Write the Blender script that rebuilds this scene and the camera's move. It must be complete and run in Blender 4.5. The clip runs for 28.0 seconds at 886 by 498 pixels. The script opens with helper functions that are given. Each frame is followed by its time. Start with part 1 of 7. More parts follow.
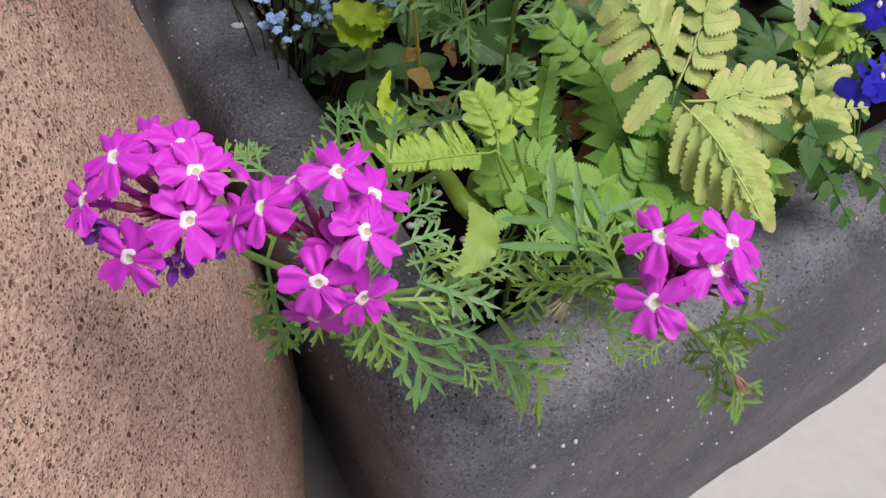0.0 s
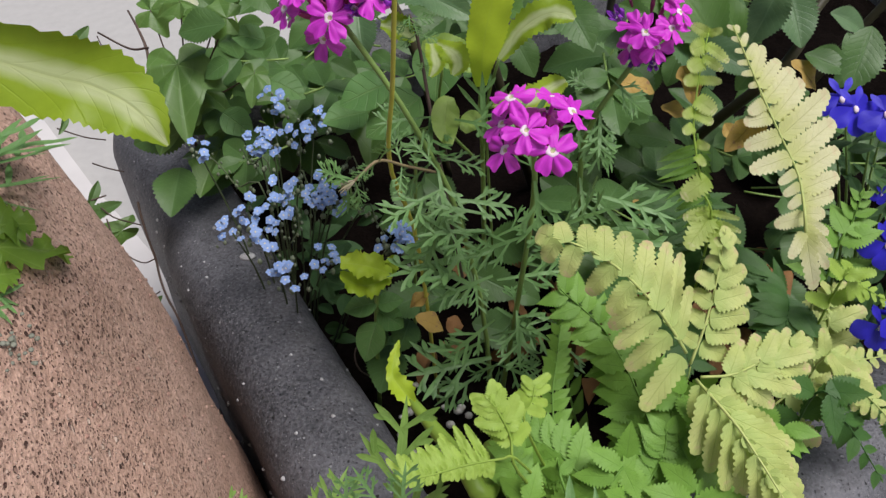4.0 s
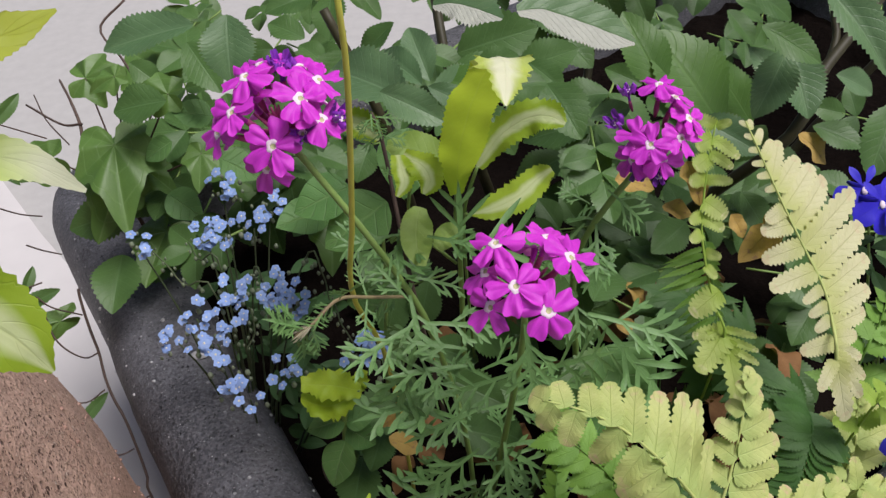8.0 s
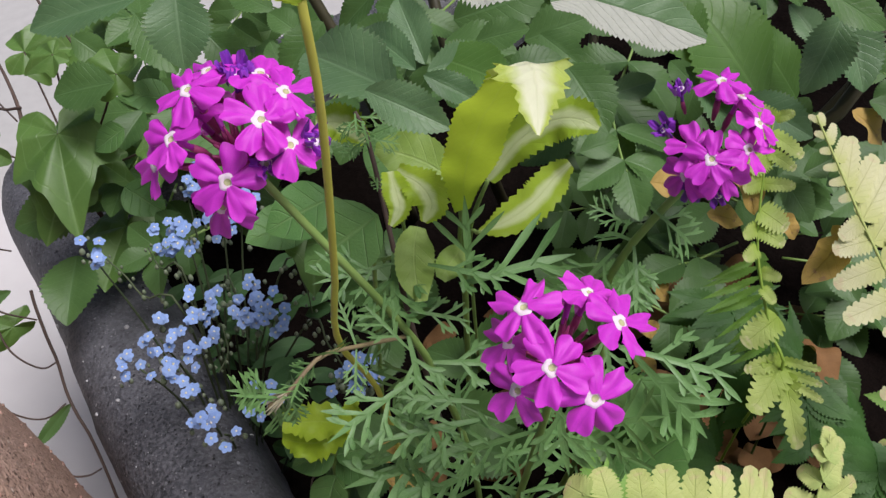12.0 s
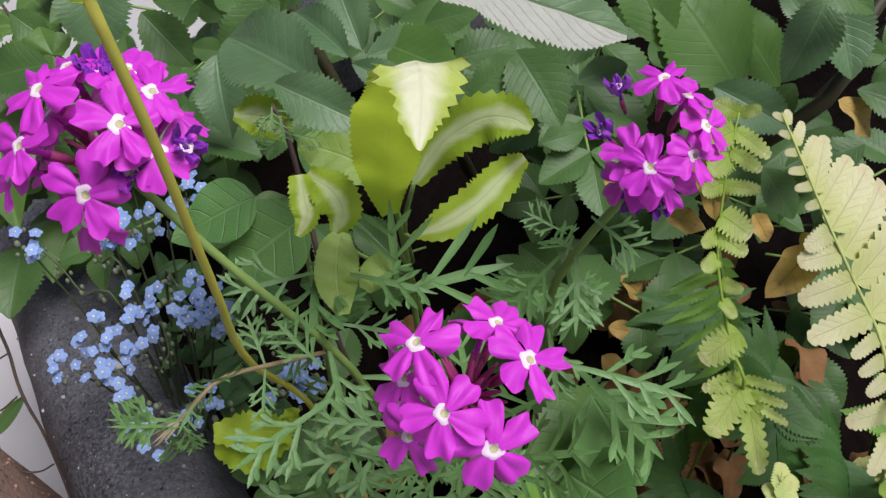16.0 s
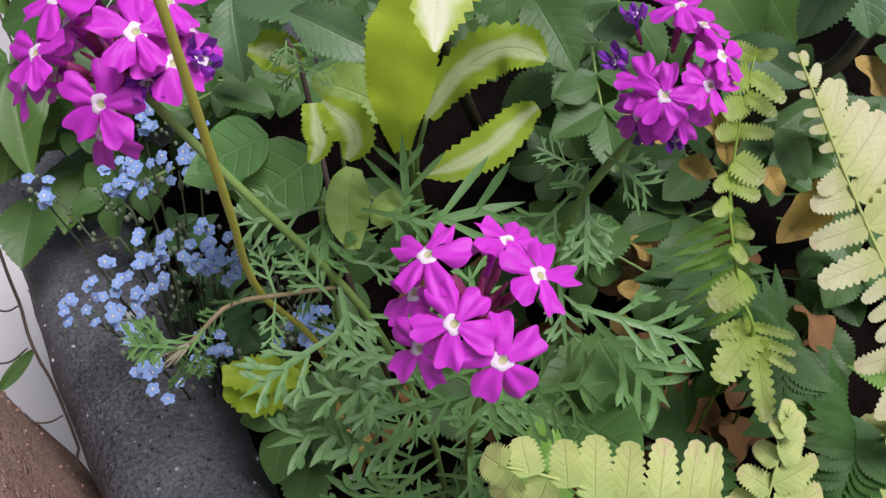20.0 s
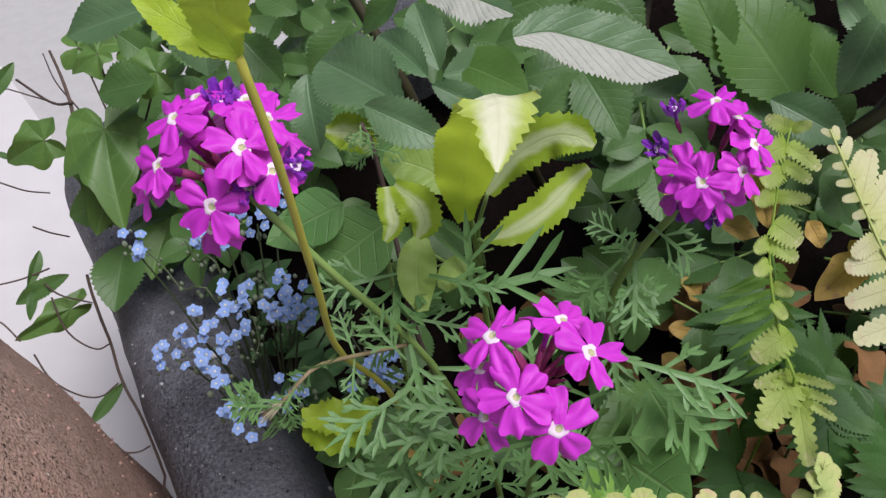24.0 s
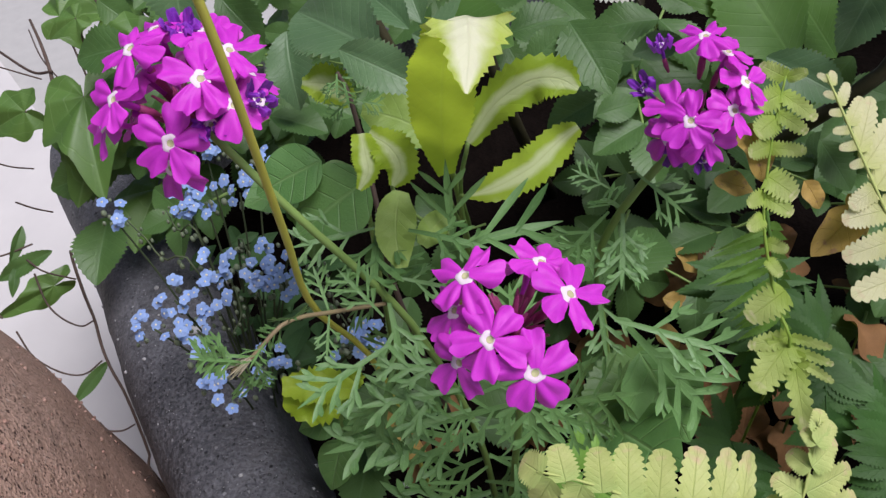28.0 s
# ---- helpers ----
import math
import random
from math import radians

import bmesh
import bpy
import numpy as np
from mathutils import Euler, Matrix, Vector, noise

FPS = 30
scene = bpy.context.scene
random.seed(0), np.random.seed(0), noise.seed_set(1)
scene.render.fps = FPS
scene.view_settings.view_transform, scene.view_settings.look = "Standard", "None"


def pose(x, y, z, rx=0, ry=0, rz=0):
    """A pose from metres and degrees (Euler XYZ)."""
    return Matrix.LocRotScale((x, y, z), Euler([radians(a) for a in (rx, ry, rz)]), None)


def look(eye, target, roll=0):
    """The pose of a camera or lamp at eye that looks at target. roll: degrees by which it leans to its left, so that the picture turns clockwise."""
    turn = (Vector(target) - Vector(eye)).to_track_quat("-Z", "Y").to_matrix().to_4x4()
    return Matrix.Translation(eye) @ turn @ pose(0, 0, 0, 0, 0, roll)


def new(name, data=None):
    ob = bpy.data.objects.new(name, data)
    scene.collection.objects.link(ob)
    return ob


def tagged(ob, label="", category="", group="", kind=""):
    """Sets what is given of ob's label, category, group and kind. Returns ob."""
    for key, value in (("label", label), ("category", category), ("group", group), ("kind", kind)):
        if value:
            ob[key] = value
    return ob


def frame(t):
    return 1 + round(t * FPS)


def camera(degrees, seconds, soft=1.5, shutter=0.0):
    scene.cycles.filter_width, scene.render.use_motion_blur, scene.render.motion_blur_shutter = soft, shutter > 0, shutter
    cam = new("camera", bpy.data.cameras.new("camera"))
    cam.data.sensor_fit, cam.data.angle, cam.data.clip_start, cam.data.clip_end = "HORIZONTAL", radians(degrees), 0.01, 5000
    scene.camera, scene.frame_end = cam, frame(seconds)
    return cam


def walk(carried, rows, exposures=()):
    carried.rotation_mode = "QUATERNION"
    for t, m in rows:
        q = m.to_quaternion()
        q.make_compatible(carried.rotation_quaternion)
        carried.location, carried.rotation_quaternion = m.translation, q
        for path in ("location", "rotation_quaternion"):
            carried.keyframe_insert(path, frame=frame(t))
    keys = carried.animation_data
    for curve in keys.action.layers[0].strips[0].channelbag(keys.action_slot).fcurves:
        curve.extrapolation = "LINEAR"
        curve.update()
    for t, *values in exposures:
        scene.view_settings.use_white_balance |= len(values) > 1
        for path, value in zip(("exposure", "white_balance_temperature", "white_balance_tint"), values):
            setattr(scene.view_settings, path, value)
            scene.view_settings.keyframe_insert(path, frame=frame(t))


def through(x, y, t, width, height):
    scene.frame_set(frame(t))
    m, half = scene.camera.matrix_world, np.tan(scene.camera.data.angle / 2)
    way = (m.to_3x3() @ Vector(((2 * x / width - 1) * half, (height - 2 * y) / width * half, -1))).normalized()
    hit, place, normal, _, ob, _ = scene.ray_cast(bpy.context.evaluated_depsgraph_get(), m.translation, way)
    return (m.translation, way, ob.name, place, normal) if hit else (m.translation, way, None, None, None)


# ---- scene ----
cam = camera(55.5, 28.0, soft=1.4)
METRES, EYE, TILT, LEAN, TURN = 0.45, 0.75, -50.0, 0.0, 0.0
ROWS = [
    (0.0, 0.0, 0.0, 0.0, -0.0, 0.0, -0.0),
    (0.5, -0.014, 0.0158, 0.0085, 0.19, 0.19, -0.25),
    (1.0, -0.0127, 0.023, 0.0361, 0.33, 0.68, -0.42),
    (1.5, -0.0099, 0.0354, 0.0625, 0.53, 1.64, -0.43),
    (2.0, -0.0105, 0.0239, 0.0857, 0.65, 2.6, -0.16),
    (2.5, -0.0026, 0.0055, 0.1005, 0.74, 4.17, 0.67),
    (3.0, 0.0076, -0.0083, 0.1146, 0.87, 5.4, 1.31),
    (3.5, 0.0017, -0.0017, 0.1441, 0.91, 6.82, 1.67),
    (4.0, 0.0037, 0.0071, 0.1748, 0.9, 8.15, 1.82),
    (4.5, 0.0029, 0.0137, 0.1897, 0.84, 9.23, 2.08),
    (6.5, 0.0205, 0.0213, 0.2475, 0.03, 9.64, 2.7),
    (7.0, 0.0147, 0.0444, 0.2838, -0.18, 9.53, 2.93),
    (7.5, -0.008, 0.0776, 0.3136, -0.43, 9.17, 3.21),
    (8.0, 0.0098, 0.1237, 0.3247, -0.59, 8.33, 3.64),
    (8.5, 0.0185, 0.1631, 0.3499, -0.7, 6.98, 4.51),
    (9.0, 0.0178, 0.1983, 0.3563, -0.83, 5.89, 5.12),
    (9.5, 0.026, 0.2057, 0.3731, -0.93, 4.99, 5.57),
    (10.0, 0.0239, 0.2171, 0.3806, -0.98, 4.97, 5.59),
    (10.5, 0.0174, 0.2337, 0.3895, -1.0, 4.64, 5.66),
    (11.0, 0.0046, 0.2404, 0.398, -1.13, 4.31, 5.38),
    (11.5, 0.0044, 0.2481, 0.4092, -1.25, 4.24, 5.17),
    (13.5, 0.0253, 0.3171, 0.4426, -1.27, 3.46, 4.36),
    (14.0, 0.0383, 0.3128, 0.4505, -1.02, 3.35, 4.5),
    (14.5, 0.04, 0.3183, 0.4486, -0.92, 3.19, 4.63),
    (15.0, 0.0525, 0.3206, 0.4478, -0.76, 2.84, 4.66),
    (15.5, 0.0669, 0.323, 0.4459, -0.57, 2.54, 4.52),
    (16.0, 0.0745, 0.3224, 0.4473, -0.39, 2.2, 4.4),
    (16.5, 0.0741, 0.3263, 0.4366, -0.2, 1.94, 4.18),
    (17.0, 0.0871, 0.3311, 0.436, -0.06, 1.73, 4.03),
    (17.5, 0.0881, 0.3302, 0.4279, 0.14, 1.64, 3.94),
    (18.0, 0.0889, 0.3323, 0.4243, 0.23, 1.51, 3.82),
    (18.5, 0.0888, 0.3341, 0.4213, 0.3, 1.44, 3.77),
    (19.0, 0.0858, 0.3348, 0.4148, 0.29, 1.36, 3.6),
    (19.5, 0.0746, 0.3316, 0.4085, 0.2, 1.35, 3.38),
    (20.0, 0.0701, 0.323, 0.4102, 0.14, 1.37, 3.24),
    (20.5, 0.0611, 0.3102, 0.4146, 0.07, 1.53, 3.04),
    (21.0, 0.0549, 0.3095, 0.4208, 0.27, 1.59, 3.08),
    (21.5, 0.054, 0.2987, 0.4278, 0.44, 1.73, 3.01),
    (22.0, 0.0607, 0.2873, 0.4289, 0.86, 2.1, 3.06),
    (22.5, 0.0634, 0.2738, 0.4334, 1.85, 2.24, 3.28),
    (24.5, 0.0754, 0.2546, 0.4504, 4.49, 2.47, 3.96),
    (25.0, 0.0815, 0.2634, 0.4479, 5.03, 2.4, 4.1),
    (25.5, 0.0767, 0.2769, 0.4483, 5.19, 2.27, 4.15),
    (26.0, 0.0743, 0.2715, 0.4457, 5.15, 2.29, 4.17),
    (26.5, 0.0796, 0.2716, 0.4304, 5.07, 2.28, 4.04),
    (27.0, 0.0794, 0.2628, 0.4255, 4.87, 2.26, 3.97),
    (27.5, 0.0838, 0.2589, 0.4234, 4.53, 2.23, 3.92),
    (28.0, 0.0824, 0.286, 0.4156, 4.09, 2.22, 3.87),
]
EXPOSURES = [(0.0, -0.02, 6250, 14), (4.0, -0.06, 6250, 13), (6.5, -0.08, 6250, 15), (14.0, -0.04, 6100, 16), (28.0, -0.07, 6000, 17)]
walk(cam, [(t, pose(0, 0, EYE, TILT, LEAN, TURN) @ pose(METRES * x, METRES * y, METRES * z, 90 + pitch, roll, yaw)) for t, x, y, z, yaw, pitch, roll in ROWS], EXPOSURES)

# ---- light ----
world = bpy.data.worlds.new("sky")
scene.world = world
world.use_nodes = True
wn = world.node_tree.nodes
sky = wn.new("ShaderNodeTexSky")
sky.sky_type = "NISHITA"
sky.sun_disc = False
sky.sun_elevation = radians(60)
sky.sun_rotation = radians(120)
sky.air_density, sky.dust_density, sky.ozone_density = 1.0, 4.0, 1.0
wn["Background"].inputs[1].default_value = 0.058
world.node_tree.links.new(sky.outputs[0], wn["Background"].inputs[0])
sun = new("sun", bpy.data.lights.new("sun", "SUN"))
sun.data.energy, sun.data.angle, sun.data.color = 4.4, radians(32), (1.0, 0.96, 0.9)
sun.matrix_world = look((1.05, -0.08, 2.7), (0, 0.35, 0))


# ---- materials ----
def shader(name):
    m = bpy.data.materials.new(name)
    m.use_nodes = True
    return m, m.node_tree.nodes, m.node_tree.links, m.node_tree.nodes["Principled BSDF"]


def mixc(nodes, links, fac, a, b, blend="MIX"):
    n = nodes.new("ShaderNodeMix")
    n.data_type, n.blend_type = "RGBA", blend
    for sock, val in ((0, fac), (6, a), (7, b)):
        if hasattr(val, "links"):
            links.new(val, n.inputs[sock])
        elif sock:
            n.inputs[sock].default_value = (*val, 1)
        else:
            n.inputs[sock].default_value = val
    return n.outputs[2]


def calc(nodes, links, op, a, b=0.0, c=None, clamp=False):
    n = nodes.new("ShaderNodeMath")
    n.operation, n.use_clamp = op, clamp
    for i, val in enumerate((a, b, c)):
        if val is None:
            continue
        if hasattr(val, "links"):
            links.new(val, n.inputs[i])
        else:
            n.inputs[i].default_value = val
    return n.outputs[0]


def noise_at(nodes, links, scale, detail=4.0, rough=0.55, vec=None):
    n = nodes.new("ShaderNodeTexNoise")
    n.inputs["Scale"].default_value, n.inputs["Detail"].default_value = scale, detail
    n.inputs["Roughness"].default_value = rough
    if vec is None:
        vec = nodes.new("ShaderNodeTexCoord").outputs["Object"]
    links.new(vec, n.inputs["Vector"])
    return n.outputs[0]


def ramp(nodes, links, fac, stops):
    n = nodes.new("ShaderNodeValToRGB")
    els = n.color_ramp.elements
    while len(els) < len(stops):
        els.new(0.5)
    for e, (p, c) in zip(els, stops):
        e.position = p
        e.color = (c, c, c, 1) if isinstance(c, (int, float)) else (*c, 1)
    links.new(fac, n.inputs[0])
    return n.outputs[0]


def foliage(name, dark, light, vein=None, veins=7.0, vein_amount=0.35, edge=None, edge_at=0.8, centre=None, centre_width=0.5,
            rough=0.45, through=0.25, bump=0.25, blotch=None, blotch_at=0.62, vary=0.5, tip=None, foot=None, tip_at=0.93, quilt=0.12, gloss=0.28):
    """A leaf: two greens mixed by the piece and by blotches, veins along the leaf's own lengths, an edge or a centre of another colour."""
    m, n, l, b = shader(name)
    uv = n.new("ShaderNodeUVMap")
    sep = n.new("ShaderNodeSeparateXYZ")
    l.new(uv.outputs[0], sep.inputs[0])
    across = calc(n, l, "ABSOLUTE", calc(n, l, "MULTIPLY_ADD", sep.outputs[0], 2.0, -1.0))
    info = n.new("ShaderNodeObjectInfo")
    isl = n.new("ShaderNodeNewGeometry")
    coord = n.new("ShaderNodeTexCoord").outputs["Object"]
    big = noise_at(n, l, 2.2, 3, 0.6, coord)
    fine = noise_at(n, l, 38.0, 3, 0.6, coord)
    rnd = calc(n, l, "MULTIPLY", calc(n, l, "ADD", info.outputs["Random"], isl.outputs["Random Per Island"]), 0.5 * vary)
    f = calc(n, l, "ADD", rnd, calc(n, l, "MULTIPLY", big, 0.9), clamp=True)
    f = calc(n, l, "SUBTRACT", f, 0.2, clamp=True)
    col = mixc(n, l, f, dark, light)
    col = mixc(n, l, calc(n, l, "MULTIPLY", fine, 0.35), col, tuple(c * 0.6 for c in dark))
    if centre:
        c = calc(n, l, "SUBTRACT", 1.0, calc(n, l, "DIVIDE", calc(n, l, "ADD", across, calc(n, l, "MULTIPLY", calc(n, l, "SUBTRACT", big, 0.5), 1.1)), centre_width), clamp=True)
        c = calc(n, l, "MULTIPLY", calc(n, l, "MULTIPLY", c, 1.7, clamp=True), 0.9, clamp=True)
        col = mixc(n, l, c, col, centre)
    slant = calc(n, l, "SUBTRACT", sep.outputs[1], calc(n, l, "MULTIPLY", across, 0.22))
    wave = calc(n, l, "ABSOLUTE", calc(n, l, "SINE", calc(n, l, "MULTIPLY", slant, veins * 3.1416)))
    lat = calc(n, l, "SUBTRACT", 1.0, calc(n, l, "MULTIPLY", wave, 5.0), clamp=True)
    mid = calc(n, l, "SUBTRACT", 1.0, calc(n, l, "MULTIPLY", across, 14.0), clamp=True)
    lines = calc(n, l, "MAXIMUM", calc(n, l, "MULTIPLY", lat, 0.5), mid)
    if vein:
        col = mixc(n, l, calc(n, l, "MULTIPLY", lines, vein_amount), col, vein)
    if foot:
        col = mixc(n, l, calc(n, l, "MULTIPLY", calc(n, l, "SUBTRACT", 0.55, calc(n, l, "ADD", sep.outputs[1], calc(n, l, "MULTIPLY", calc(n, l, "SUBTRACT", big, 0.5), 0.7))), 1.8, clamp=True), col, foot)
    if tip:
        col = mixc(n, l, calc(n, l, "MULTIPLY", calc(n, l, "SUBTRACT", calc(n, l, "ADD", sep.outputs[1], calc(n, l, "MULTIPLY", calc(n, l, "SUBTRACT", big, 0.5), 1.3 if tip_at > 0.9 else 0.5)), tip_at), 6.0, clamp=True), col, tip)
    if edge:
        e = calc(n, l, "ADD", across, calc(n, l, "MULTIPLY", calc(n, l, "SUBTRACT", big, 0.5), 0.6))
        e = calc(n, l, "MULTIPLY", calc(n, l, "SUBTRACT", e, edge_at), 5.0, clamp=True)
        col = mixc(n, l, e, col, edge)
    if blotch:
        spot = noise_at(n, l, 5.0, 4, 0.65, coord)
        col = mixc(n, l, calc(n, l, "MULTIPLY", calc(n, l, "SUBTRACT", spot, blotch_at), 12.0, clamp=True), col, blotch)
    l.new(col, b.inputs["Base Color"])
    b.inputs["Roughness"].default_value = rough
    b.inputs["Specular IOR Level"].default_value = gloss
    bm = n.new("ShaderNodeBump")
    bm.inputs["Strength"].default_value, bm.inputs["Distance"].default_value = bump, 0.0012
    swell = calc(n, l, "MULTIPLY", calc(n, l, "MULTIPLY", wave, calc(n, l, "SUBTRACT", 1.0, calc(n, l, "MULTIPLY", across, 0.6))), quilt)
    l.new(calc(n, l, "ADD", swell, calc(n, l, "SUBTRACT", calc(n, l, "MULTIPLY", fine, 0.35), lines)), bm.inputs["Height"])
    l.new(bm.outputs[0], b.inputs["Normal"])
    tr = n.new("ShaderNodeBsdfTranslucent")
    l.new(mixc(n, l, 0.35, col, (0.5, 0.6, 0.05), "MIX"), tr.inputs[0])
    mx = n.new("ShaderNodeMixShader")
    mx.inputs[0].default_value = through
    l.new(b.outputs[0], mx.inputs[1])
    l.new(tr.outputs[0], mx.inputs[2])
    l.new(mx.outputs[0], n["Material Output"].inputs[0])
    return m


def plain(name, a, b_, scale=60.0, rough=0.6, bump=0.2, dist=0.0008, vary=0.4, gloss=0.3):
    m, n, l, b = shader(name)
    b.inputs["Specular IOR Level"].default_value = gloss
    info = n.new("ShaderNodeObjectInfo")
    f = noise_at(n, l, scale, 4)
    f2 = calc(n, l, "ADD", f, calc(n, l, "MULTIPLY", calc(n, l, "SUBTRACT", info.outputs["Random"], 0.5), vary), clamp=True)
    l.new(mixc(n, l, f2, a, b_), b.inputs["Base Color"])
    b.inputs["Roughness"].default_value = rough
    bm = n.new("ShaderNodeBump")
    bm.inputs["Strength"].default_value, bm.inputs["Distance"].default_value = bump, dist
    l.new(f, bm.inputs["Height"])
    l.new(bm.outputs[0], b.inputs["Normal"])
    return m


def cast_stone(name, base, pale, pits, chips, pit_scale=170.0, stain=None, dense=0.5, grit=1.0, rough=0.8, gloss=0.25, depth=0.8, relief=0.0026):
    """Rough cast stone: mottled ground, dark pits that are sunk in, pale chips of aggregate that stand proud."""
    m, n, l, b = shader(name)
    coord = n.new("ShaderNodeTexCoord").outputs["Object"]
    big = noise_at(n, l, 9.0, 4, 0.6, coord)
    mid = noise_at(n, l, 60.0, 5, 0.65, coord)
    fine = noise_at(n, l, 420.0, 3, 0.6, coord)
    col = mixc(n, l, ramp(n, l, big, ((0.3, 0), (0.7, 1))), base, pale)
    if stain:
        col = mixc(n, l, ramp(n, l, noise_at(n, l, 5.0, 5, 0.7, coord), ((0.52, 0), (0.68, 0.75))), col, stain)
    col = mixc(n, l, calc(n, l, "MULTIPLY", ramp(n, l, mid, ((0.35, 1), (0.6, 0))), 0.45), col, tuple(c * 0.55 for c in base))
    col = mixc(n, l, calc(n, l, "MULTIPLY", ramp(n, l, fine, ((0.4, 0), (0.7, 1))), 0.45), col, tuple(min(1, c * 1.6) for c in pale))

    def cells(scale, lo, hi, keep):
        v = n.new("ShaderNodeTexVoronoi")
        v.inputs["Scale"].default_value = scale
        warp = n.new("ShaderNodeVectorMath")
        warp.operation = "ADD"
        l.new(coord, warp.inputs[0])
        w2 = n.new("ShaderNodeVectorMath")
        w2.operation = "SCALE"
        w2.inputs[3].default_value = 0.003
        nn = n.new("ShaderNodeTexNoise")
        nn.inputs["Scale"].default_value = 160.0
        l.new(coord, nn.inputs["Vector"])
        l.new(nn.outputs[1], w2.inputs[0])
        l.new(w2.outputs[0], warp.inputs[1])
        l.new(warp.outputs[0], v.inputs["Vector"])
        sepc = n.new("ShaderNodeSeparateColor")
        l.new(v.outputs["Color"], sepc.inputs[0])
        on = calc(n, l, "LESS_THAN", sepc.outputs[0], keep)
        size = calc(n, l, "MULTIPLY_ADD", sepc.outputs[1], hi - lo, lo)
        d = calc(n, l, "SUBTRACT", 1.0, calc(n, l, "DIVIDE", v.outputs["Distance"], size), clamp=True)
        return calc(n, l, "MULTIPLY", calc(n, l, "MULTIPLY", d, 4.0, clamp=True), on), sepc.outputs[2]

    pit, tone = cells(pit_scale, 0.12, 0.36, dense * 0.45)
    pit2, tone3 = cells(pit_scale * 2.3, 0.15, 0.45, dense)
    pit = calc(n, l, "MAXIMUM", pit, calc(n, l, "MULTIPLY", pit2, 0.75))
    chip, tone2 = cells(pit_scale * 0.8, 0.08, 0.34, 0.14 * grit)
    chip2, tone4 = cells(pit_scale * 2.2, 0.1, 0.42, 0.2 * grit)
    chip = calc(n, l, "MAXIMUM", chip, calc(n, l, "MULTIPLY", chip2, 0.7))
    col = mixc(n, l, calc(n, l, "MULTIPLY", pit, calc(n, l, "MULTIPLY_ADD", tone, depth * 0.6, depth * 0.4)), col, pits)
    col = mixc(n, l, calc(n, l, "MULTIPLY", chip, calc(n, l, "MULTIPLY_ADD", tone2, 0.7, 0.25)), col, chips)
    l.new(col, b.inputs["Base Color"])
    b.inputs["Roughness"].default_value = rough
    b.inputs["Specular IOR Level"].default_value = gloss
    h = calc(n, l, "ADD", calc(n, l, "MULTIPLY", mid, 0.6), calc(n, l, "MULTIPLY", fine, 0.3))
    h = calc(n, l, "SUBTRACT", h, calc(n, l, "MULTIPLY", pit, 1.1))
    h = calc(n, l, "ADD", h, calc(n, l, "MULTIPLY", chip, 0.5))
    bm = n.new("ShaderNodeBump")
    bm.inputs["Strength"].default_value, bm.inputs["Distance"].default_value = 1.0, relief
    l.new(h, bm.inputs["Height"])
    l.new(bm.outputs[0], b.inputs["Normal"])
    return m


M_PLANTER = cast_stone("dark_cast_stone", (0.025, 0.026, 0.031), (0.135, 0.135, 0.150), (0.008, 0.008, 0.01), (0.34, 0.34, 0.36), 270.0, (0.10, 0.092, 0.092), 0.35, 1.2, 0.56, 0.45, 1.0, 0.0028)
M_POT = cast_stone("pink_cast_stone", (0.37, 0.225, 0.165), (0.50, 0.34, 0.27), (0.075, 0.04, 0.032), (0.66, 0.52, 0.43), 270.0, (0.33, 0.23, 0.18), 1.0, 1.6, 0.8, 0.25, 1.3, 0.0040)
M_PAVE = plain("pale_concrete", (0.33, 0.325, 0.315), (0.42, 0.41, 0.40), 45.0, 0.85, 0.3, 0.001)
M_WHITE = plain("white_slab", (0.50, 0.48, 0.475), (0.60, 0.58, 0.57), 14.0, 0.7, 0.15, 0.001)
# Soil set near black so the deep shade between plants is in its colour.
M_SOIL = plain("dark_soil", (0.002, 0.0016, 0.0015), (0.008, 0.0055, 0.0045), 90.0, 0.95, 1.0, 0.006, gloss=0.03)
M_STEM = plain("green_stem", (0.13, 0.22, 0.05), (0.22, 0.32, 0.09), 80.0, 0.5)
M_DARKSTEM = plain("dark_stem", (0.03, 0.05, 0.02), (0.08, 0.10, 0.05), 80.0, 0.7)
M_YSTEM = plain("olive_yellow_stem", (0.38, 0.37, 0.05), (0.50, 0.48, 0.09), 60.0, 0.45)
M_PURPLESTEM = plain("purplish_stem", (0.17, 0.10, 0.07), (0.26, 0.22, 0.11), 90.0, 0.55)
M_CANE = plain("brown_cane", (0.022, 0.020, 0.010), (0.055, 0.050, 0.024), 70.0, 0.55)
M_VINE = plain("dry_vine_stem", (0.045, 0.03, 0.025), (0.11, 0.075, 0.06), 90.0, 0.8)
M_VERB = foliage("verbena_leaf", (0.030, 0.100, 0.023), (0.195, 0.365, 0.125), (0.28, 0.44, 0.18), 2, 0.4, vary=1.1, rough=0.42, through=0.22, quilt=0.2, gloss=0.34)
# Yellower young growth, made brighter too: light on the trailing leaves put into colour.
M_VERB_Y = foliage("young_verbena_leaf", (0.085, 0.190, 0.030), (0.270, 0.430, 0.105), (0.34, 0.48, 0.16), 2, 0.4, vary=0.9, rough=0.42, through=0.3, quilt=0.2, gloss=0.34)
M_PETAL = foliage("magenta_petal", (0.50, 0.009, 0.54), (0.84, 0.065, 0.79), (0.42, 0.006, 0.52), 3, 0.22, rough=0.5, through=0.3, bump=0.10, vary=0.7, edge=(0.66, 0.05, 0.80), edge_at=0.96, quilt=0.2, gloss=0.35)
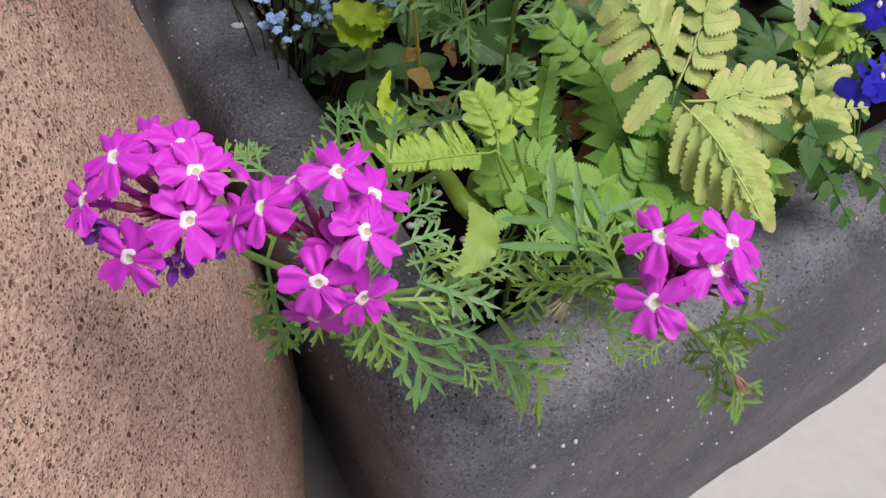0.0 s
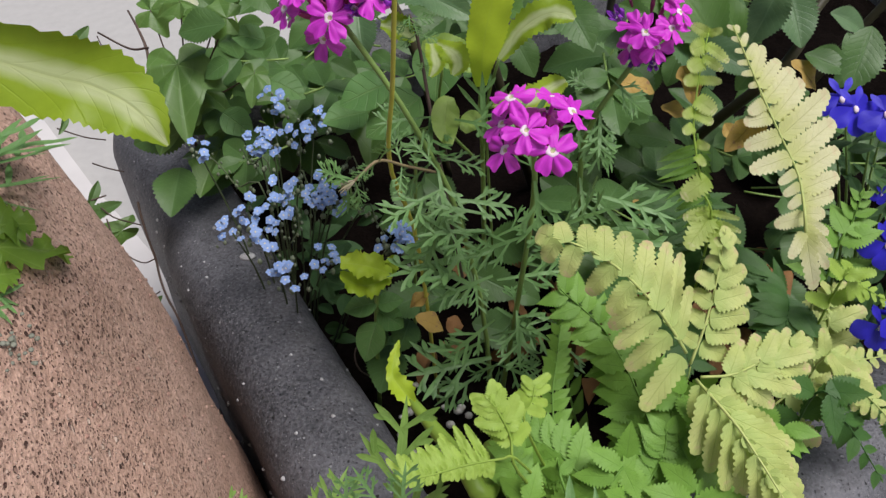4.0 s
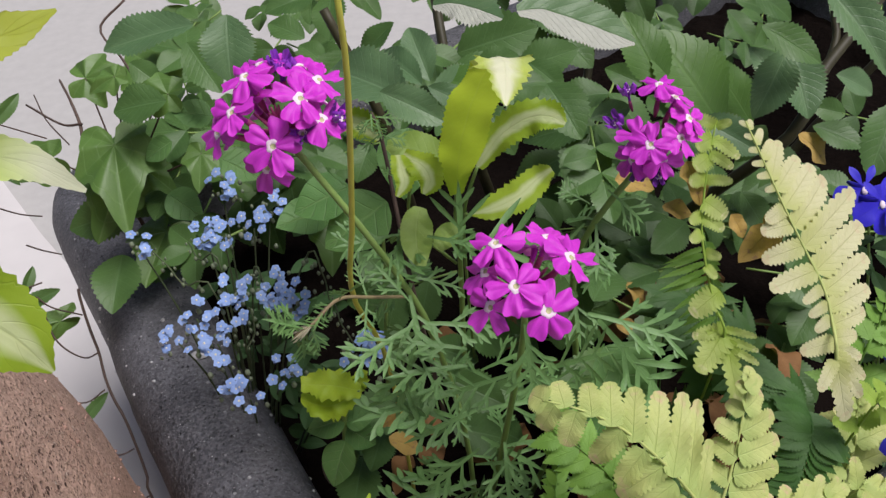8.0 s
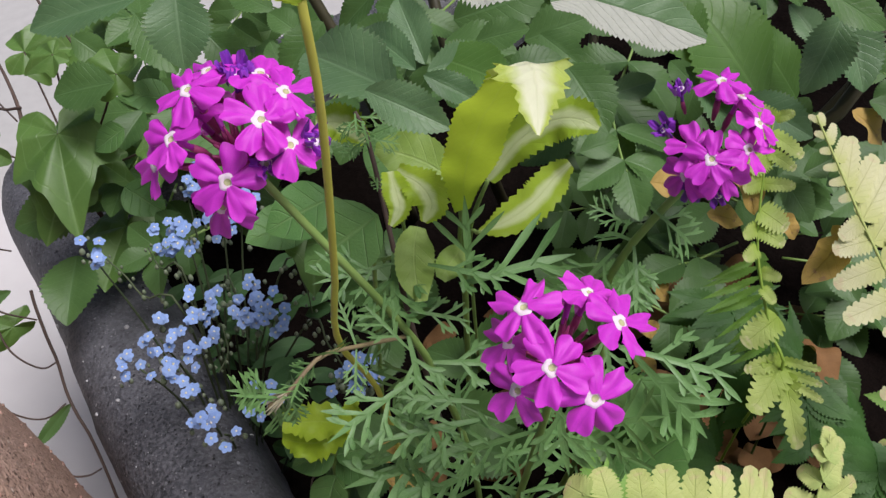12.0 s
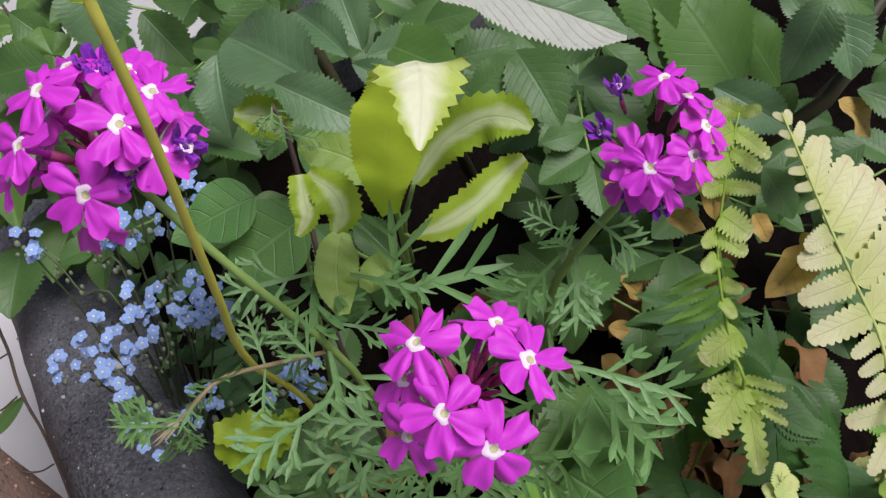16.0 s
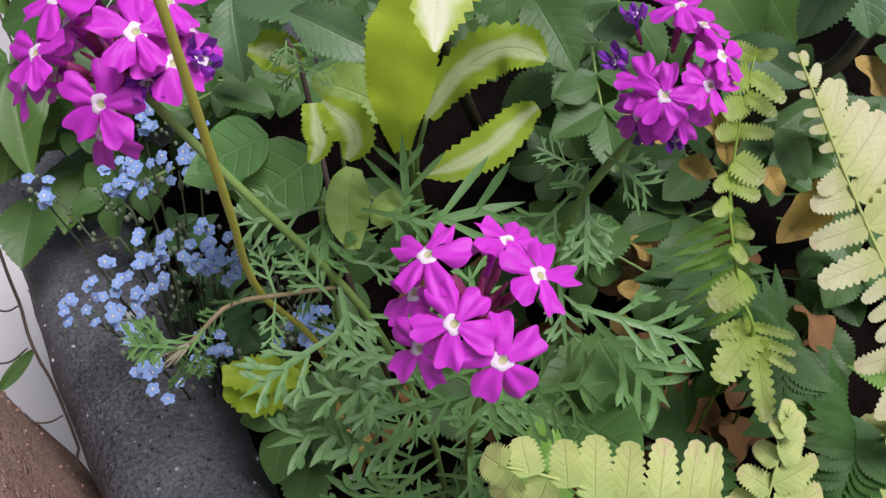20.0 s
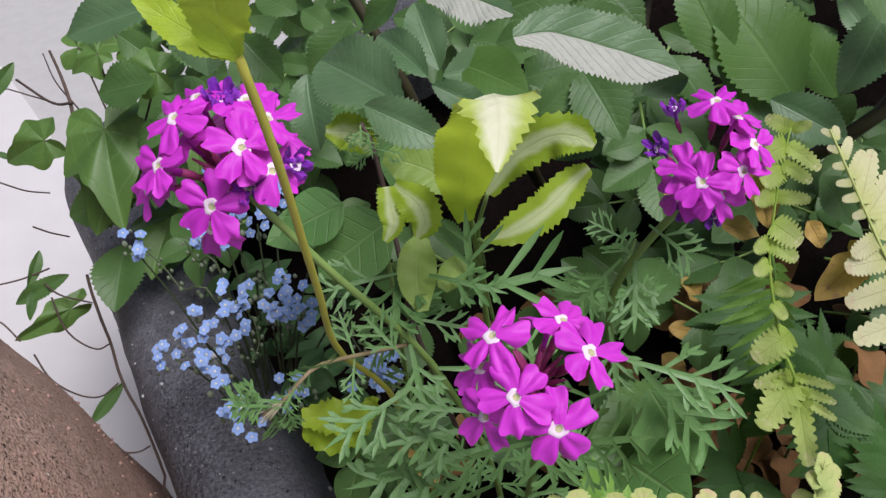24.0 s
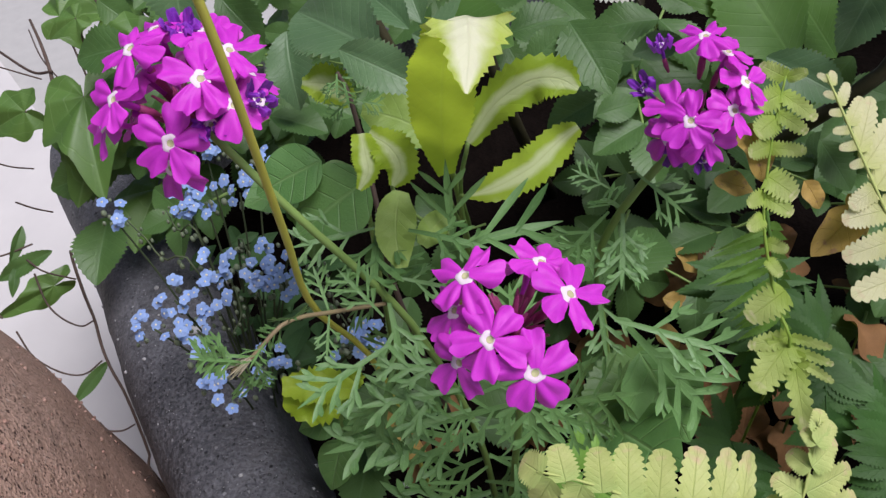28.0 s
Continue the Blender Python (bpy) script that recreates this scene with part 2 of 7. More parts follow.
M_PETAL_OLD = foliage("violet_petal", (0.12, 0.025, 0.42), (0.40, 0.04, 0.55), (0.1, 0.02, 0.4), 6, 0.3, rough=0.55, through=0.2)
M_EYE = plain("white_eye", (0.66, 0.48, 0.64), (0.80, 0.72, 0.76), 300.0, 0.6)
M_THROAT = plain("yellow_green_throat", (0.34, 0.34, 0.16), (0.52, 0.50, 0.30), 300.0, 0.6)
M_CALYX = plain("plum_calyx", (0.20, 0.02, 0.10), (0.34, 0.05, 0.16), 120.0, 0.5)
M_FERN_Y = foliage("pale_fern", (0.40, 0.49, 0.115), (0.64, 0.66, 0.29), (0.34, 0.42, 0.12), 7, 0.45, foot=(0.40, 0.50, 0.16), tip=(0.58, 0.42, 0.26), edge=(0.62, 0.46, 0.30), edge_at=0.99, rough=0.5, through=0.25, bump=0.4)
M_FERN_G = foliage("green_fern", (0.10, 0.24, 0.028), (0.27, 0.47, 0.085), (0.10, 0.22, 0.04), 6, 0.4, rough=0.5, through=0.25)
M_FERN_L = foliage("lime_fern", (0.26, 0.42, 0.05), (0.42, 0.56, 0.12), (0.24, 0.36, 0.05), 6, 0.4, rough=0.5, through=0.3)
M_RACHIS = plain("pale_rachis", (0.33, 0.40, 0.11), (0.46, 0.50, 0.18), 90.0, 0.5)
M_ROSE = foliage("rose_leaf", (0.020, 0.060, 0.015), (0.100, 0.195, 0.055), (0.15, 0.26, 0.11), 9, 0.28, vary=0.9, edge=(0.14, 0.17, 0.11), edge_at=0.98, rough=0.42, through=0.18, bump=0.28, gloss=0.28)
M_ROSE_B = foliage("rose_leaf_blue", (0.045, 0.112, 0.044), (0.145, 0.235, 0.108), (0.22, 0.32, 0.18), 10, 0.28, edge=(0.26, 0.24, 0.17), edge_at=0.97, rough=0.40, through=0.12, bump=0.28, blotch=(0.30, 0.20, 0.13), blotch_at=0.72, gloss=0.3)
M_ROSE_L = foliage("rose_leaf_bright", (0.045, 0.120, 0.024), (0.120, 0.235, 0.048), (0.18, 0.30, 0.10), 10, 0.3, rough=0.42, through=0.28, bump=0.3, gloss=0.35)
M_UNDER = foliage("pale_leaf_underside", (0.34, 0.355, 0.30), (0.46, 0.47, 0.41), (0.30, 0.32, 0.26), 13, 0.14, edge=(0.36, 0.23, 0.20), edge_at=0.97, rough=0.6, through=0.12, bump=0.5, quilt=0.2)
M_SPOTTED = foliage("spotted_yellow_leaf", (0.30, 0.38, 0.03), (0.46, 0.50, 0.07), (0.2, 0.2, 0.03), 7, 0.3, edge=(0.12, 0.07, 0.02), edge_at=1.0, rough=0.5, through=0.4, blotch=(0.16, 0.08, 0.02), blotch_at=0.62)
M_IVY = foliage("ivy_leaf", (0.055, 0.130, 0.026), (0.150, 0.270, 0.062), (0.22, 0.35, 0.13), 3, 0.4, rough=0.42, through=0.2, quilt=0.1, gloss=0.4)
M_GREENLOBE = foliage("bright_green_leaf", (0.09, 0.19, 0.02), (0.23, 0.36, 0.045), (0.3, 0.42, 0.1), 5, 0.4, rough=0.42, through=0.3)
M_ROUND = foliage("round_leaf", (0.055, 0.16, 0.04), (0.16, 0.30, 0.09), (0.26, 0.40, 0.16), 5, 0.5, rough=0.45, through=0.2, bump=0.6)
M_FMN_LEAF = foliage("forget_me_not_leaf", (0.028, 0.075, 0.025), (0.07, 0.15, 0.05), (0.11, 0.18, 0.08), 5, 0.3, rough=0.6, through=0.15)
M_FMN = foliage("sky_blue_petal", (0.17, 0.30, 0.70), (0.44, 0.58, 0.90), (0.3, 0.4, 0.8), 4, 0.1, rough=0.6, through=0.2, bump=0.05)
M_VARIEG = foliage("variegated_leaf", (0.26, 0.42, 0.02), (0.46, 0.60, 0.06), (0.34, 0.44, 0.06), 9, 0.15, centre=(0.66, 0.74, 0.40), centre_width=0.5, rough=0.42, through=0.55, bump=0.3)
M_LIME = foliage("lime_leaf", (0.34, 0.52, 0.02), (0.56, 0.70, 0.08), (0.52, 0.62, 0.18), 7, 0.22, rough=0.42, through=0.42, bump=0.3)
M_ROLLED = foliage("rolled_leaf", (0.15, 0.26, 0.03), (0.26, 0.38, 0.06), (0.2, 0.3, 0.05), 7, 0.2, rough=0.42, through=0.2, bump=0.2)
M_LIMEPALE = foliage("pale_lime_leaf", (0.22, 0.36, 0.06), (0.36, 0.48, 0.13), (0.40, 0.50, 0.20), 7, 0.3, rough=0.45, through=0.3, bump=0.3)
M_LIMETIP = foliage("lime_leaf_cream_tip", (0.40, 0.60, 0.03), (0.58, 0.76, 0.09), (0.34, 0.48, 0.06), 12, 0.35, tip=(0.82, 0.86, 0.62), tip_at=0.66, rough=0.42, through=0.5, bump=0.3)
M_LIMETHIN = foliage("thin_lime_leaf", (0.42, 0.60, 0.02), (0.60, 0.74, 0.07), (0.40, 0.54, 0.06), 12, 0.35, rough=0.42, through=0.75, bump=0.4)
M_FLAP = foliage("creamy_leaf_tip", (0.44, 0.58, 0.08), (0.60, 0.70, 0.16), (0.60, 0.66, 0.30), 9, 0.15, centre=(0.86, 0.87, 0.66), centre_width=0.75, rough=0.42, through=0.4, bump=0.3)
M_LOBELIA = foliage("deep_blue_petal", (0.018, 0.012, 0.42), (0.05, 0.03, 0.72), (0.02, 0.01, 0.3), 5, 0.3, rough=0.5, through=0.2, bump=0.1)
M_DEAD = foliage("dry_leaf", (0.10, 0.045, 0.018), (0.34, 0.18, 0.07), (0.2, 0.1, 0.04), 6, 0.3, rough=0.8, through=0.1)
M_YELLOW = foliage("yellowed_leaf", (0.38, 0.23, 0.05), (0.56, 0.40, 0.13), (0.34, 0.22, 0.05), 6, 0.4, rough=0.6, through=0.25, blotch=(0.30, 0.17, 0.09), blotch_at=0.56, bump=0.5)
M_PERLITE = plain("pale_grit", (0.45, 0.43, 0.40), (0.75, 0.73, 0.70), 200.0, 0.8)


# ---- mesh building ----
class Build:
    """Vertices, faces, their places on the leaf and their materials, gathered into one mesh."""

    def __init__(self):
        self.v, self.f, self.uv, self.mi = [], [], [], []

    def grid(self, rows, uvs, mi=0):
        o, w = len(self.v), len(rows[0])
        for r in rows:
            self.v.extend(r)
        flat = [p for r in uvs for p in r]
        for j in range(len(rows) - 1):
            for i in range(w - 1):
                a = j * w + i
                q = (a, a + 1, a + 1 + w, a + w)
                self.f.append(tuple(o + k for k in q))
                self.uv.append([flat[k] for k in q])
                self.mi.append(mi)

    def tube(self, path, radii, sides=7, mi=0):
        o = len(self.v)
        path = [Vector(p) for p in path]
        n = len(path)
        side = Vector((0.3, 0.9, 0.31))
        for i, p in enumerate(path):
            d = (path[min(i + 1, n - 1)] - path[max(i - 1, 0)]).normalized()
            side = (side - d * side.dot(d)).normalized()
            up = d.cross(side)
            for k in range(sides):
                a = 2 * math.pi * k / sides
                self.v.append(p + (side * math.cos(a) + up * math.sin(a)) * radii[i])
        for i in range(n - 1):
            for k in range(sides):
                q = (i * sides + k, i * sides + (k + 1) % sides, (i + 1) * sides + (k + 1) % sides, (i + 1) * sides + k)
                self.f.append(tuple(o + x for x in q))
                self.uv.append([(0.5, 0.5)] * 4)
                self.mi.append(mi)
        for end in (0, n - 1):
            ring = [o + end * sides + k for k in range(sides)]
            self.f.append(tuple(ring if end else ring[::-1]))
            self.uv.append([(0.5, 0.5)] * sides)
            self.mi.append(mi)

    def blob(self, at, r, mi=0, rings=5, sides=8, stretch=(1, 1, 1)):
        at = Vector(at)
        rows, uvs = [], []
        for j in range(rings + 1):
            th = math.pi * j / rings
            rows.append([at + Vector((math.sin(th) * math.cos(2 * math.pi * k / sides) * r * stretch[0],
                                      math.sin(th) * math.sin(2 * math.pi * k / sides) * r * stretch[1], math.cos(th) * r * stretch[2])) for k in range(sides + 1)])
            uvs.append([(0.5, 0.5)] * (sides + 1))
        self.grid(rows, uvs, mi)

    def move(self, m, start=0):
        for i in range(start, len(self.v)):
            self.v[i] = m @ Vector(self.v[i])

    def mesh(self, name, *mats):
        me = bpy.data.meshes.new(name)
        me.from_pydata([tuple(p) for p in self.v], [], self.f)
        layer = me.uv_layers.new(name="UVMap")
        layer.data.foreach_set("uv", [c for face in self.uv for p in face for c in p])
        for m in mats:
            me.materials.append(m)
        me.polygons.foreach_set("material_index", self.mi)
        me.polygons.foreach_set("use_smooth", [True] * len(self.f))
        me.update()
        return me


def part(name, me, parent=None, m=None, label=""):
    ob = new(name, me)
    if parent is not None:
        ob.parent = parent
    if m is not None:
        ob.matrix_basis = m
    if label:
        ob["label"] = label
    return ob


def thing(name, at, label, category, group="", kind=""):
    ob = new(name)
    ob.empty_display_size = 0.02
    ob.location = at
    bpy.context.view_layer.update()
    return tagged(ob, label, category, group, kind)


def under(parent, name, me, m, label=""):
    """A part whose pose is given in the world."""
    ob = part(name, me, parent, None, label)
    chain = Matrix.Identity(4)
    p = parent
    while p is not None:
        chain = p.matrix_basis @ chain
        p = p.parent
    ob.matrix_basis = chain.inverted() @ m
    return ob


def aim(base, tip, normal=(0, 0, 1), scale=None, wide=1.0):
    """The pose that lays a leaf, one unit long along y with its face to z, from base to tip."""
    base, tip = Vector(base), Vector(tip)
    y = tip - base
    s = y.length if scale is None else scale
    y.normalize()
    z = Vector(normal)
    z = z - y * z.dot(y)
    if z.length < 1e-4:
        z = Vector((0.3, 0.2, 0.9)) - y * Vector((0.3, 0.2, 0.9)).dot(y)
    z.normalize()
    x = y.cross(z)
    m = Matrix((x * s * wide, y * s, z * s)).transposed().to_4x4()
    m.translation = base
    return m


def curve(points, n):
    """A smooth line through the points."""
    p = [Vector(q) for q in points]
    if len(p) == 2:
        p = [p[0], (p[0] + p[1]) / 2, p[1]]
    e = [2 * p[0] - p[1]] + p + [2 * p[-1] - p[-2]]
    out = []
    seg = len(p) - 1
    for i in range(n):
        u = i / (n - 1) * seg
        k = min(int(u), seg - 1)
        t = u - k
        a, b, c, d = e[k], e[k + 1], e[k + 2], e[k + 3]
        out.append(0.5 * ((2 * b) + (c - a) * t + (2 * a - 5 * b + 4 * c - d) * t * t + (3 * b - a - 3 * c + d) * t ** 3))
    return out


def blade(b, length=1.0, width=0.5, teeth=0, tooth=0.08, peak=0.4, tipness=1.0, fold=0.12, curl=0.15, wave=0.0, ny=16, nx=3, mi=0, seed=0, saw=True, stalk=0.0, strap=False):
    """A leaf blade along y from the origin: an outline with its widest place at peak, teeth on the edge, a fold at the midrib and a bend."""
    rnd = random.Random(seed)
    ph = rnd.random() * 6
    if teeth:
        ny = max(ny, teeth * 3)
    rows, uvs = [], []
    for j in range(ny + 1):
        t = j / ny
        k = math.log(0.5) / math.log(peak)
        w = math.sin(math.pi * t ** k) ** (0.75 if tipness < 1 else tipness * 0.8)
        if strap:
            w = (1 - t ** 6) ** 0.5 * min(1.0, (t * 6 + 0.35) ** 0.5) * (1 - 0.18 * t)
        w = max(w, 0.0) * width / 2
        cut = 1.0
        if teeth:
            f = (t * teeth) % 1.0
            cut = 1 + tooth * ((f if saw else math.sin(math.pi * f)) - 0.6)
        row, uvr = [], []
        for i in range(-nx, nx + 1):
            s = i / nx
            x = s * w * (cut if abs(i) == nx else 1)
            z = abs(s) * w * fold * 4 * (1 - 0.3 * abs(s)) - curl * (t * t) * length
            z += wave * math.sin(t * 9 + ph + (2 if s > 0 else 0)) * abs(s) ** 1.5 * w
            y = t * length + (abs(s) * w * 0.15 if teeth else 0)
            row.append(Vector((x, stalk + y * (1 - 0.12 * curl), z)))
            uvr.append((0.5 + 0.5 * s, t))
        rows.append(row)
        uvs.append(uvr)
    b.grid(rows, uvs, mi)


def leaf_mesh(name, mat, **kw):
    b = Build()
    blade(b, **kw)
    return b.mesh(name, mat)


def ribbon(parent, pts, half, mat, normal=(0, -0.6, 0.8), side=None, teeth=16, tooth=0.16, ruffle=0.25, fold=0.2, under_mat=None, seed=0, name="leaf", label=""):
    """One leaf along its own bent midrib: half widths on the way, a toothed and ruffled edge, and maybe another colour on one half."""
    rnd = random.Random(seed)
    path = curve(pts, teeth * 3 + 1)
    wide = [max(0.0, v.x) for v in curve([(h, 0, 0) for h in half], len(path))]
    size = sum((a - c).length for a, c in zip(path, path[1:]))
    base, nx, nv, ph = path[0], 4, Vector(normal), rnd.random() * 6
    rows, uvs = [], []
    for j, p in enumerate(path):
        t = j / (len(path) - 1)
        d = (path[min(j + 1, len(path) - 1)] - path[max(j - 1, 0)]).normalized()
        sd = (Vector(side) - d * d.dot(Vector(side))).normalized() if side else d.cross(nv).normalized()
        up = sd.cross(d).normalized()
        saw = 1 + tooth * ((j % 3) / 2 - 0.5) * rnd.uniform(0.7, 1.3)
        row, uvr = [], []
        for i in range(-nx, nx + 1):
            s = i / nx
            w = wide[j] * abs(s) * (saw if abs(i) == nx else 1)
            lift = fold * wide[j] * abs(s) + ruffle * wide[j] * s * s * math.sin(t * 15 + ph + (2.2 if s > 0 else 0)) + 0.02 * wide[j] * math.sin(t * 31 + s * 3)
            q = p + sd * math.copysign(w, s) + up * lift + d * (wide[j] * 0.12 * abs(s))
            row.append((q - base) / size)
            uvr.append((0.5 + 0.5 * s, t))
        rows.append(row)
        uvs.append(uvr)
    b = Build()
    if under_mat:
        b.grid([r[:nx + 1] for r in rows], [r[:nx + 1] for r in uvs], 0)
        b.grid([r[nx:] for r in rows], [r[nx:] for r in uvs], 1)
        me = b.mesh(name, mat, under_mat)
    else:
        b.grid(rows, uvs)
        me = b.mesh(name, mat)
    return under(parent, name, me, Matrix.Translation(base) @ Matrix.Diagonal((size, size, size, 1)), label)


def polar_leaf(name, mat, knots, rings=7, n=72, cup=0.15, seed=0):
    """A lobed leaf whose outline runs round the stalk: knots are (degrees from the tip's way, reach); a vein runs to each lobe."""
    b = Build()
    rnd = random.Random(seed)
    ph = rnd.random() * 6
    lobes = [k[0] for k in knots if len(k) > 2]
    rows, uvs = [], []
    for r in range(rings + 1):
        row, uvr = [], []
        for i in range(n + 1):
            a = -168 + 336 * i / n
            g = abs(a) * (1 + 0.05 * math.sin(ph) * (1 if a > 0 else -1))
            rad = knots[-1][1]
            for p, q in zip(knots, knots[1:]):
                if p[0] <= g <= q[0]:
                    f = (g - p[0]) / (q[0] - p[0])
                    f = f * f * (3 - 2 * f) if len(q) > 2 or p[1] < q[1] else f
                    rad = p[1] + (q[1] - p[1]) * f
                    break
            rad *= 1 + 0.025 * math.sin(a * 0.21 + ph)
            near = min(min(abs(g - d) for d in lobes) / 26, 1)
            k = r / rings
            q = rad * k
            x, y = q * math.sin(radians(a)), q * math.cos(radians(a))
            z = cup * q * (near - 0.4) * 0.4 - 0.22 * q * q + 0.035 * math.sin(ph + a * 0.06) * k
            row.append(Vector((x, y, z)))
            uvr.append((0.5 + 0.5 * near * min(1, 0.25 + k), k))
        rows.append(row)
        uvs.append(uvr)
    b.grid(rows, uvs)
    return b.mesh(name, mat)


def cut_leaf(name, mat, seed=0, pairs=4, slim=0.03, spread=0.40, fine=True):
    """A finely cut verbena leaf: a midrib with pairs of lobes, each with small lobes of its own."""
    b = Build()
    rnd = random.Random(seed)

    def strip(p, d, ln, w, lift):
        side = Vector((d.y, -d.x, 0))
        rows, uvs = [], []
        n = 7
        for j in range(n + 1):
            t = (j / n) ** 0.85
            ww = w * (0.50 + 0.85 * t) * max(0.05, 1 - (max(0, t - 0.52) / 0.48) ** 1.9)
            c = p + d * ln * t + Vector((0, 0, lift * ln * t * t - 0.12 * (d.y * ln * t) ** 2))
            rows.append([c + side * ww * s + Vector((0, 0, abs(s) * ww * 0.32)) for s in (-1, 0, 1)])
            uvs.append([(0.5 + 0.5 * s, t) for s in (-1, 0, 1)])
        b.grid(rows, uvs)

    strip(Vector((0, 0, 0)), Vector((0, 1, 0)), 1.0, slim * 1.25, 0.0)
    for k in range(pairs):
        y = 0.28 + 0.60 * k / pairs + 0.05 * rnd.random()
        for s in (-1, 1):
            a = radians(36 + 14 * rnd.random())
            d = Vector((s * math.sin(a), math.cos(a), 0))
            ln = spread * (1.0 - 0.55 * k / pairs) * (0.8 + 0.35 * rnd.random())
            p = Vector((0, y + 0.05 * (s > 0), -0.12 * y * y))
            strip(p, d, ln, slim, 0.25 * rnd.random())
            if fine:
                for q, s2 in ((0.46, 1), (0.64, -1))[:2 if k == 0 else 1]:
                    a2 = a + s2 * radians(30)
                    d2 = Vector((s * math.sin(a2), math.cos(a2), 0))
                    strip(p + d * ln * q + Vector((0, 0, 0.1 * q * ln)), d2, ln * 0.38, slim * 0.9, 0.3 * rnd.random())
    return b.mesh(name, mat)


def stem_mesh(name, points, r0, r1, mat, sides=8, n=14):
    b = Build()
    path = curve(points, n)
    b.tube(path, [r0 + (r1 - r0) * i / (n - 1) for i in range(n)], sides)
    return b.mesh(name, mat)


I4 = Matrix.Identity(4)

# ---- ground ----
b = Build()
b.grid([[Vector((x * 60, y * 60, 0)) for x in (-1, 0, 1)] for y in (-1, 0, 1)], [[(0, 0)] * 3] * 3)
tagged(part("ground", b.mesh("ground", M_PAVE)), "pale grey concrete paving", "ground", kind="structure")


def rounded(corners, radius, steps=8):
    out = []
    n = len(corners)
    for i in range(n):
        p, a, c = Vector(corners[i]), Vector(corners[i - 1]), Vector(corners[(i + 1) % n])
        u, v = (a - p).normalized(), (c - p).normalized()
        p0, p1 = p + u * radius[i], p + v * radius[i]
        for k in range(steps + 1):
            t = k / steps
            out.append(p0 * (1 - t) ** 2 + 2 * p * t * (1 - t) + p1 * t * t)
    return out


def resample(loop, n):
    pts = loop + [loop[0]]
    ln = [0.0]
    for a, c in zip(pts, pts[1:]):
        ln.append(ln[-1] + (c - a).length)
    out, k = [], 0
    for i in range(n):
        d = ln[-1] * i / n
        while ln[k + 1] < d:
            k += 1
        t = (d - ln[k]) / (ln[k + 1] - ln[k])
        out.append(pts[k].lerp(pts[k + 1], t))
    return out


def trough(loop, profile, mat, rough, seed):
    """A wall that follows the loop; the profile is (inset, height) from the foot outside over the rim to the inside."""
    b = Build()
    n = len(loop)
    nor = []
    for i in range(n):
        d = loop[(i + 1) % n] - loop[i - 1]
        nor.append(Vector((-d.y, d.x)).normalized())
    rows = []
    for ins, z in profile:
        row = []
        for i in range(n + 1):
            p = loop[i % n] + nor[i % n] * ins
            w = Vector((p.x, p.y, z))
            k = noise.noise(w * 9 + Vector((seed, 0, 0))) * rough + noise.noise(w * 45 + Vector((seed, 3, 0))) * rough * 0.22
            row.append(w - Vector((nor[i % n].x, nor[i % n].y, 0)) * k + Vector((0, 0, k * 0.5 if z > 0.1 else 0)))
        rows.append(row)
    b.grid(rows, [[(0, 0)] * (n + 1)] * len(rows))
    return b.mesh("wall", mat)


def profile_of(foot, top, thick, roundness, inner_bottom, bulge=0.0, steps=10):
    """(inset, height) pairs: up the outside, round the lip, down the inside."""
    out = [(foot * (1 - t) - bulge * math.sin(math.pi * t), top * t * (1 - roundness / top)) for t in [k / 9 for k in range(10)]]
    c = thick / 2
    for k in range(1, steps * 2):
        a = math.pi * k / (steps * 2)
        e = 0.75
        out.append((c - c * math.copysign(abs(math.cos(a)) ** e, math.cos(a)), top - roundness + roundness * math.sin(a) ** e))
    for k in range(1, 6):
        out.append((thick + 0.004 * k, top - roundness - (top - roundness - inner_bottom) * k / 5))
    return out


# ---- planter ----
CORNER = Vector((-0.008, 0.164))
A_R, A_L = radians(32), radians(118.9)
E_R = CORNER + Vector((math.cos(A_R), math.sin(A_R))) * 1.0
E_L = CORNER + Vector((math.cos(A_L), math.sin(A_L))) * 0.70
E_F = E_L + (E_R - CORNER)
loop = resample(rounded([CORNER, E_R, E_F, E_L], [0.05, 0.1, 0.1, 0.08]), 240)
planter = tagged(part("stone_planter", trough(loop, profile_of(0.012, 0.372, 0.08, 0.045, 0.22), M_PLANTER, 0.005, 3)),
                 "dark grey rough cast-stone planter full of flowers", "planter")

grit_rnd = random.Random(77)


def grit(me, box, count, sizes, mat):
    """Grains of aggregate that stand a little out of the stone, as one mesh."""
    faces = [f for f in me.polygons if box[0] < f.center.x < box[1] and box[2] < f.center.y < box[3] and f.center.z > box[4]]
    total = np.cumsum([f.area for f in faces])
    b = Build()
    for k in range(count):
        f = faces[min(len(faces) - 1, int(np.searchsorted(total, grit_rnd.random() * total[-1])))]
        c = [me.vertices[i].co for i in f.vertices]
        u, v = grit_rnd.random(), grit_rnd.random()
        p = c[0].lerp(c[1], u).lerp(c[3 % len(c)].lerp(c[2], u), v)
        r = sizes[0] + (sizes[1] - sizes[0]) * grit_rnd.random() ** 3
        b.blob(p, r, 0, 4, 6, (grit_rnd.uniform(0.7, 1.2), grit_rnd.uniform(0.7, 1.2), grit_rnd.uniform(0.5, 0.9)))
    return b.mesh("grit", mat)


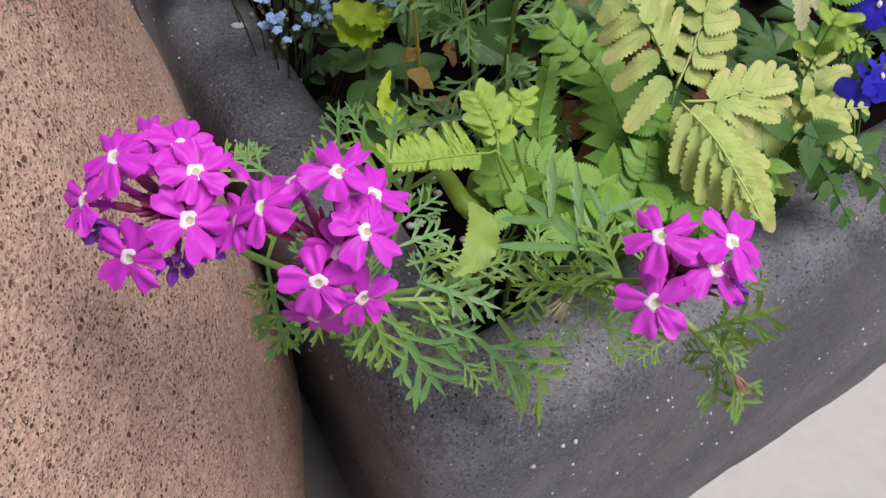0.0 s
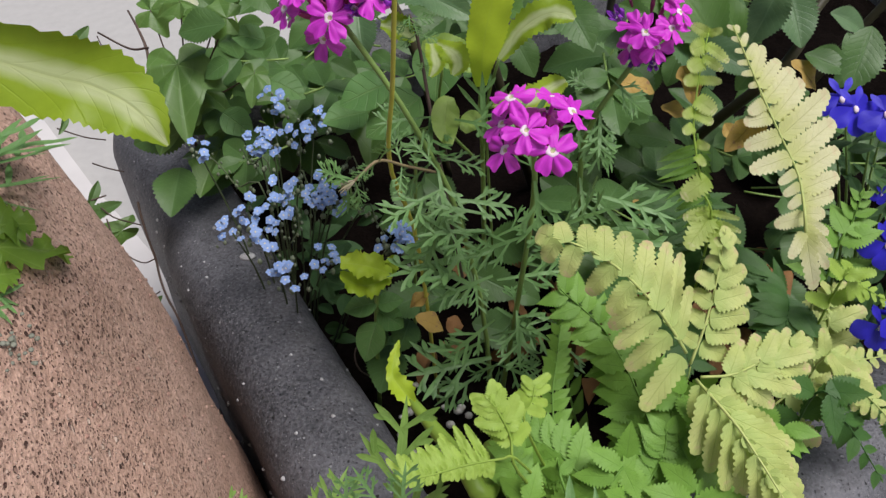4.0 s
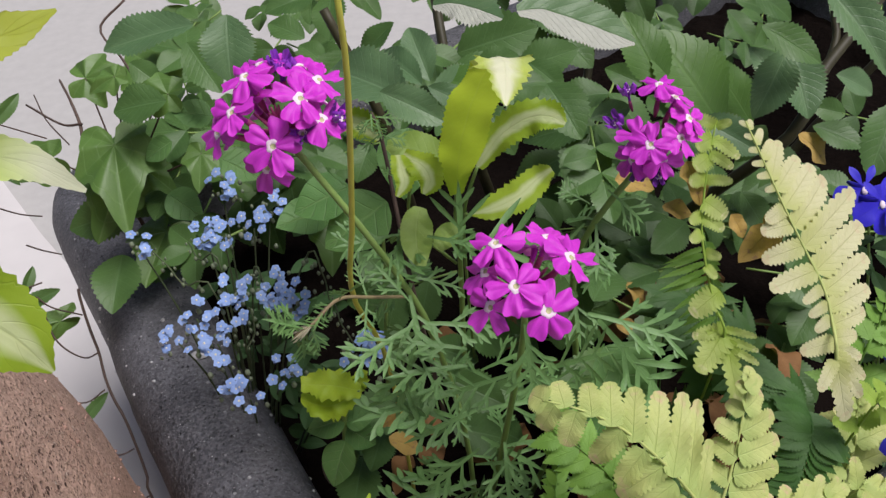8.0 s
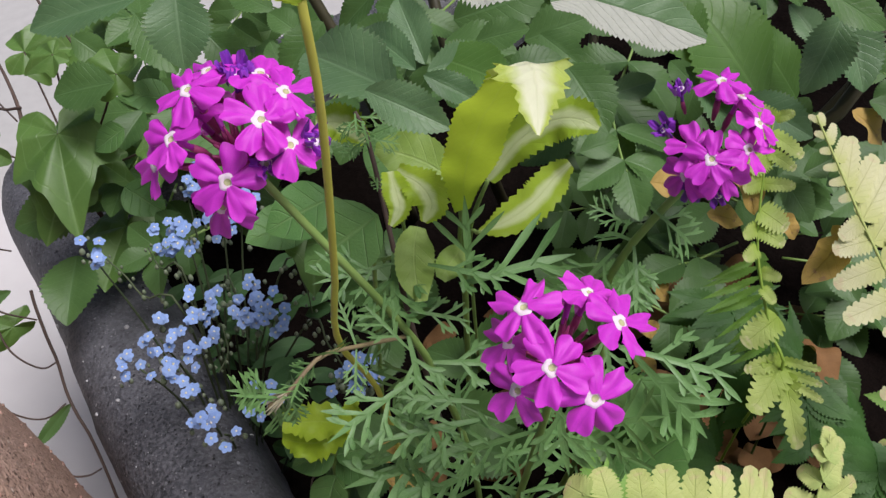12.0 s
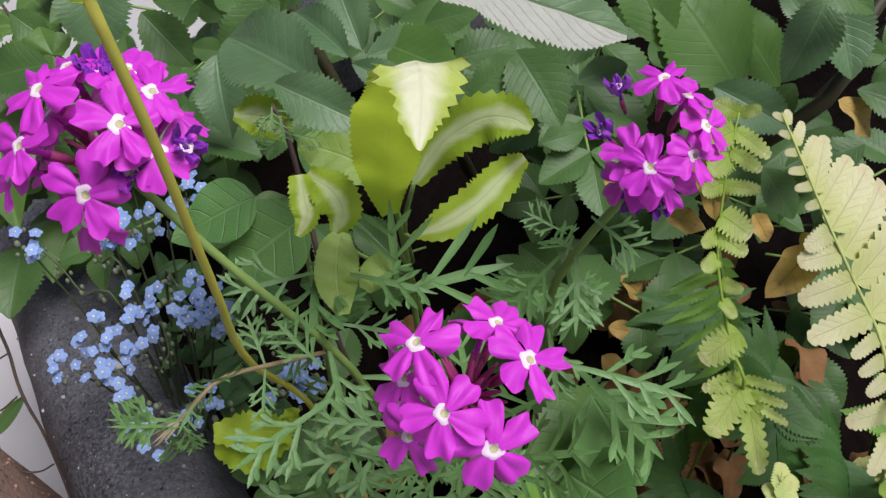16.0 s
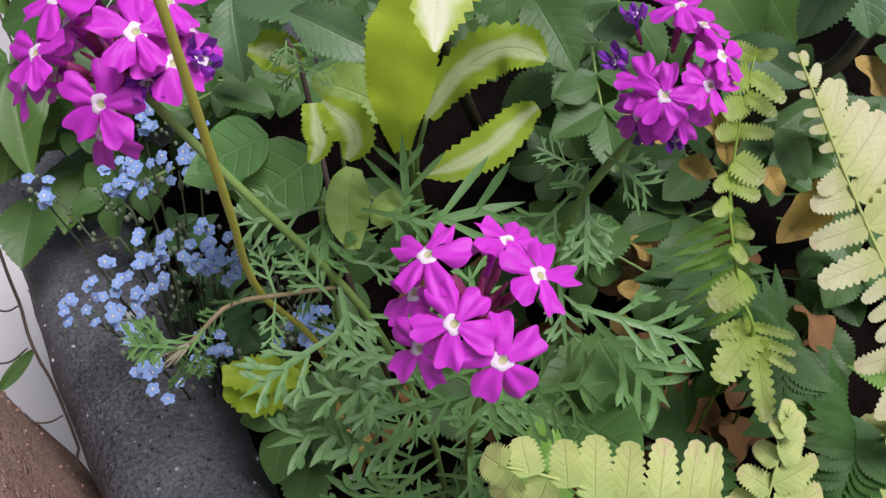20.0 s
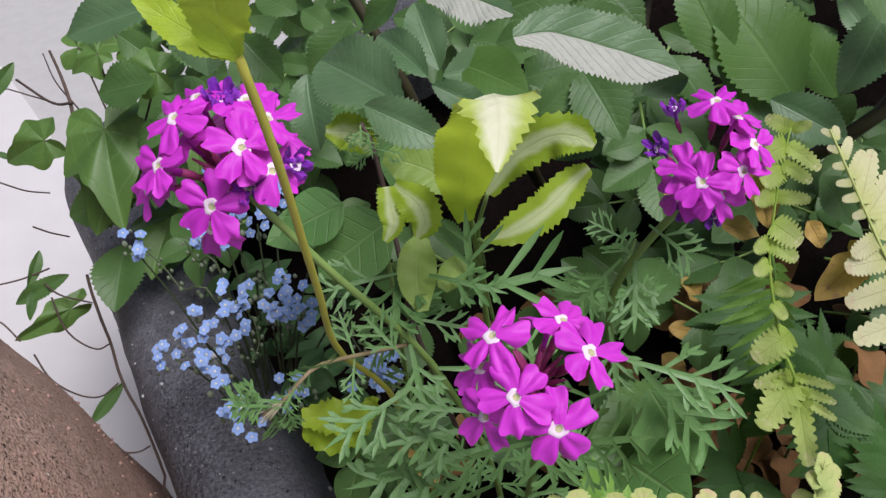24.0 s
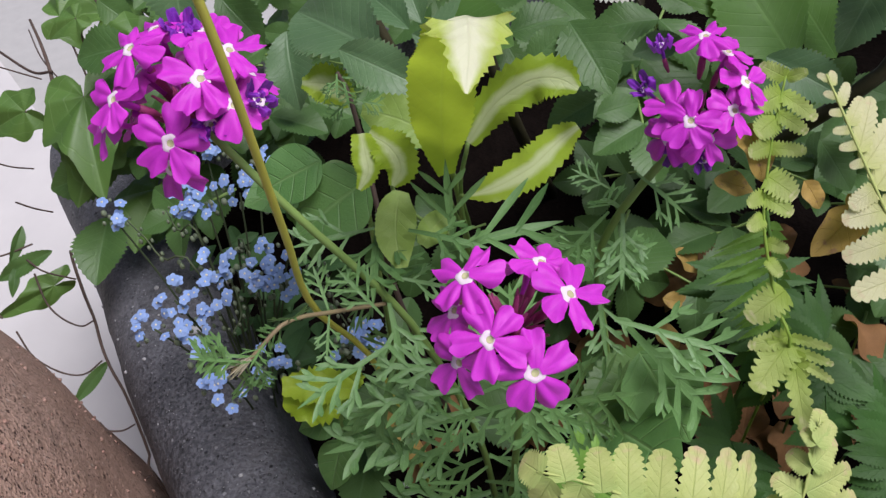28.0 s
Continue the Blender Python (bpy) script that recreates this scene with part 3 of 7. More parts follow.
M_GRIT = plain("pale_aggregate", (0.16, 0.16, 0.17), (0.46, 0.46, 0.47), 150.0, 0.6, vary=1.0)
M_GRAIN = plain("pink_aggregate", (0.24, 0.13, 0.10), (0.58, 0.43, 0.35), 150.0, 0.75, vary=1.0)
tagged(part("grit", grit(planter.data, (-0.4, 0.42, 0.1, 0.75, 0.12), 700, (0.0003, 0.0023), M_GRIT), planter), kind="stuff")
b = Build()
b.blob((0, 0, 0), 1.0, 0, 7, 10, (1.5, 1.0, 0.5))
embedded = (-0.154, 0.537, 0.372)
part("embedded_stone", b.mesh("embedded_stone", M_GRIT), planter, Matrix.Translation(embedded) @ Matrix.Diagonal((0.0042, 0.0042, 0.0042, 1)), "pale stone set in the rim")

# ---- round pot ----
POT = Vector((-0.519, 0.212))
loop = [POT + Vector((math.cos(2 * math.pi * k / 220), math.sin(2 * math.pi * k / 220))) * 0.426 for k in range(220)]
lip = [(0.02 * (1 - t), 0.206 * t) for t in [k / 9 for k in range(9)]]
lip += [(0.057 * (1 - math.cos(a)) + 0.012 * math.sin(a) + 0.010 * math.sin(a) ** 0.8, 0.206 + 0.398 * math.sin(a)) for a in [math.pi / 2 * k / 24 for k in range(25)]]
lip += [(0.079 + 0.04 * math.sin(a), 0.604 - 0.03 * (1 - math.cos(a))) for a in [math.pi / 2 * k / 6 for k in range(1, 7)]] + [(0.122, 0.53), (0.125, 0.47)]
pot = tagged(part("stone_pot", trough(loop, lip, M_POT, 0.006, 8)), "pinkish-brown pitted cast-stone pot beside the planter", "flower pot")

tagged(part("grit", grit(pot.data, (-0.45, 0.0, -0.2, 0.62, 0.15), 2200, (0.0004, 0.0017), M_GRAIN), pot), kind="stuff")
M_LICHEN = plain("grey_lichen", (0.15, 0.16, 0.125), (0.26, 0.27, 0.22), 260.0, 0.9, 0.6, 0.002)
b = Build()
for k in range(60):
    q = Vector((-0.159, 0.264, 0.577)) + Vector((grit_rnd.gauss(0, 0.004), grit_rnd.gauss(0, 0.005), grit_rnd.gauss(0, 0.005)))
    b.blob(q, grit_rnd.uniform(0.0006, 0.0014), 0, 4, 6, (1, 1, 0.7))
part("lichen", b.mesh("lichen", M_LICHEN), pot, None, "grey lichen patch")

# ---- white slab beside the pots ----
b = Build()
edge = [(-1.6, 2.49), (-0.845, 1.50), (-0.70, 1.31), (-0.56, 1.12), (-0.30, 0.80), (-0.25, 0.54), (-2.2, 0.54), (-2.2, 2.49)]
low = [Vector((x, y, 0.0)) for x, y in edge]
top = [Vector((x, y, 0.014)) for x, y in edge]
n = len(edge)
b.v = low + top
b.f = [tuple(range(n, 2 * n))[::-1]] + [(i, (i + 1) % n, n + (i + 1) % n, n + i)[::-1] for i in range(n)]
b.uv = [[(0, 0)] * len(f) for f in b.f]
b.mi = [0] * len(b.f)
me = b.mesh("white_slab", M_WHITE)
me.polygons.foreach_set("use_smooth", [False] * len(b.f))
tagged(part("white_slab", me), "white stone paving slab on the ground", "paving slab", kind="structure")


def soil(name, centre, rx, ry, z, seed, label, ang=0.0):
    b = Build()
    rows, uvs = [], []
    for j in range(26):
        row = []
        for k in range(61):
            a = 2 * math.pi * k / 60
            q = j / 25
            p = Vector((math.cos(a) * rx * q, math.sin(a) * ry * q, 0))
            p = Matrix.Rotation(ang, 3, "Z") @ p + Vector((centre[0], centre[1], 0))
            p.z = z + noise.noise(p * 40 + Vector((seed, 0, 0))) * 0.006 + noise.noise(p * 140) * 0.003
            row.append(p)
        rows.append(row)
        uvs.append([(0, 0)] * 61)
    b.grid(rows, uvs)
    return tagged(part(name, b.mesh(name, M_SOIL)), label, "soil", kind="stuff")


soil("pot_soil", POT, 0.30, 0.30, 0.56, 1, "dark potting soil in the round pot, colour blackened for shade")
b = Build()
u, v = (E_R - CORNER), (E_L - CORNER)
rows = []
for j in range(60):
    row = []
    for i in range(80):
        p = CORNER + u * (0.07 + 0.86 * i / 79) + v * (0.09 + 0.82 * j / 59)
        w = Vector((p.x, p.y, 0.0))
        w.z = 0.30 + noise.noise(w * 40) * 0.008 + noise.noise(w * 120) * 0.004
        row.append(w)
    rows.append(row)
b.grid(rows, [[(0, 0)] * 80] * 60)
tagged(part("planter_soil", b.mesh("planter_soil", M_SOIL)), "dark crumbly potting soil in the planter, shade between plants in its colour", "soil", kind="stuff")


# ---- meshes shared by the plants ----
CAM_UP = Vector((0.0, -0.45, 0.9))


def floret_mesh(name, seed, petal, old=False):
    """A verbena floret, radius 1, face to z: five notched petals, a white eye, a throat and a tube below."""
    b = Build()
    rnd = random.Random(seed)
    for k in range(5):
        o = len(b.v)
        droop, tw, big, lap, ph = rnd.uniform(-0.06, 0.22), rnd.uniform(-0.35, 0.35), rnd.uniform(0.90, 1.08), rnd.uniform(0.88, 1.10), rnd.random() * 6
        rows, uvs = [], []
        for j in range(11):
            t = j / 10
            row, uvr = [], []
            for i in range(-7, 8):
                s = i / 7
                phi = radians(120) * s
                edge_x = 0.305 * math.sin(phi) * lap + 0.02 * math.sin(7 * s + ph)
                edge_y = 0.63 + 0.35 * math.cos(phi) - 0.17 * math.exp(-(s / 0.22) ** 2) + 0.020 * math.sin(11 * s + ph)
                f = t ** 0.9
                x = (0.085 * s * (1 - f) + edge_x * f) * big
                y = (0.11 * (1 - f) + edge_y * f) * big
                z = 0.05 + 0.05 * (k * 2 % 5 % 2) - droop * t * t - 0.09 * s * s * t - 0.07 * math.exp(-(s / 0.18) ** 2) * t + 0.05 * math.sin(6 * s + ph + 5 * t) * t + tw * s * t * 0.3
                if old:
                    x *= 0.6
                    z += 0.5 * t * t * (1 - abs(s)) + 0.2 * math.sin(7 * t + k)
                    y *= 0.7
                row.append(Vector((x, y, z)))
                uvr.append((0.5 + 0.5 * s, t))
            rows.append(row)
            uvs.append(uvr)
        b.grid(rows, uvs, 0)
        b.move(Matrix.Rotation(2 * math.pi * k / 5 + rnd.uniform(-0.10, 0.10), 4, "Z"), o)
    rows, uvs = [], []
    for r, z in ((0.215, 0.050), (0.180, 0.072), (0.130, 0.076), (0.086, 0.062)):
        rag = [1 + 0.09 * math.sin(5 * 2 * math.pi * k / 20 + seed) + 0.06 * math.sin(3 * 2 * math.pi * k / 20 + 2 * seed) if r > 0.15 else 1.0 for k in range(21)]
        rows.append([Vector((r * rag[k] * math.cos(2 * math.pi * k / 20), r * rag[k] * math.sin(2 * math.pi * k / 20), z)) for k in range(21)])
        uvs.append([(0.5, 0.5)] * 21)
    b.grid(rows, uvs, 1)
    rows, uvs = [], []
    for r, z in ((0.085, 0.060), (0.06, 0.045), (0.0, 0.035)):
        rows.append([Vector((r * math.cos(2 * math.pi * k / 10), r * math.sin(2 * math.pi * k / 10), z)) for k in range(11)])
        uvs.append([(0.5, 0.5)] * 11)
    b.grid(rows, uvs, 2)
    b.tube([(0, 0, 0.02), (0.01, 0, -0.4), (0.0, 0.02, -0.75)], [0.13, 0.085, 0.075], 7, 0)
    b.tube([(0, 0.02, -0.7), (0.0, 0.02, -1.1), (0, 0, -1.5)], [0.10, 0.12, 0.06], 7, 3)
    return b.mesh(name, petal, M_EYE, M_THROAT, M_CALYX)


FLORETS = [floret_mesh("floret", 10 + k, M_PETAL) for k in range(5)]
FADED = [floret_mesh("faded_floret", 30 + k, M_PETAL_OLD, True) for k in range(2)]
CUT = [cut_leaf("leaf", M_VERB, 40 + k, 3, 0.027 + 0.003 * (k % 3), 0.48 + 0.07 * (k % 2)) for k in range(6)]
CUT_YOUNG_LIT = [cut_leaf("leaf", M_VERB_Y, 50 + k, 3, 0.030, 0.50) for k in range(4)]
CUT_BROAD = [cut_leaf("leaf", M_VERB, 60 + k, 2, 0.036, 0.56, False) for k in range(3)]
ROSE = [leaf_mesh("leaflet", M_ROSE, width=0.66 + 0.05 * (k % 3), teeth=15, tooth=0.20, peak=0.45, fold=0.06 + 0.03 * (k % 2), curl=0.10 + 0.08 * (k % 3), wave=0.08, nx=4, seed=k) for k in range(5)]
ROSE_B = [leaf_mesh("leaflet", M_ROSE_B, width=0.68, teeth=19, tooth=0.22, peak=0.46, fold=0.10, curl=0.12 + 0.1 * k, wave=0.1, nx=4, seed=20 + k) for k in range(3)]
OVAL = [leaf_mesh("leaf", M_FMN_LEAF, width=0.38, peak=0.55, fold=0.1, curl=0.2, wave=0.08, ny=12, seed=k) for k in range(3)]
ROUND = [leaf_mesh("leaf", M_ROUND, width=0.82, peak=0.4, fold=0.05, curl=0.15, wave=0.06, ny=16, nx=4, seed=70 + k) for k in range(2)]
DRY = [leaf_mesh("leaf", M_DEAD, width=0.6, peak=0.45, fold=0.1, curl=0.4, wave=0.5, ny=14, seed=110 + k) for k in range(3)]
GOLD = [leaf_mesh("leaf", M_YELLOW, width=0.62, peak=0.45, fold=0.1, curl=0.3, wave=0.35, ny=14, seed=120 + k) for k in range(2)]
IVY = [polar_leaf("leaf", M_IVY, ((0, 1.0, 1), (22, 0.66), (44, 0.56), (66, 0.66 + 0.05 * k, 1), (92, 0.46), (122, 0.50, 1), (150, 0.34), (168, 0.16)), seed=k, cup=0.35 + 0.1 * k) for k in range(3)]
ROSE_L = [leaf_mesh("leaflet", M_ROSE_L, width=0.66, teeth=20, tooth=0.14, peak=0.45, fold=0.05, curl=0.10 + 0.08 * k, wave=0.10, nx=4, seed=50 + k) for k in range(2)]


def pinnae(mat, tag, wavy=0.10, tooth=0.12, width=0.42, strap=True):
    return [leaf_mesh("pinna", mat, width=width, teeth=(9 if strap else 12) + k % 3, tooth=tooth, strap=strap, peak=0.34, tipness=1.3, fold=0.015 + 0.03 * (k % 2), curl=0.03 + 0.10 * (k % 3), wave=wavy * (0.7 + 0.3 * (k % 3)), nx=3, seed=130 + tag + k, saw=False) for k in range(5)]


M_FERN_D = foliage("dark_fern", (0.02, 0.075, 0.015), (0.08, 0.19, 0.035), (0.03, 0.09, 0.02), 6, 0.4, rough=0.5, through=0.2)
M_FERN_C = foliage("cream_fern", (0.58, 0.58, 0.27), (0.78, 0.75, 0.50), (0.46, 0.46, 0.18), 7, 0.35, foot=(0.50, 0.53, 0.20), tip=(0.62, 0.45, 0.30), edge=(0.64, 0.48, 0.34), edge_at=1.0, rough=0.5, through=0.32, bump=0.4)
M_FERN_N = foliage("lime_cream_fern", (0.26, 0.38, 0.06), (0.54, 0.60, 0.22), (0.30, 0.40, 0.08), 7, 0.35, foot=(0.30, 0.42, 0.06), tip=(0.62, 0.58, 0.34), rough=0.5, through=0.3, bump=0.4)
P_FINGER = [leaf_mesh("pinna", M_FERN_C, width=0.31, teeth=8 + k % 3, tooth=0.30, strap=True, fold=0.03, curl=0.04 + 0.05 * (k % 3), wave=0.12, nx=3, seed=135 + k, saw=False) for k in range(5)]
P_TOOTHED = [leaf_mesh("pinna", M_FERN_N, width=0.37, teeth=8 + k % 2, tooth=0.42, strap=True, fold=0.05, curl=0.06 + 0.08 * (k % 3), wave=0.20, nx=3, seed=145 + k, saw=False) for k in range(4)]
P_PALE, P_GREEN, P_LIME, P_DARK = pinnae(M_FERN_Y, 0, 0.20, 0.26), pinnae(M_FERN_G, 10, 0.10, 0.34, 0.42, False), pinnae(M_FERN_L, 20, 0.2, 0.32), pinnae(M_FERN_D, 30, 0.06, 0.30, 0.42, False)
rnd = random.Random(5)


def jitter(v, k=0.25):
    return (Vector(v) + Vector((rnd.uniform(-k, k), rnd.uniform(-k, k), rnd.uniform(-k, k)))).normalized()


def head(parent, eyes, size, faded=(), extra=0, axis=(0, -0.4, 0.9), label=""):
    """A verbena flower head: a core of plum calyces, on it one floret for each place."""
    pts = [Vector(p) for p in eyes]
    axis = Vector(axis).normalized()
    mid = sum(pts, Vector()) / len(pts)
    base = mid - axis * size * 1.7
    b = Build()
    b.blob((0, 0, 0), size * 0.32, 0, 6, 9)
    for k in range(26):
        d = (axis + jitter((0, 0, 0.01), 1.0) * 0.85).normalized()
        b.tube([d * size * 0.2, d * size * 0.7, d * size * rnd.uniform(1.0, 1.35)], [size * 0.07, size * 0.085, size * 0.03], 6, 0)
    core = under(parent, "flower_head", b.mesh("flower_head", M_CALYX), Matrix.Translation(base), label)
    spots = [(p, FLORETS[i % 5]) for i, p in enumerate(pts)] + [(Vector(p), FADED[i % 2]) for i, p in enumerate(faded)]
    for k in range(extra):
        d = (jitter((0, 0, 0.01), 1.0) + axis * 0.25)
        d = (d - axis * min(0, d.dot(axis) + 0.1)).normalized()
        p = base + d * size * 1.75
        if min((p - q).length for q, _ in spots) > size * 1.02:
            spots.append((p, FLORETS[k % 5]))
    for p, me in spots:
        z = ((p - base).normalized() * 0.75 + axis * 0.25).normalized()
        spin = jitter((1, 0, 0), 1.0)
        under(core, me.name.split(".")[0], me, aim(p, p + z.cross(spin).normalized(), z, size * rnd.uniform(0.93, 1.07) * (0.7 if me in FADED else 1.0)))
    return base


def stalk(parent, name, pts, r0, r1, mat, n=14, label=""):
    return under(parent, name, stem_mesh(name, pts, r0, r1, mat, 8, n), I4, label)


def leafy(stem, pts, nodes, length, meshes, normal=CAM_UP, droop=0.15, start=0):
    """Pairs of leaves along a stem, each pair turned against the one below."""
    path = curve(pts, 40)
    for k, t in enumerate(nodes):
        i = min(38, int(t * 39))
        p, d = path[i], (path[i + 1] - path[max(0, i - 1)]).normalized()
        side = d.cross(Vector((math.cos(k * 1.6 + start), math.sin(k * 1.6 + start), 0.2))).normalized()
        for s in (-1, 1):
            out = (side * s + d * rnd.uniform(0.2, 0.7) + Vector((0, 0, -droop))).normalized()
            ln = length * rnd.uniform(0.7, 1.15)
            under(stem, "leaf", rnd.choice(meshes), aim(p, p + out * ln, jitter(normal, 0.35)))


def leaves(parent, pairs, meshes, normal=CAM_UP, spread=0.2, name="leaf", wide=1.0):
    for base, tip in pairs:
        under(parent, name, rnd.choice(meshes), aim(base, tip, jitter(normal, spread), None, wide))


def frond(parent, pts, pairs, plen, meshes, mat, normal=CAM_UP, angle=62, droop=0.1, start=0.08, r=0.0009, taper=0.7, label="", loose=0.16, uneven=(1.0, 1.0), fill=1.12, tipped=True):
    """A fern frond: a rachis with pinnae on both sides, longest near its foot."""
    rach = stalk(parent, "frond", pts, r * 0.9, r * 0.35, M_RACHIS if meshes is P_PALE else mat, 18, label)
    path = curve(pts, 80)
    nv = Vector(normal)
    gap = sum((a - c).length for a, c in zip(path, path[1:])) * (0.98 - start) / pairs
    for k in range(pairs):
        t = start + (0.98 - start) * k / (pairs - 0.5)
        i = min(78, int(t * 79))
        p, d = path[i], (path[i + 1] - path[max(0, i - 1)]).normalized()
        side = d.cross(nv).normalized()
        ln = plen * min(1.0, 0.55 + t * 2.2) * max(0.16, (1 - t)) ** taper
        for s in (-1, 1):
            a = radians(angle + rnd.uniform(-9, 9) - 18 * t)
            out = side * s * math.sin(a) + d * math.cos(a) - nv * (droop + rnd.uniform(-0.08, 0.12))
            q = p + d * plen * 0.06 * (s > 0)
            reach = ln * uneven[s > 0] * rnd.uniform(0.88, 1.08)
            under(rach, "pinna", rnd.choice(meshes), aim(q, q + out.normalized() * reach, jitter(nv, loose), None, min(1.2, fill * gap * math.sin(a) / (0.37 * reach))))
    d = (path[-1] - path[-6]).normalized()
    if tipped:
        under(rach, "pinna", meshes[0], aim(path[-4], path[-4] + d * plen * 0.16, nv))
    return rach


def fingers(parent, rows, meshes, normal, spread=0.12):
    """Toothed pinnae set one by one: foot, tip and breadth."""
    for base, tip, wide in rows:
        under(parent, "pinna", rnd.choice(meshes), aim(base, tip, jitter(normal, spread), None, wide))


# ---- upright verbena ----
upright = thing("verbena", (0.03, 0.43, 0.305), "magenta verbena with finely cut green leaves and white-eyed flowers", "flower", "verbenas in the planter")
eA = [(0.028, 0.360, 0.613), (0.047, 0.368, 0.607), (0.053, 0.357, 0.607), (0.033, 0.345, 0.607), (0.025, 0.346, 0.597), (0.043, 0.339, 0.601)]
bA = head(upright, eA, 0.0112, extra=3)
eB = [(-0.055, 0.412, 0.652), (-0.036, 0.402, 0.648), (-0.060, 0.402, 0.644), (-0.047, 0.395, 0.634), (-0.030, 0.402, 0.639), (-0.051, 0.422, 0.651), (-0.037, 0.420, 0.650), (-0.030, 0.412, 0.649), (-0.067, 0.404, 0.635), (-0.051, 0.398, 0.623)]
bB = head(upright, eB, 0.0113, faded=[(-0.024, 0.405, 0.638), (-0.043, 0.420, 0.651), (-0.044, 0.420, 0.651), (-0.037, 0.400, 0.635)], extra=12)
eC = [(0.099, 0.430, 0.628), (0.110, 0.422, 0.617), (0.106, 0.416, 0.612), (0.089, 0.418, 0.613), (0.099, 0.414, 0.604), (0.089, 0.418, 0.602), (0.106, 0.430, 0.622), (0.093, 0.412, 0.613)]
bC = head(upright, eC, 0.0099, faded=[(0.087, 0.432, 0.625), (0.083, 0.428, 0.613), (0.099, 0.414, 0.596), (0.092, 0.418, 0.597)])
sA = [bA, (0.041, 0.376, 0.545), (0.037, 0.392, 0.46), (0.033, 0.415, 0.37), (0.03, 0.43, 0.30)]
sB = [bB, (-0.024, 0.408, 0.589), (-0.007, 0.415, 0.545), (0.005, 0.420, 0.504), (0.020, 0.432, 0.41), (0.027, 0.432, 0.30)]
sC = [bC, (0.078, 0.428, 0.560), (0.073, 0.434, 0.520), (0.082, 0.445, 0.42), (0.06, 0.45, 0.30)]
for pts, nodes, r in ((sA, (0.16, 0.34, 0.52, 0.7, 0.86), 0.0013), (sB, (0.44, 0.58, 0.72, 0.86), 0.0013), (sC, (0.24, 0.38, 0.52, 0.68, 0.85), 0.0014)):
    st = stalk(upright, "stem", pts, r, r * 1.3, M_STEM)
    leafy(st, pts, nodes, 0.038, CUT)
leaves(upright, [((0.016, 0.425, 0.551), (0.059, 0.430, 0.559)), ((0.020, 0.430, 0.548), (0.020, 0.440, 0.579))], CUT_BROAD, spread=0.0)
sD = [(-0.017, 0.475, 0.595), (-0.013, 0.470, 0.584), (-0.007, 0.445, 0.549), (-0.003, 0.425, 0.531), (0.01, 0.43, 0.42)]
st = stalk(upright, "stem", sD, 0.0008, 0.0012, M_VINE, label="thin purplish side stem")
leafy(st, sD, (0.0, 0.06, 0.14, 0.24, 0.34), 0.012, CUT)
leafy(st, sD, (0.5, 0.74), 0.036, CUT)
sE = [(-0.003, 0.418, 0.533), (-0.020, 0.402, 0.550), (-0.032, 0.388, 0.564), (-0.042, 0.378, 0.561), (-0.049, 0.374, 0.559)]
st = stalk(upright, "stem", sE, 0.0008, 0.0007, M_PURPLESTEM, label="brownish side shoot with a closed bud")
leafy(st, sE, (0.3, 0.5, 0.66, 0.78, 0.86, 0.92), 0.019, CUT)
M_BUDS = plain("bud_green", (0.30, 0.30, 0.16), (0.45, 0.38, 0.30), 200.0)
M_BUDS_RED = plain("bud_red", (0.26, 0.09, 0.09), (0.38, 0.26, 0.16), 200.0)


def bud(parent, base, tip, mat, label):
    """A closed head: a tuft of narrow calyces that point one way."""
    base, tip = Vector(base), Vector(tip)
    way, ln = (tip - base).normalized(), (tip - base).length
    core = Build()
    core.tube([base - way * ln * 0.1, base + way * ln * 0.5, base + way * ln], [ln * 0.05, ln * 0.09, ln * 0.02], 7)
    tuft = under(parent, "bud", core.mesh("bud", mat), I4, label)
    for k in range(13):
        d = way + jitter((0, 0, 0.01), 1) * 0.34
        b = Build()
        b.tube([base, base + d * ln * 0.55, base + d * ln], [ln * 0.04, ln * 0.055, ln * 0.02], 5)
        under(tuft, "calyx", b.mesh("calyx", mat), I4)


bud(upright, sE[-2], sE[-1], M_BUDS, "closed greyish-pink flower bud")
leaves(upright, [((-0.003, 0.392, 0.542), (-0.033, 0.372, 0.540)), ((-0.003, 0.390, 0.531), (-0.015, 0.375, 0.495)), ((-0.002, 0.390, 0.526), (0.008, 0.372, 0.513)),
                 ((0.049, 0.375, 0.527), (0.073, 0.362, 0.553)), ((0.047, 0.375, 0.523), (0.068, 0.360, 0.532)), ((-0.004, 0.400, 0.548), (-0.018, 0.410, 0.563)),
                 ((-0.007, 0.430, 0.560), (-0.035, 0.420, 0.565)), ((0.005, 0.430, 0.558), (0.033, 0.420, 0.558)), 
                 ((0.075, 0.425, 0.575), (0.062, 0.430, 0.582)), ((0.082, 0.425, 0.582), (0.100, 0.420, 0.566)), ((0.075, 0.430, 0.560), (0.054, 0.420, 0.542)),
                 ((0.077, 0.430, 0.557), (0.080, 0.415, 0.532)), ((0.077, 0.415, 0.518), (0.120, 0.400, 0.513)), ((0.082, 0.415, 0.513), (0.117, 0.395, 0.475))], CUT, spread=0.15)
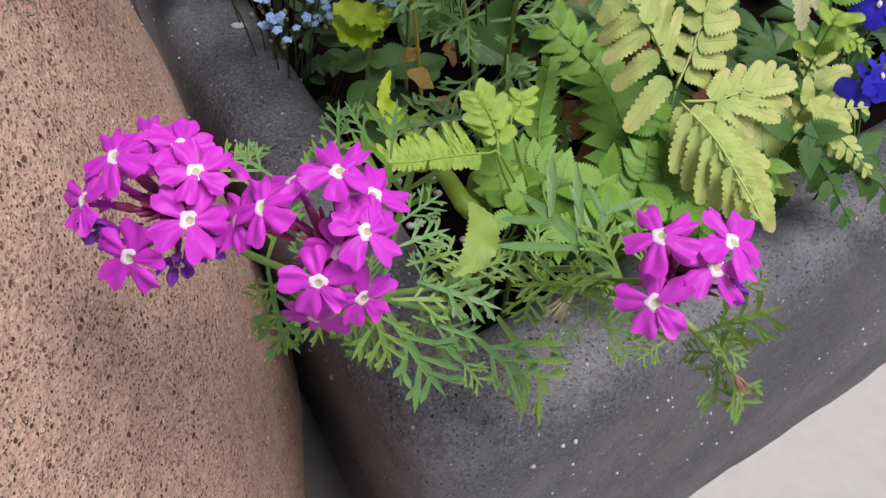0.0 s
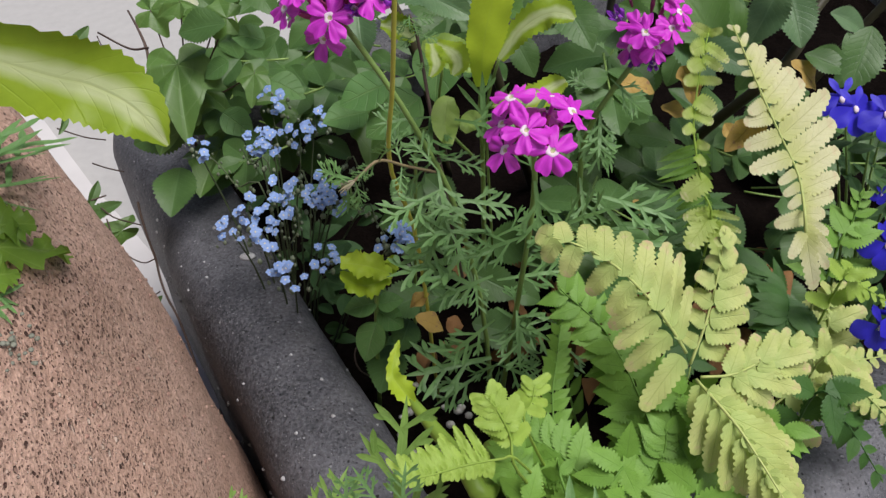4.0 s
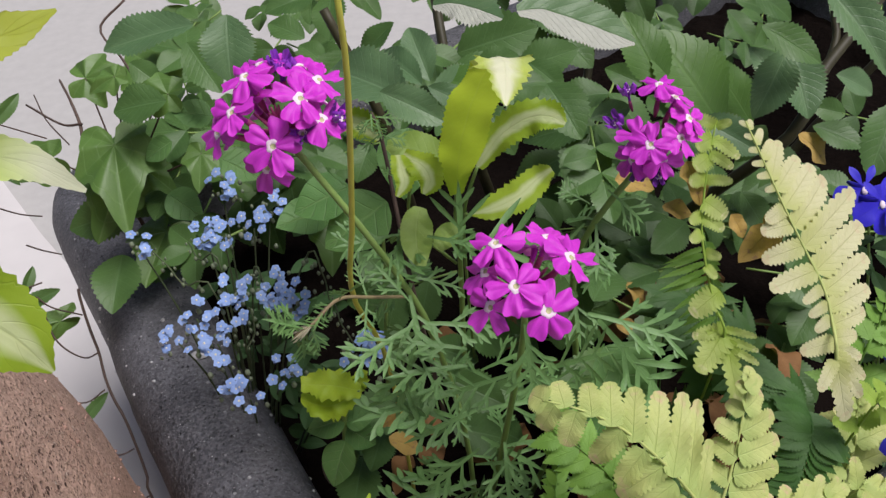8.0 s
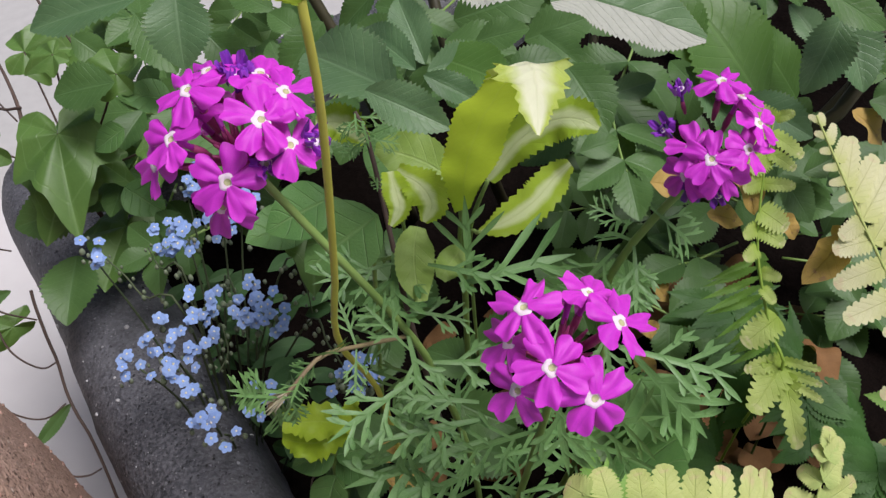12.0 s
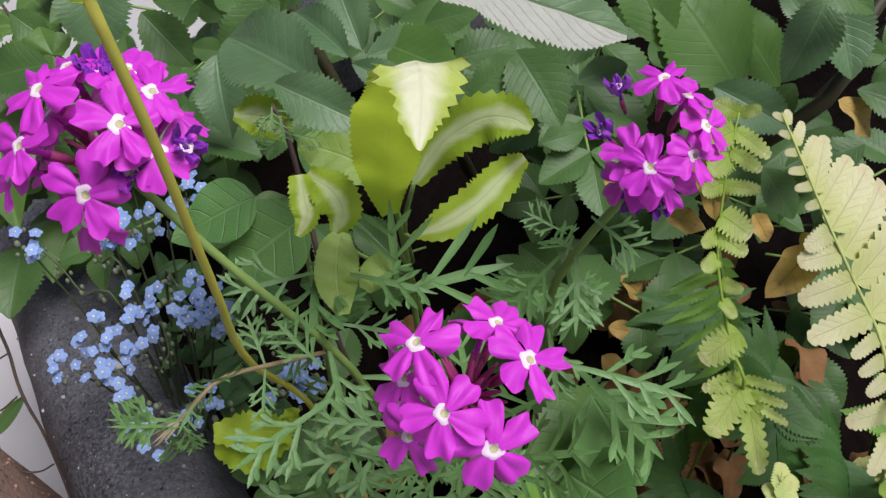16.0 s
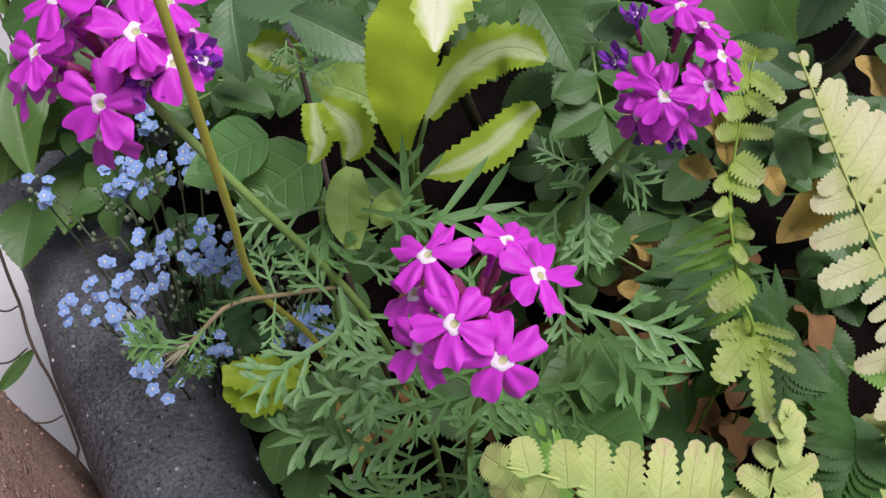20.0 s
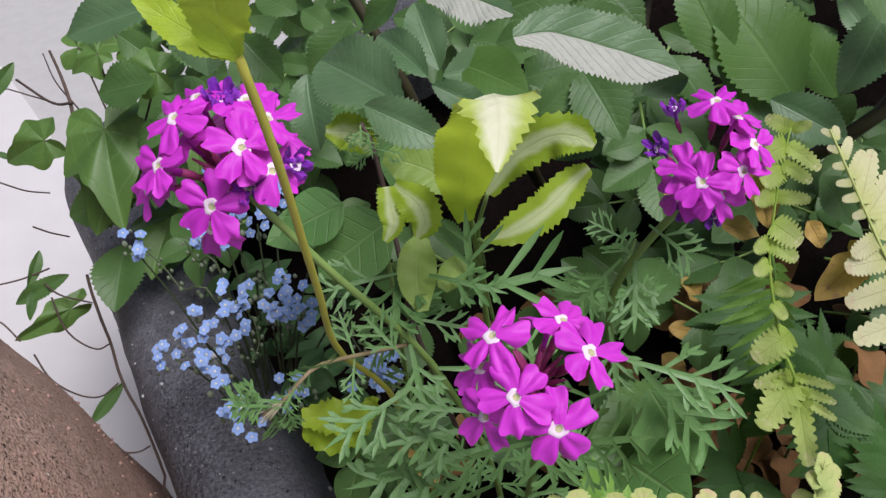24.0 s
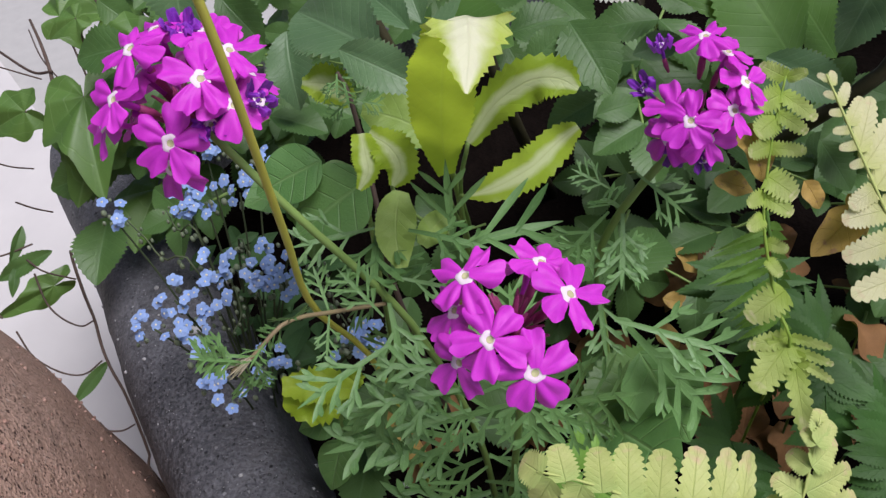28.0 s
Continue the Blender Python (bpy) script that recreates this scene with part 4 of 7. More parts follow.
leaves(upright, [((0.022, 0.390, 0.516), (-0.016, 0.380, 0.526)), ((0.022, 0.390, 0.501), (-0.032, 0.375, 0.504)), ((0.023, 0.390, 0.484), (-0.012, 0.380, 0.476)), ((0.026, 0.400, 0.449), (0.059, 0.390, 0.429)),
                 ((0.025, 0.400, 0.439), (-0.005, 0.390, 0.417)), ((0.024, 0.410, 0.394), (-0.029, 0.390, 0.403)), ((0.027, 0.410, 0.388), (0.054, 0.390, 0.394)), ((0.026, 0.400, 0.471), (0.064, 0.400, 0.478)),
                 ((0.019, 0.390, 0.527), (-0.010, 0.390, 0.536)), ((0.023, 0.400, 0.425), (0.044, 0.385, 0.449)), ((0.025, 0.390, 0.512), (0.048, 0.390, 0.526)), ((0.019, 0.400, 0.462), (-0.003, 0.390, 0.490)), ((0.017, 0.410, 0.378), (-0.013, 0.390, 0.375))], CUT, spread=0.25)

# ---- trailing verbena ----
trailing = thing("verbena", (0.03, 0.30, 0.315), "magenta verbena trailing over the planter's rim, its leaves finely cut", "flower", "verbenas in the planter")
e1 = [(-0.088, 0.165, 0.592), (-0.066, 0.160, 0.591), (-0.097, 0.157, 0.583), (-0.068, 0.151, 0.582), (-0.084, 0.144, 0.575), (-0.080, 0.172, 0.593), (-0.071, 0.168, 0.593)]
b1 = head(trailing, e1, 0.0119, extra=12, faded=[(-0.075, 0.150, 0.565), (-0.093, 0.152, 0.576), (-0.065, 0.152, 0.572)])
e2 = [(-0.047, 0.150, 0.588), (-0.055, 0.153, 0.580), (-0.027, 0.156, 0.595), (-0.020, 0.145, 0.584), (-0.033, 0.137, 0.573), (-0.019, 0.155, 0.587), (-0.028, 0.146, 0.574)]
b2 = head(trailing, e2, 0.0120, extra=8)
e3 = [(0.058, 0.146, 0.581), (0.073, 0.141, 0.574), (0.057, 0.134, 0.568), (0.078, 0.147, 0.577)]
b3 = head(trailing, e3, 0.0122, faded=[(0.083, 0.146, 0.559)])
for pts, nodes in (([b1, (-0.065, 0.172, 0.545), (-0.053, 0.185, 0.517), (-0.030, 0.200, 0.484), (0.004, 0.240, 0.440), (0.02, 0.29, 0.40), (0.03, 0.30, 0.31)], (0.28, 0.36, 0.44, 0.52, 0.6, 0.7, 0.8, 0.9)),
                   ([b2, (-0.028, 0.180, 0.517), (-0.015, 0.200, 0.477), (0.009, 0.225, 0.443), (0.025, 0.285, 0.40), (0.03, 0.30, 0.31)], (0.15, 0.25, 0.35, 0.45, 0.55, 0.7, 0.85)),
                   ([b3, (0.066, 0.165, 0.537), (0.060, 0.200, 0.492), (0.045, 0.235, 0.446), (0.04, 0.29, 0.40), (0.035, 0.30, 0.31)], (0.2, 0.32, 0.45, 0.55, 0.65, 0.8, 0.9)),
                   ([(0.098, 0.150, 0.507), (0.092, 0.158, 0.508), (0.080, 0.167, 0.515), (0.065, 0.190, 0.498), (0.045, 0.230, 0.449)], (0.06, 0.14, 0.25, 0.4)),
                   ([(0.043, 0.185, 0.495), (0.051, 0.190, 0.504), (0.064, 0.200, 0.499), (0.05, 0.28, 0.40)], (0.1, 0.25, 0.4, 0.55))):
    st = stalk(trailing, "stem", pts, 0.0012, 0.0017, M_STEM, 18)
    leafy(st, pts, nodes[::2] + nodes[1::4], 0.030 if len(nodes) > 4 else 0.021, CUT_YOUNG_LIT if len(nodes) < 8 else CUT + CUT_YOUNG_LIT)
leaves(trailing, [((-0.022, 0.185, 0.497), (0.002, 0.165, 0.459)), ((-0.019, 0.185, 0.504), (-0.034, 0.170, 0.478)), ((-0.046, 0.180, 0.504), (-0.066, 0.170, 0.490)), ((-0.052, 0.180, 0.521), (-0.068, 0.172, 0.517)),
                  ((-0.029, 0.185, 0.508), (-0.039, 0.175, 0.482)), ((0.008, 0.200, 0.461), (0.042, 0.185, 0.436)), ((0.023, 0.210, 0.455), (0.054, 0.195, 0.408)), ((-0.010, 0.200, 0.492), (0.023, 0.190, 0.489)),
                  ((-0.034, 0.200, 0.559), (-0.034, 0.210, 0.574)), ((-0.053, 0.190, 0.558), (-0.069, 0.200, 0.563)), ((-0.018, 0.210, 0.548), (-0.016, 0.220, 0.564)), ((-0.024, 0.210, 0.554), (-0.032, 0.215, 0.569)),
                  ((-0.018, 0.200, 0.512), (0.003, 0.210, 0.513)), ((-0.014, 0.200, 0.502), (0.008, 0.210, 0.500)), ((-0.018, 0.210, 0.513), (-0.001, 0.220, 0.521)), ((-0.012, 0.190, 0.483), (0.014, 0.180, 0.482))], CUT + CUT_YOUNG_LIT, spread=0.2)
leaves(trailing, [((0.051, 0.180, 0.497), (0.045, 0.172, 0.490)), ((0.057, 0.180, 0.497), (0.071, 0.170, 0.482)), ((0.060, 0.180, 0.517), (0.044, 0.190, 0.511)), ((0.085, 0.160, 0.515), (0.105, 0.155, 0.537)),
                  ((0.093, 0.155, 0.506), (0.098, 0.148, 0.481)), ((0.096, 0.152, 0.507), (0.109, 0.146, 0.483)), ((0.089, 0.160, 0.512), (0.103, 0.152, 0.510)), ((0.063, 0.160, 0.549), (0.056, 0.170, 0.568)),
                  ((0.086, 0.150, 0.551), (0.094, 0.150, 0.559)), ((0.076, 0.160, 0.512), (0.064, 0.150, 0.514)), ((-0.068, 0.200, 0.553), (-0.060, 0.210, 0.556)), ((0.004, 0.190, 0.459), (0.018, 0.180, 0.445)),
                  ((-0.029, 0.260, 0.454), (-0.020, 0.290, 0.506)), ((-0.024, 0.260, 0.444), (-0.012, 0.280, 0.486)), ((-0.053, 0.220, 0.516), (-0.040, 0.240, 0.533)), ((-0.068, 0.215, 0.525), (-0.083, 0.225, 0.539))], CUT_YOUNG_LIT, spread=0.2)
leaves(trailing, [((0.0643, 0.1876, 0.5093), (0.0283, 0.2323, 0.5141)), ((0.0543, 0.1930, 0.5073), (0.0673, 0.2323, 0.5141))], CUT_BROAD, (0.1, -0.6, 0.8), spread=0.05)

bud(trailing, (0.049, 0.190, 0.499), (0.041, 0.182, 0.494), M_BUDS, "closed greyish-pink flower bud")
bud(trailing, (0.098, 0.150, 0.506), (0.102, 0.147, 0.501), M_BUDS_RED, "reddish closed flower bud")

# ---- olive stem with a whorl of leaves on top ----
def whorl_plant():
    top = Vector((-0.0154, 0.3632, 0.7024))
    pl = thing("leafy_stem", (-0.012, 0.45, 0.305), "tall olive-yellow stem with a whorl of lime leaves on top", "plant")
    pts = [top, (-0.016, 0.368, 0.672), (-0.022, 0.385, 0.607), (-0.028, 0.405, 0.548), (-0.018, 0.43, 0.47), (-0.012, 0.45, 0.30)]
    stalk(pl, "stem", pts, 0.0010, 0.0013, M_YSTEM, 22)
    ribbon(pl, [top] + [(-0.0168, 0.3634, 0.7070), (-0.0156, 0.3606, 0.7152), (-0.0145, 0.3596, 0.7223), (-0.0136, 0.3594, 0.7275)], [0.0012, 0.0050, 0.0062, 0.005, 0.001], M_LIME, (0.1, -0.6, 0.8), None, 16, 0.1, 0.12, 0.12, seed=1)
    ribbon(pl, [top] + [(-0.0196, 0.3642, 0.7054), (-0.0233, 0.3641, 0.7085), (-0.0280, 0.3662, 0.7109), (-0.0328, 0.3686, 0.7136)], [0.0012, 0.0035, 0.0042, 0.003, 0.001], M_LIME, (0.0, -0.5, 0.85), None, 16, 0.1, 0.15, 0.15, seed=2)


whorl_plant()

# ---- variegated plants ----
varieg = thing("variegated_plant", (0.025, 0.50, 0.30), "lime-green toothed leaves with a creamy centre", "plant", "variegated plants")
stalk(varieg, "stem", [(0.020, 0.462, 0.562), (0.022, 0.48, 0.50), (0.025, 0.50, 0.30)], 0.0012, 0.0018, M_STEM)
ribbon(varieg, [(0.0195, 0.4485, 0.566), (0.0205, 0.4390, 0.594), (0.0235, 0.4230, 0.624), (0.0270, 0.4040, 0.650), (0.0300, 0.3965, 0.6615)], [0.003, 0.0088, 0.0104, 0.0088, 0.0080], M_LIMETHIN, side=(1.0, 0.12, 0.0), teeth=34, tooth=0.07, ruffle=0.16, fold=0.12, seed=3)
ribbon(varieg, [(0.0325, 0.3985, 0.6622), (0.0335, 0.3925, 0.6635), (0.0330, 0.3840, 0.6620), (0.0319, 0.3735, 0.6586)], [0.0105, 0.0092, 0.0060, 0.0005], M_FLAP, side=(1.0, 0.6, -0.3), teeth=12, tooth=0.22, ruffle=0.26, fold=0.16, seed=4, label="turned-down creamy leaf tip")
for pts, half, k in (([(0.0285, 0.4434, 0.5845), (0.0380, 0.4456, 0.5977), (0.0494, 0.4450, 0.6066), (0.0581, 0.4417, 0.6093), (0.0644, 0.4377, 0.6077)], [0.003, 0.0064, 0.0074, 0.0068, 0.0015], 4),
                     ([(0.0744, 0.5115, 0.5299), (0.0638, 0.4959, 0.5355), (0.0522, 0.4785, 0.5393), (0.0380, 0.4592, 0.5481), (0.0260, 0.4499, 0.5527)], [0.003, 0.0070, 0.0080, 0.0062, 0.001], 5),
                     ([(-0.0052, 0.4355, 0.5987), (-0.0037, 0.4275, 0.5968), (-0.0030, 0.4217, 0.5941), (-0.0061, 0.4180, 0.5905)], [0.003, 0.0045, 0.0036, 0.001], 6),
                     ([(-0.0032, 0.4368, 0.5973), (0.0042, 0.4285, 0.5980), (0.0075, 0.4222, 0.5949), (0.0047, 0.4181, 0.5909)], [0.003, 0.0062, 0.0056, 0.0012], 7),
                     ([(-0.0145, 0.4780, 0.5781), (-0.0230, 0.4838, 0.5832), (-0.0331, 0.4852, 0.5843)], [0.003, 0.0080, 0.0020], 8),
                     ([(0.0175, 0.4654, 0.5672), (0.0070, 0.4709, 0.5720), (-0.0028, 0.4742, 0.5749), (-0.0111, 0.4760, 0.5763)], [0.004, 0.0100, 0.0080, 0.002], 9),
                     ([(0.0026, 0.4455, 0.5624), (0.0008, 0.4388, 0.5592), (0.0002, 0.4298, 0.5538), (0.0017, 0.4210, 0.5483)], [0.003, 0.0070, 0.0068, 0.002], 10),
                     ([(0.0184, 0.4394, 0.5549), (0.0148, 0.4354, 0.5545), (0.0120, 0.4314, 0.5538), (0.0093, 0.4277, 0.5521)], [0.003, 0.0050, 0.0048, 0.002], 11)):
    ribbon(varieg, pts, half, M_LIMEPALE if k > 8 else M_VARIEG, (0.1, -0.65, 0.75), None, 18, 0.05 if k > 8 else 0.18, 0.12 if k > 8 else 0.28, 0.15, seed=k)
for pts in ([(0.0195, 0.4485, 0.566), (0.0190, 0.460, 0.540), (0.022, 0.48, 0.50)], [(0.0285, 0.4434, 0.5845), (0.0235, 0.4560, 0.552), (0.024, 0.485, 0.50)], [(0.0, 0.45, 0.58), (-0.002, 0.468, 0.534), (0.020, 0.485, 0.49)], [(0.0260, 0.4499, 0.5527), (0.0229, 0.4593, 0.5341)] + [(0.03, 0.495, 0.40)]):
    stalk(varieg, "leaf_stalk", pts, 0.0008, 0.0009, M_STEM, 10)
shoot = thing("variegated_plant", (-0.055, 0.445, 0.305), "young lime-green crinkled leaf shoot in dark soil", "plant", "variegated plants")
stalk(shoot, "stem", [(-0.038, 0.445, 0.437), (-0.048, 0.445, 0.414), (-0.055, 0.445, 0.305)], 0.0016, 0.0016, M_STEM)
for pts, half, k in (([(-0.037, 0.445, 0.436), (-0.051, 0.440, 0.448), (-0.066, 0.436, 0.455)], [0.004, 0.0085, 0.004], 21), ([(-0.038, 0.445, 0.433), (-0.054, 0.438, 0.433), (-0.067, 0.432, 0.448)], [0.004, 0.0085, 0.003], 22), ([(-0.040, 0.447, 0.432), (-0.037, 0.450, 0.438), (-0.034, 0.452, 0.445)], [0.003, 0.005, 0.002], 23)):
    ribbon(shoot, pts, half, M_LIME, (0.1, -0.5, 0.85), None, 9, 0.25, 0.5, 0.3, seed=k)
leaves(shoot, [((-0.048, 0.445, 0.411), (-0.070, 0.440, 0.411)), ((-0.048, 0.445, 0.409), (-0.031, 0.445, 0.414)), ((-0.048, 0.445, 0.403), (-0.031, 0.440, 0.391)), ((-0.049, 0.440, 0.398), (-0.059, 0.420, 0.382))], ROUND, CAM_UP, 0.25)

tall = thing("variegated_plant", (-0.27, 0.30, 0.555), "pale variegated toothed leaves leaning out of the round pot", "plant", "variegated plants")
stalk(tall, "stem", [(-0.19, 0.305, 0.70), (-0.228, 0.30, 0.64), (-0.27, 0.30, 0.555)], 0.0013, 0.002, M_STEM)
for pts, half, m, k in (([(-0.19, 0.305, 0.70), (-0.104, 0.305, 0.720), (-0.087, 0.305, 0.722), (-0.078, 0.310, 0.723), (-0.069, 0.315, 0.725)], [0.001, 0.0065, 0.0062, 0.0042, 0.0004], M_SPOTTED, 12),
                        ([(-0.19, 0.305, 0.70), (-0.111, 0.310, 0.708), (-0.099, 0.310, 0.708), (-0.092, 0.310, 0.705)], [0.001, 0.0042, 0.0042, 0.0006], M_SPOTTED, 13),
                        ([(-0.19, 0.305, 0.70), (-0.110, 0.300, 0.700), (-0.096, 0.300, 0.700), (-0.084, 0.305, 0.695), (-0.075, 0.310, 0.682)], [0.001, 0.0070, 0.0068, 0.0045, 0.0005], M_LIMETIP, 14),
                        ([(-0.19, 0.305, 0.69), (-0.130, 0.296, 0.670), (-0.108, 0.292, 0.665), (-0.095, 0.288, 0.658), (-0.088, 0.286, 0.646)], [0.001, 0.0135, 0.0130, 0.0095, 0.0006], M_VARIEG, 15),
                        ([(-0.19, 0.305, 0.70), (-0.100, 0.300, 0.734), (-0.074, 0.290, 0.745)], [0.001, 0.0105, 0.001], M_LIME, 16)):
    ribbon(tall, pts, half, m, (0.2, -0.6, 0.75), None, 20, 0.10, 0.15, 0.12, seed=k)

# ---- cut-leaved plant in the pot ----
mum = thing("cut_leaved_plant", (-0.29, 0.33, 0.555), "bright green lobed leaves over the pot's rim", "plant")
stalk(mum, "stem", [(-0.194, 0.326, 0.592), (-0.245, 0.335, 0.625), (-0.29, 0.33, 0.555)], 0.0015, 0.002, M_STEM)
leaves(mum, [((-0.187, 0.325, 0.604), (-0.180, 0.371, 0.610)), ((-0.189, 0.337, 0.604), (-0.174, 0.379, 0.594)), ((-0.185, 0.328, 0.607), (-0.173, 0.367, 0.595)), ((-0.181, 0.317, 0.606), (-0.173, 0.335, 0.586)), ((-0.172, 0.275, 0.598), (-0.158, 0.284, 0.580)), ((-0.168, 0.271, 0.598), (-0.156, 0.269, 0.586)), ((-0.184, 0.314, 0.606), (-0.173, 0.352, 0.591))], CUT_BROAD, CAM_UP, 0.2)
for pts, half, k in (([(-0.179, 0.297, 0.596), (-0.166, 0.306, 0.588), (-0.163, 0.319, 0.574), (-0.161, 0.327, 0.565)], [0.004, 0.0095, 0.0085, 0.003], 17), ([(-0.181, 0.303, 0.597), (-0.171, 0.314, 0.593), (-0.164, 0.321, 0.587)], [0.004, 0.009, 0.002], 18), ([(-0.175, 0.286, 0.597), (-0.165, 0.288, 0.591), (-0.161, 0.294, 0.586)], [0.004, 0.007, 0.001], 19)):
    ribbon(mum, pts, half, M_GREENLOBE, (0.0, -0.5, 0.85), None, 9, 0.45, 0.3, 0.2, seed=k)

# ---- pale fern ----
fern = thing("fern", (0.115, 0.35, 0.305), "pale yellow-green fern with scalloped fronds and browned tips", "fern", "ferns in the planter")
hub = (0.1123, 0.3198, 0.4872)
frond(fern, [(0.115, 0.35, 0.305), (0.118, 0.335, 0.42), hub], 1, 0.004, P_PALE, M_FERN_L, tipped=False)
frond_stem = stalk(fern, "frond", [(0.1091, 0.3206, 0.4966), (0.1028, 0.3231, 0.5071), (0.0888, 0.3253, 0.5283), (0.0714, 0.3299, 0.5462), (0.0550, 0.3325, 0.5561), (0.0424, 0.3343, 0.5599)], 0.0008, 0.0003, M_RACHIS, 18)
fingers(frond_stem, [((0.0500, 0.3318, 0.5579), (0.0484, 0.3411, 0.5622), 2.10), ((0.0597, 0.3300, 0.5539), (0.0596, 0.3401, 0.5613), 1.74), ((0.0667, 0.3284, 0.5497), (0.0686, 0.3428, 0.5579), 1.44),
               ((0.0750, 0.3267, 0.5416), (0.0781, 0.3417, 0.5552), 1.17), ((0.0838, 0.3254, 0.5327), (0.0907, 0.3455, 0.5480), 0.95), ((0.0912, 0.3220, 0.5243), (0.0996, 0.3455, 0.5456), 0.68),
               ((0.0994, 0.3235, 0.5114), (0.1076, 0.3501, 0.5350), 0.49), ((0.1040, 0.3213, 0.5051), (0.1113, 0.3399, 0.5218), 0.60)], P_PALE, (-0.1, -0.6, 0.8), 0.12)
fingers(frond_stem, [((0.0462, 0.3318, 0.5600), (0.0409, 0.3289, 0.5491), 1.72), ((0.0545, 0.3319, 0.5557), (0.0495, 0.3244, 0.5443), 1.62), ((0.0713, 0.3291, 0.5462), (0.0595, 0.3237, 0.5334), 1.32),
               ((0.0795, 0.3251, 0.5388), (0.0692, 0.3182, 0.5265), 1.38), ((0.0883, 0.3250, 0.5279), (0.0700, 0.3196, 0.5162), 1.02), ((0.0932, 0.3221, 0.5206), (0.0730, 0.3146, 0.5087), 0.94),
               ((0.0999, 0.3217, 0.5087), (0.0792, 0.3145, 0.4932), 0.93), ((0.1068, 0.3200, 0.4954), (0.0879, 0.3043, 0.4751), 0.88), ((0.0440, 0.3332, 0.5601), (0.0380, 0.3384, 0.5591), 3.18)], P_PALE, (-0.1, -0.6, 0.8), 0.12)
frond_stem = stalk(fern, "frond", [(0.1123, 0.3207, 0.4883), (0.1190, 0.3311, 0.5041), (0.1250, 0.3447, 0.5220), (0.1284, 0.3564, 0.5413)], 0.0008, 0.0003, M_RACHIS, 18)
fingers(frond_stem, [((0.1189, 0.3285, 0.5010), (0.1373, 0.3306, 0.4971), 1.36), ((0.1210, 0.3324, 0.5065), (0.1411, 0.3355, 0.5057), 1.32), ((0.1229, 0.3365, 0.5136), (0.1439, 0.3432, 0.5130), 1.29),
               ((0.1250, 0.3431, 0.5199), (0.1407, 0.3485, 0.5228), 1.50), ((0.1261, 0.3473, 0.5285), (0.1373, 0.3550, 0.5300), 1.78), ((0.1266, 0.3502, 0.5365), (0.1333, 0.3562, 0.5382), 1.85),
               ((0.1165, 0.3251, 0.4951), (0.1342, 0.3245, 0.4881), 1.21)], P_PALE, (0.1, -0.72, 0.68), 0.12)
fingers(frond_stem, [((0.1199, 0.3307, 0.5045), (0.1114, 0.3374, 0.5083), 1.73), ((0.1224, 0.3358, 0.5124), (0.1141, 0.3445, 0.5146), 1.75), ((0.1244, 0.3422, 0.5189), (0.1157, 0.3478, 0.5224), 1.82),
               ((0.1259, 0.3468, 0.5272), (0.1204, 0.3535, 0.5278), 1.98), ((0.1266, 0.3502, 0.5365), (0.1239, 0.3556, 0.5378), 2.02), ((0.1276, 0.3527, 0.5377), (0.1302, 0.3604, 0.5403), 1.85),
               ((0.1158, 0.3254, 0.4967), (0.1087, 0.3309, 0.4990), 1.91)], P_PALE, (0.1, -0.72, 0.68), 0.12)
frond_stem = stalk(fern, "frond", [(0.1167, 0.3160, 0.4842), (0.1327, 0.3168, 0.4849), (0.1517, 0.3268, 0.4846), (0.1719, 0.3389, 0.4847)], 0.0008, 0.0003, M_RACHIS, 18)
fingers(frond_stem, [((0.1326, 0.3156, 0.4839), (0.1571, 0.3081, 0.4692), 0.84), ((0.1388, 0.3179, 0.4825), (0.1686, 0.3148, 0.4747), 0.79), ((0.1448, 0.3209, 0.4835), (0.1780, 0.3238, 0.4784), 0.68),
               ((0.1520, 0.3250, 0.4833), (0.1753, 0.3293, 0.4846), 0.88), ((0.1595, 0.3296, 0.4839), (0.1762, 0.3370, 0.4850), 1.01), ((0.1642, 0.3327, 0.4854), (0.1729, 0.3395, 0.4881), 1.13),
               ((0.1298, 0.3160, 0.4852), (0.1392, 0.3306, 0.4954), 1.13), ((0.1385, 0.3199, 0.4842), (0.1486, 0.3330, 0.4947), 1.15), ((0.1472, 0.3232, 0.4856), (0.1572, 0.3367, 0.4927), 1.17),
               ((0.1564, 0.3290, 0.4835), (0.1648, 0.3390, 0.4915), 1.09), ((0.1265, 0.3152, 0.4847), (0.1415, 0.3101, 0.4718), 1.01)], P_PALE, (0.1, -0.6, 0.8), 0.12)
frond_stem = stalk(fern, "frond", [(0.1137, 0.3135, 0.4857), (0.1183, 0.3012, 0.4872), (0.1254, 0.2862, 0.4861), (0.1325, 0.2721, 0.4804), (0.1394, 0.2578, 0.4739), (0.1455, 0.2517, 0.4635)], 0.0008, 0.0003, M_RACHIS, 18)
fingers(frond_stem, [((0.1148, 0.3095, 0.4864), (0.1117, 0.3015, 0.4715), 1.34), ((0.1164, 0.3027, 0.4883), (0.1100, 0.2853, 0.4652), 0.89), ((0.1210, 0.2969, 0.4857), (0.1164, 0.2797, 0.4588), 0.84),
               ((0.1243, 0.2884, 0.4860), (0.1203, 0.2687, 0.4611), 0.81), ((0.1278, 0.2814, 0.4838), (0.1284, 0.2649, 0.4584), 0.84), ((0.1309, 0.2738, 0.4819), (0.1330, 0.2592, 0.4608), 0.88),
               ((0.1362, 0.2672, 0.4760), (0.1385, 0.2565, 0.4581), 1.00)], P_PALE, (0.05, -0.6, 0.8), 0.12)
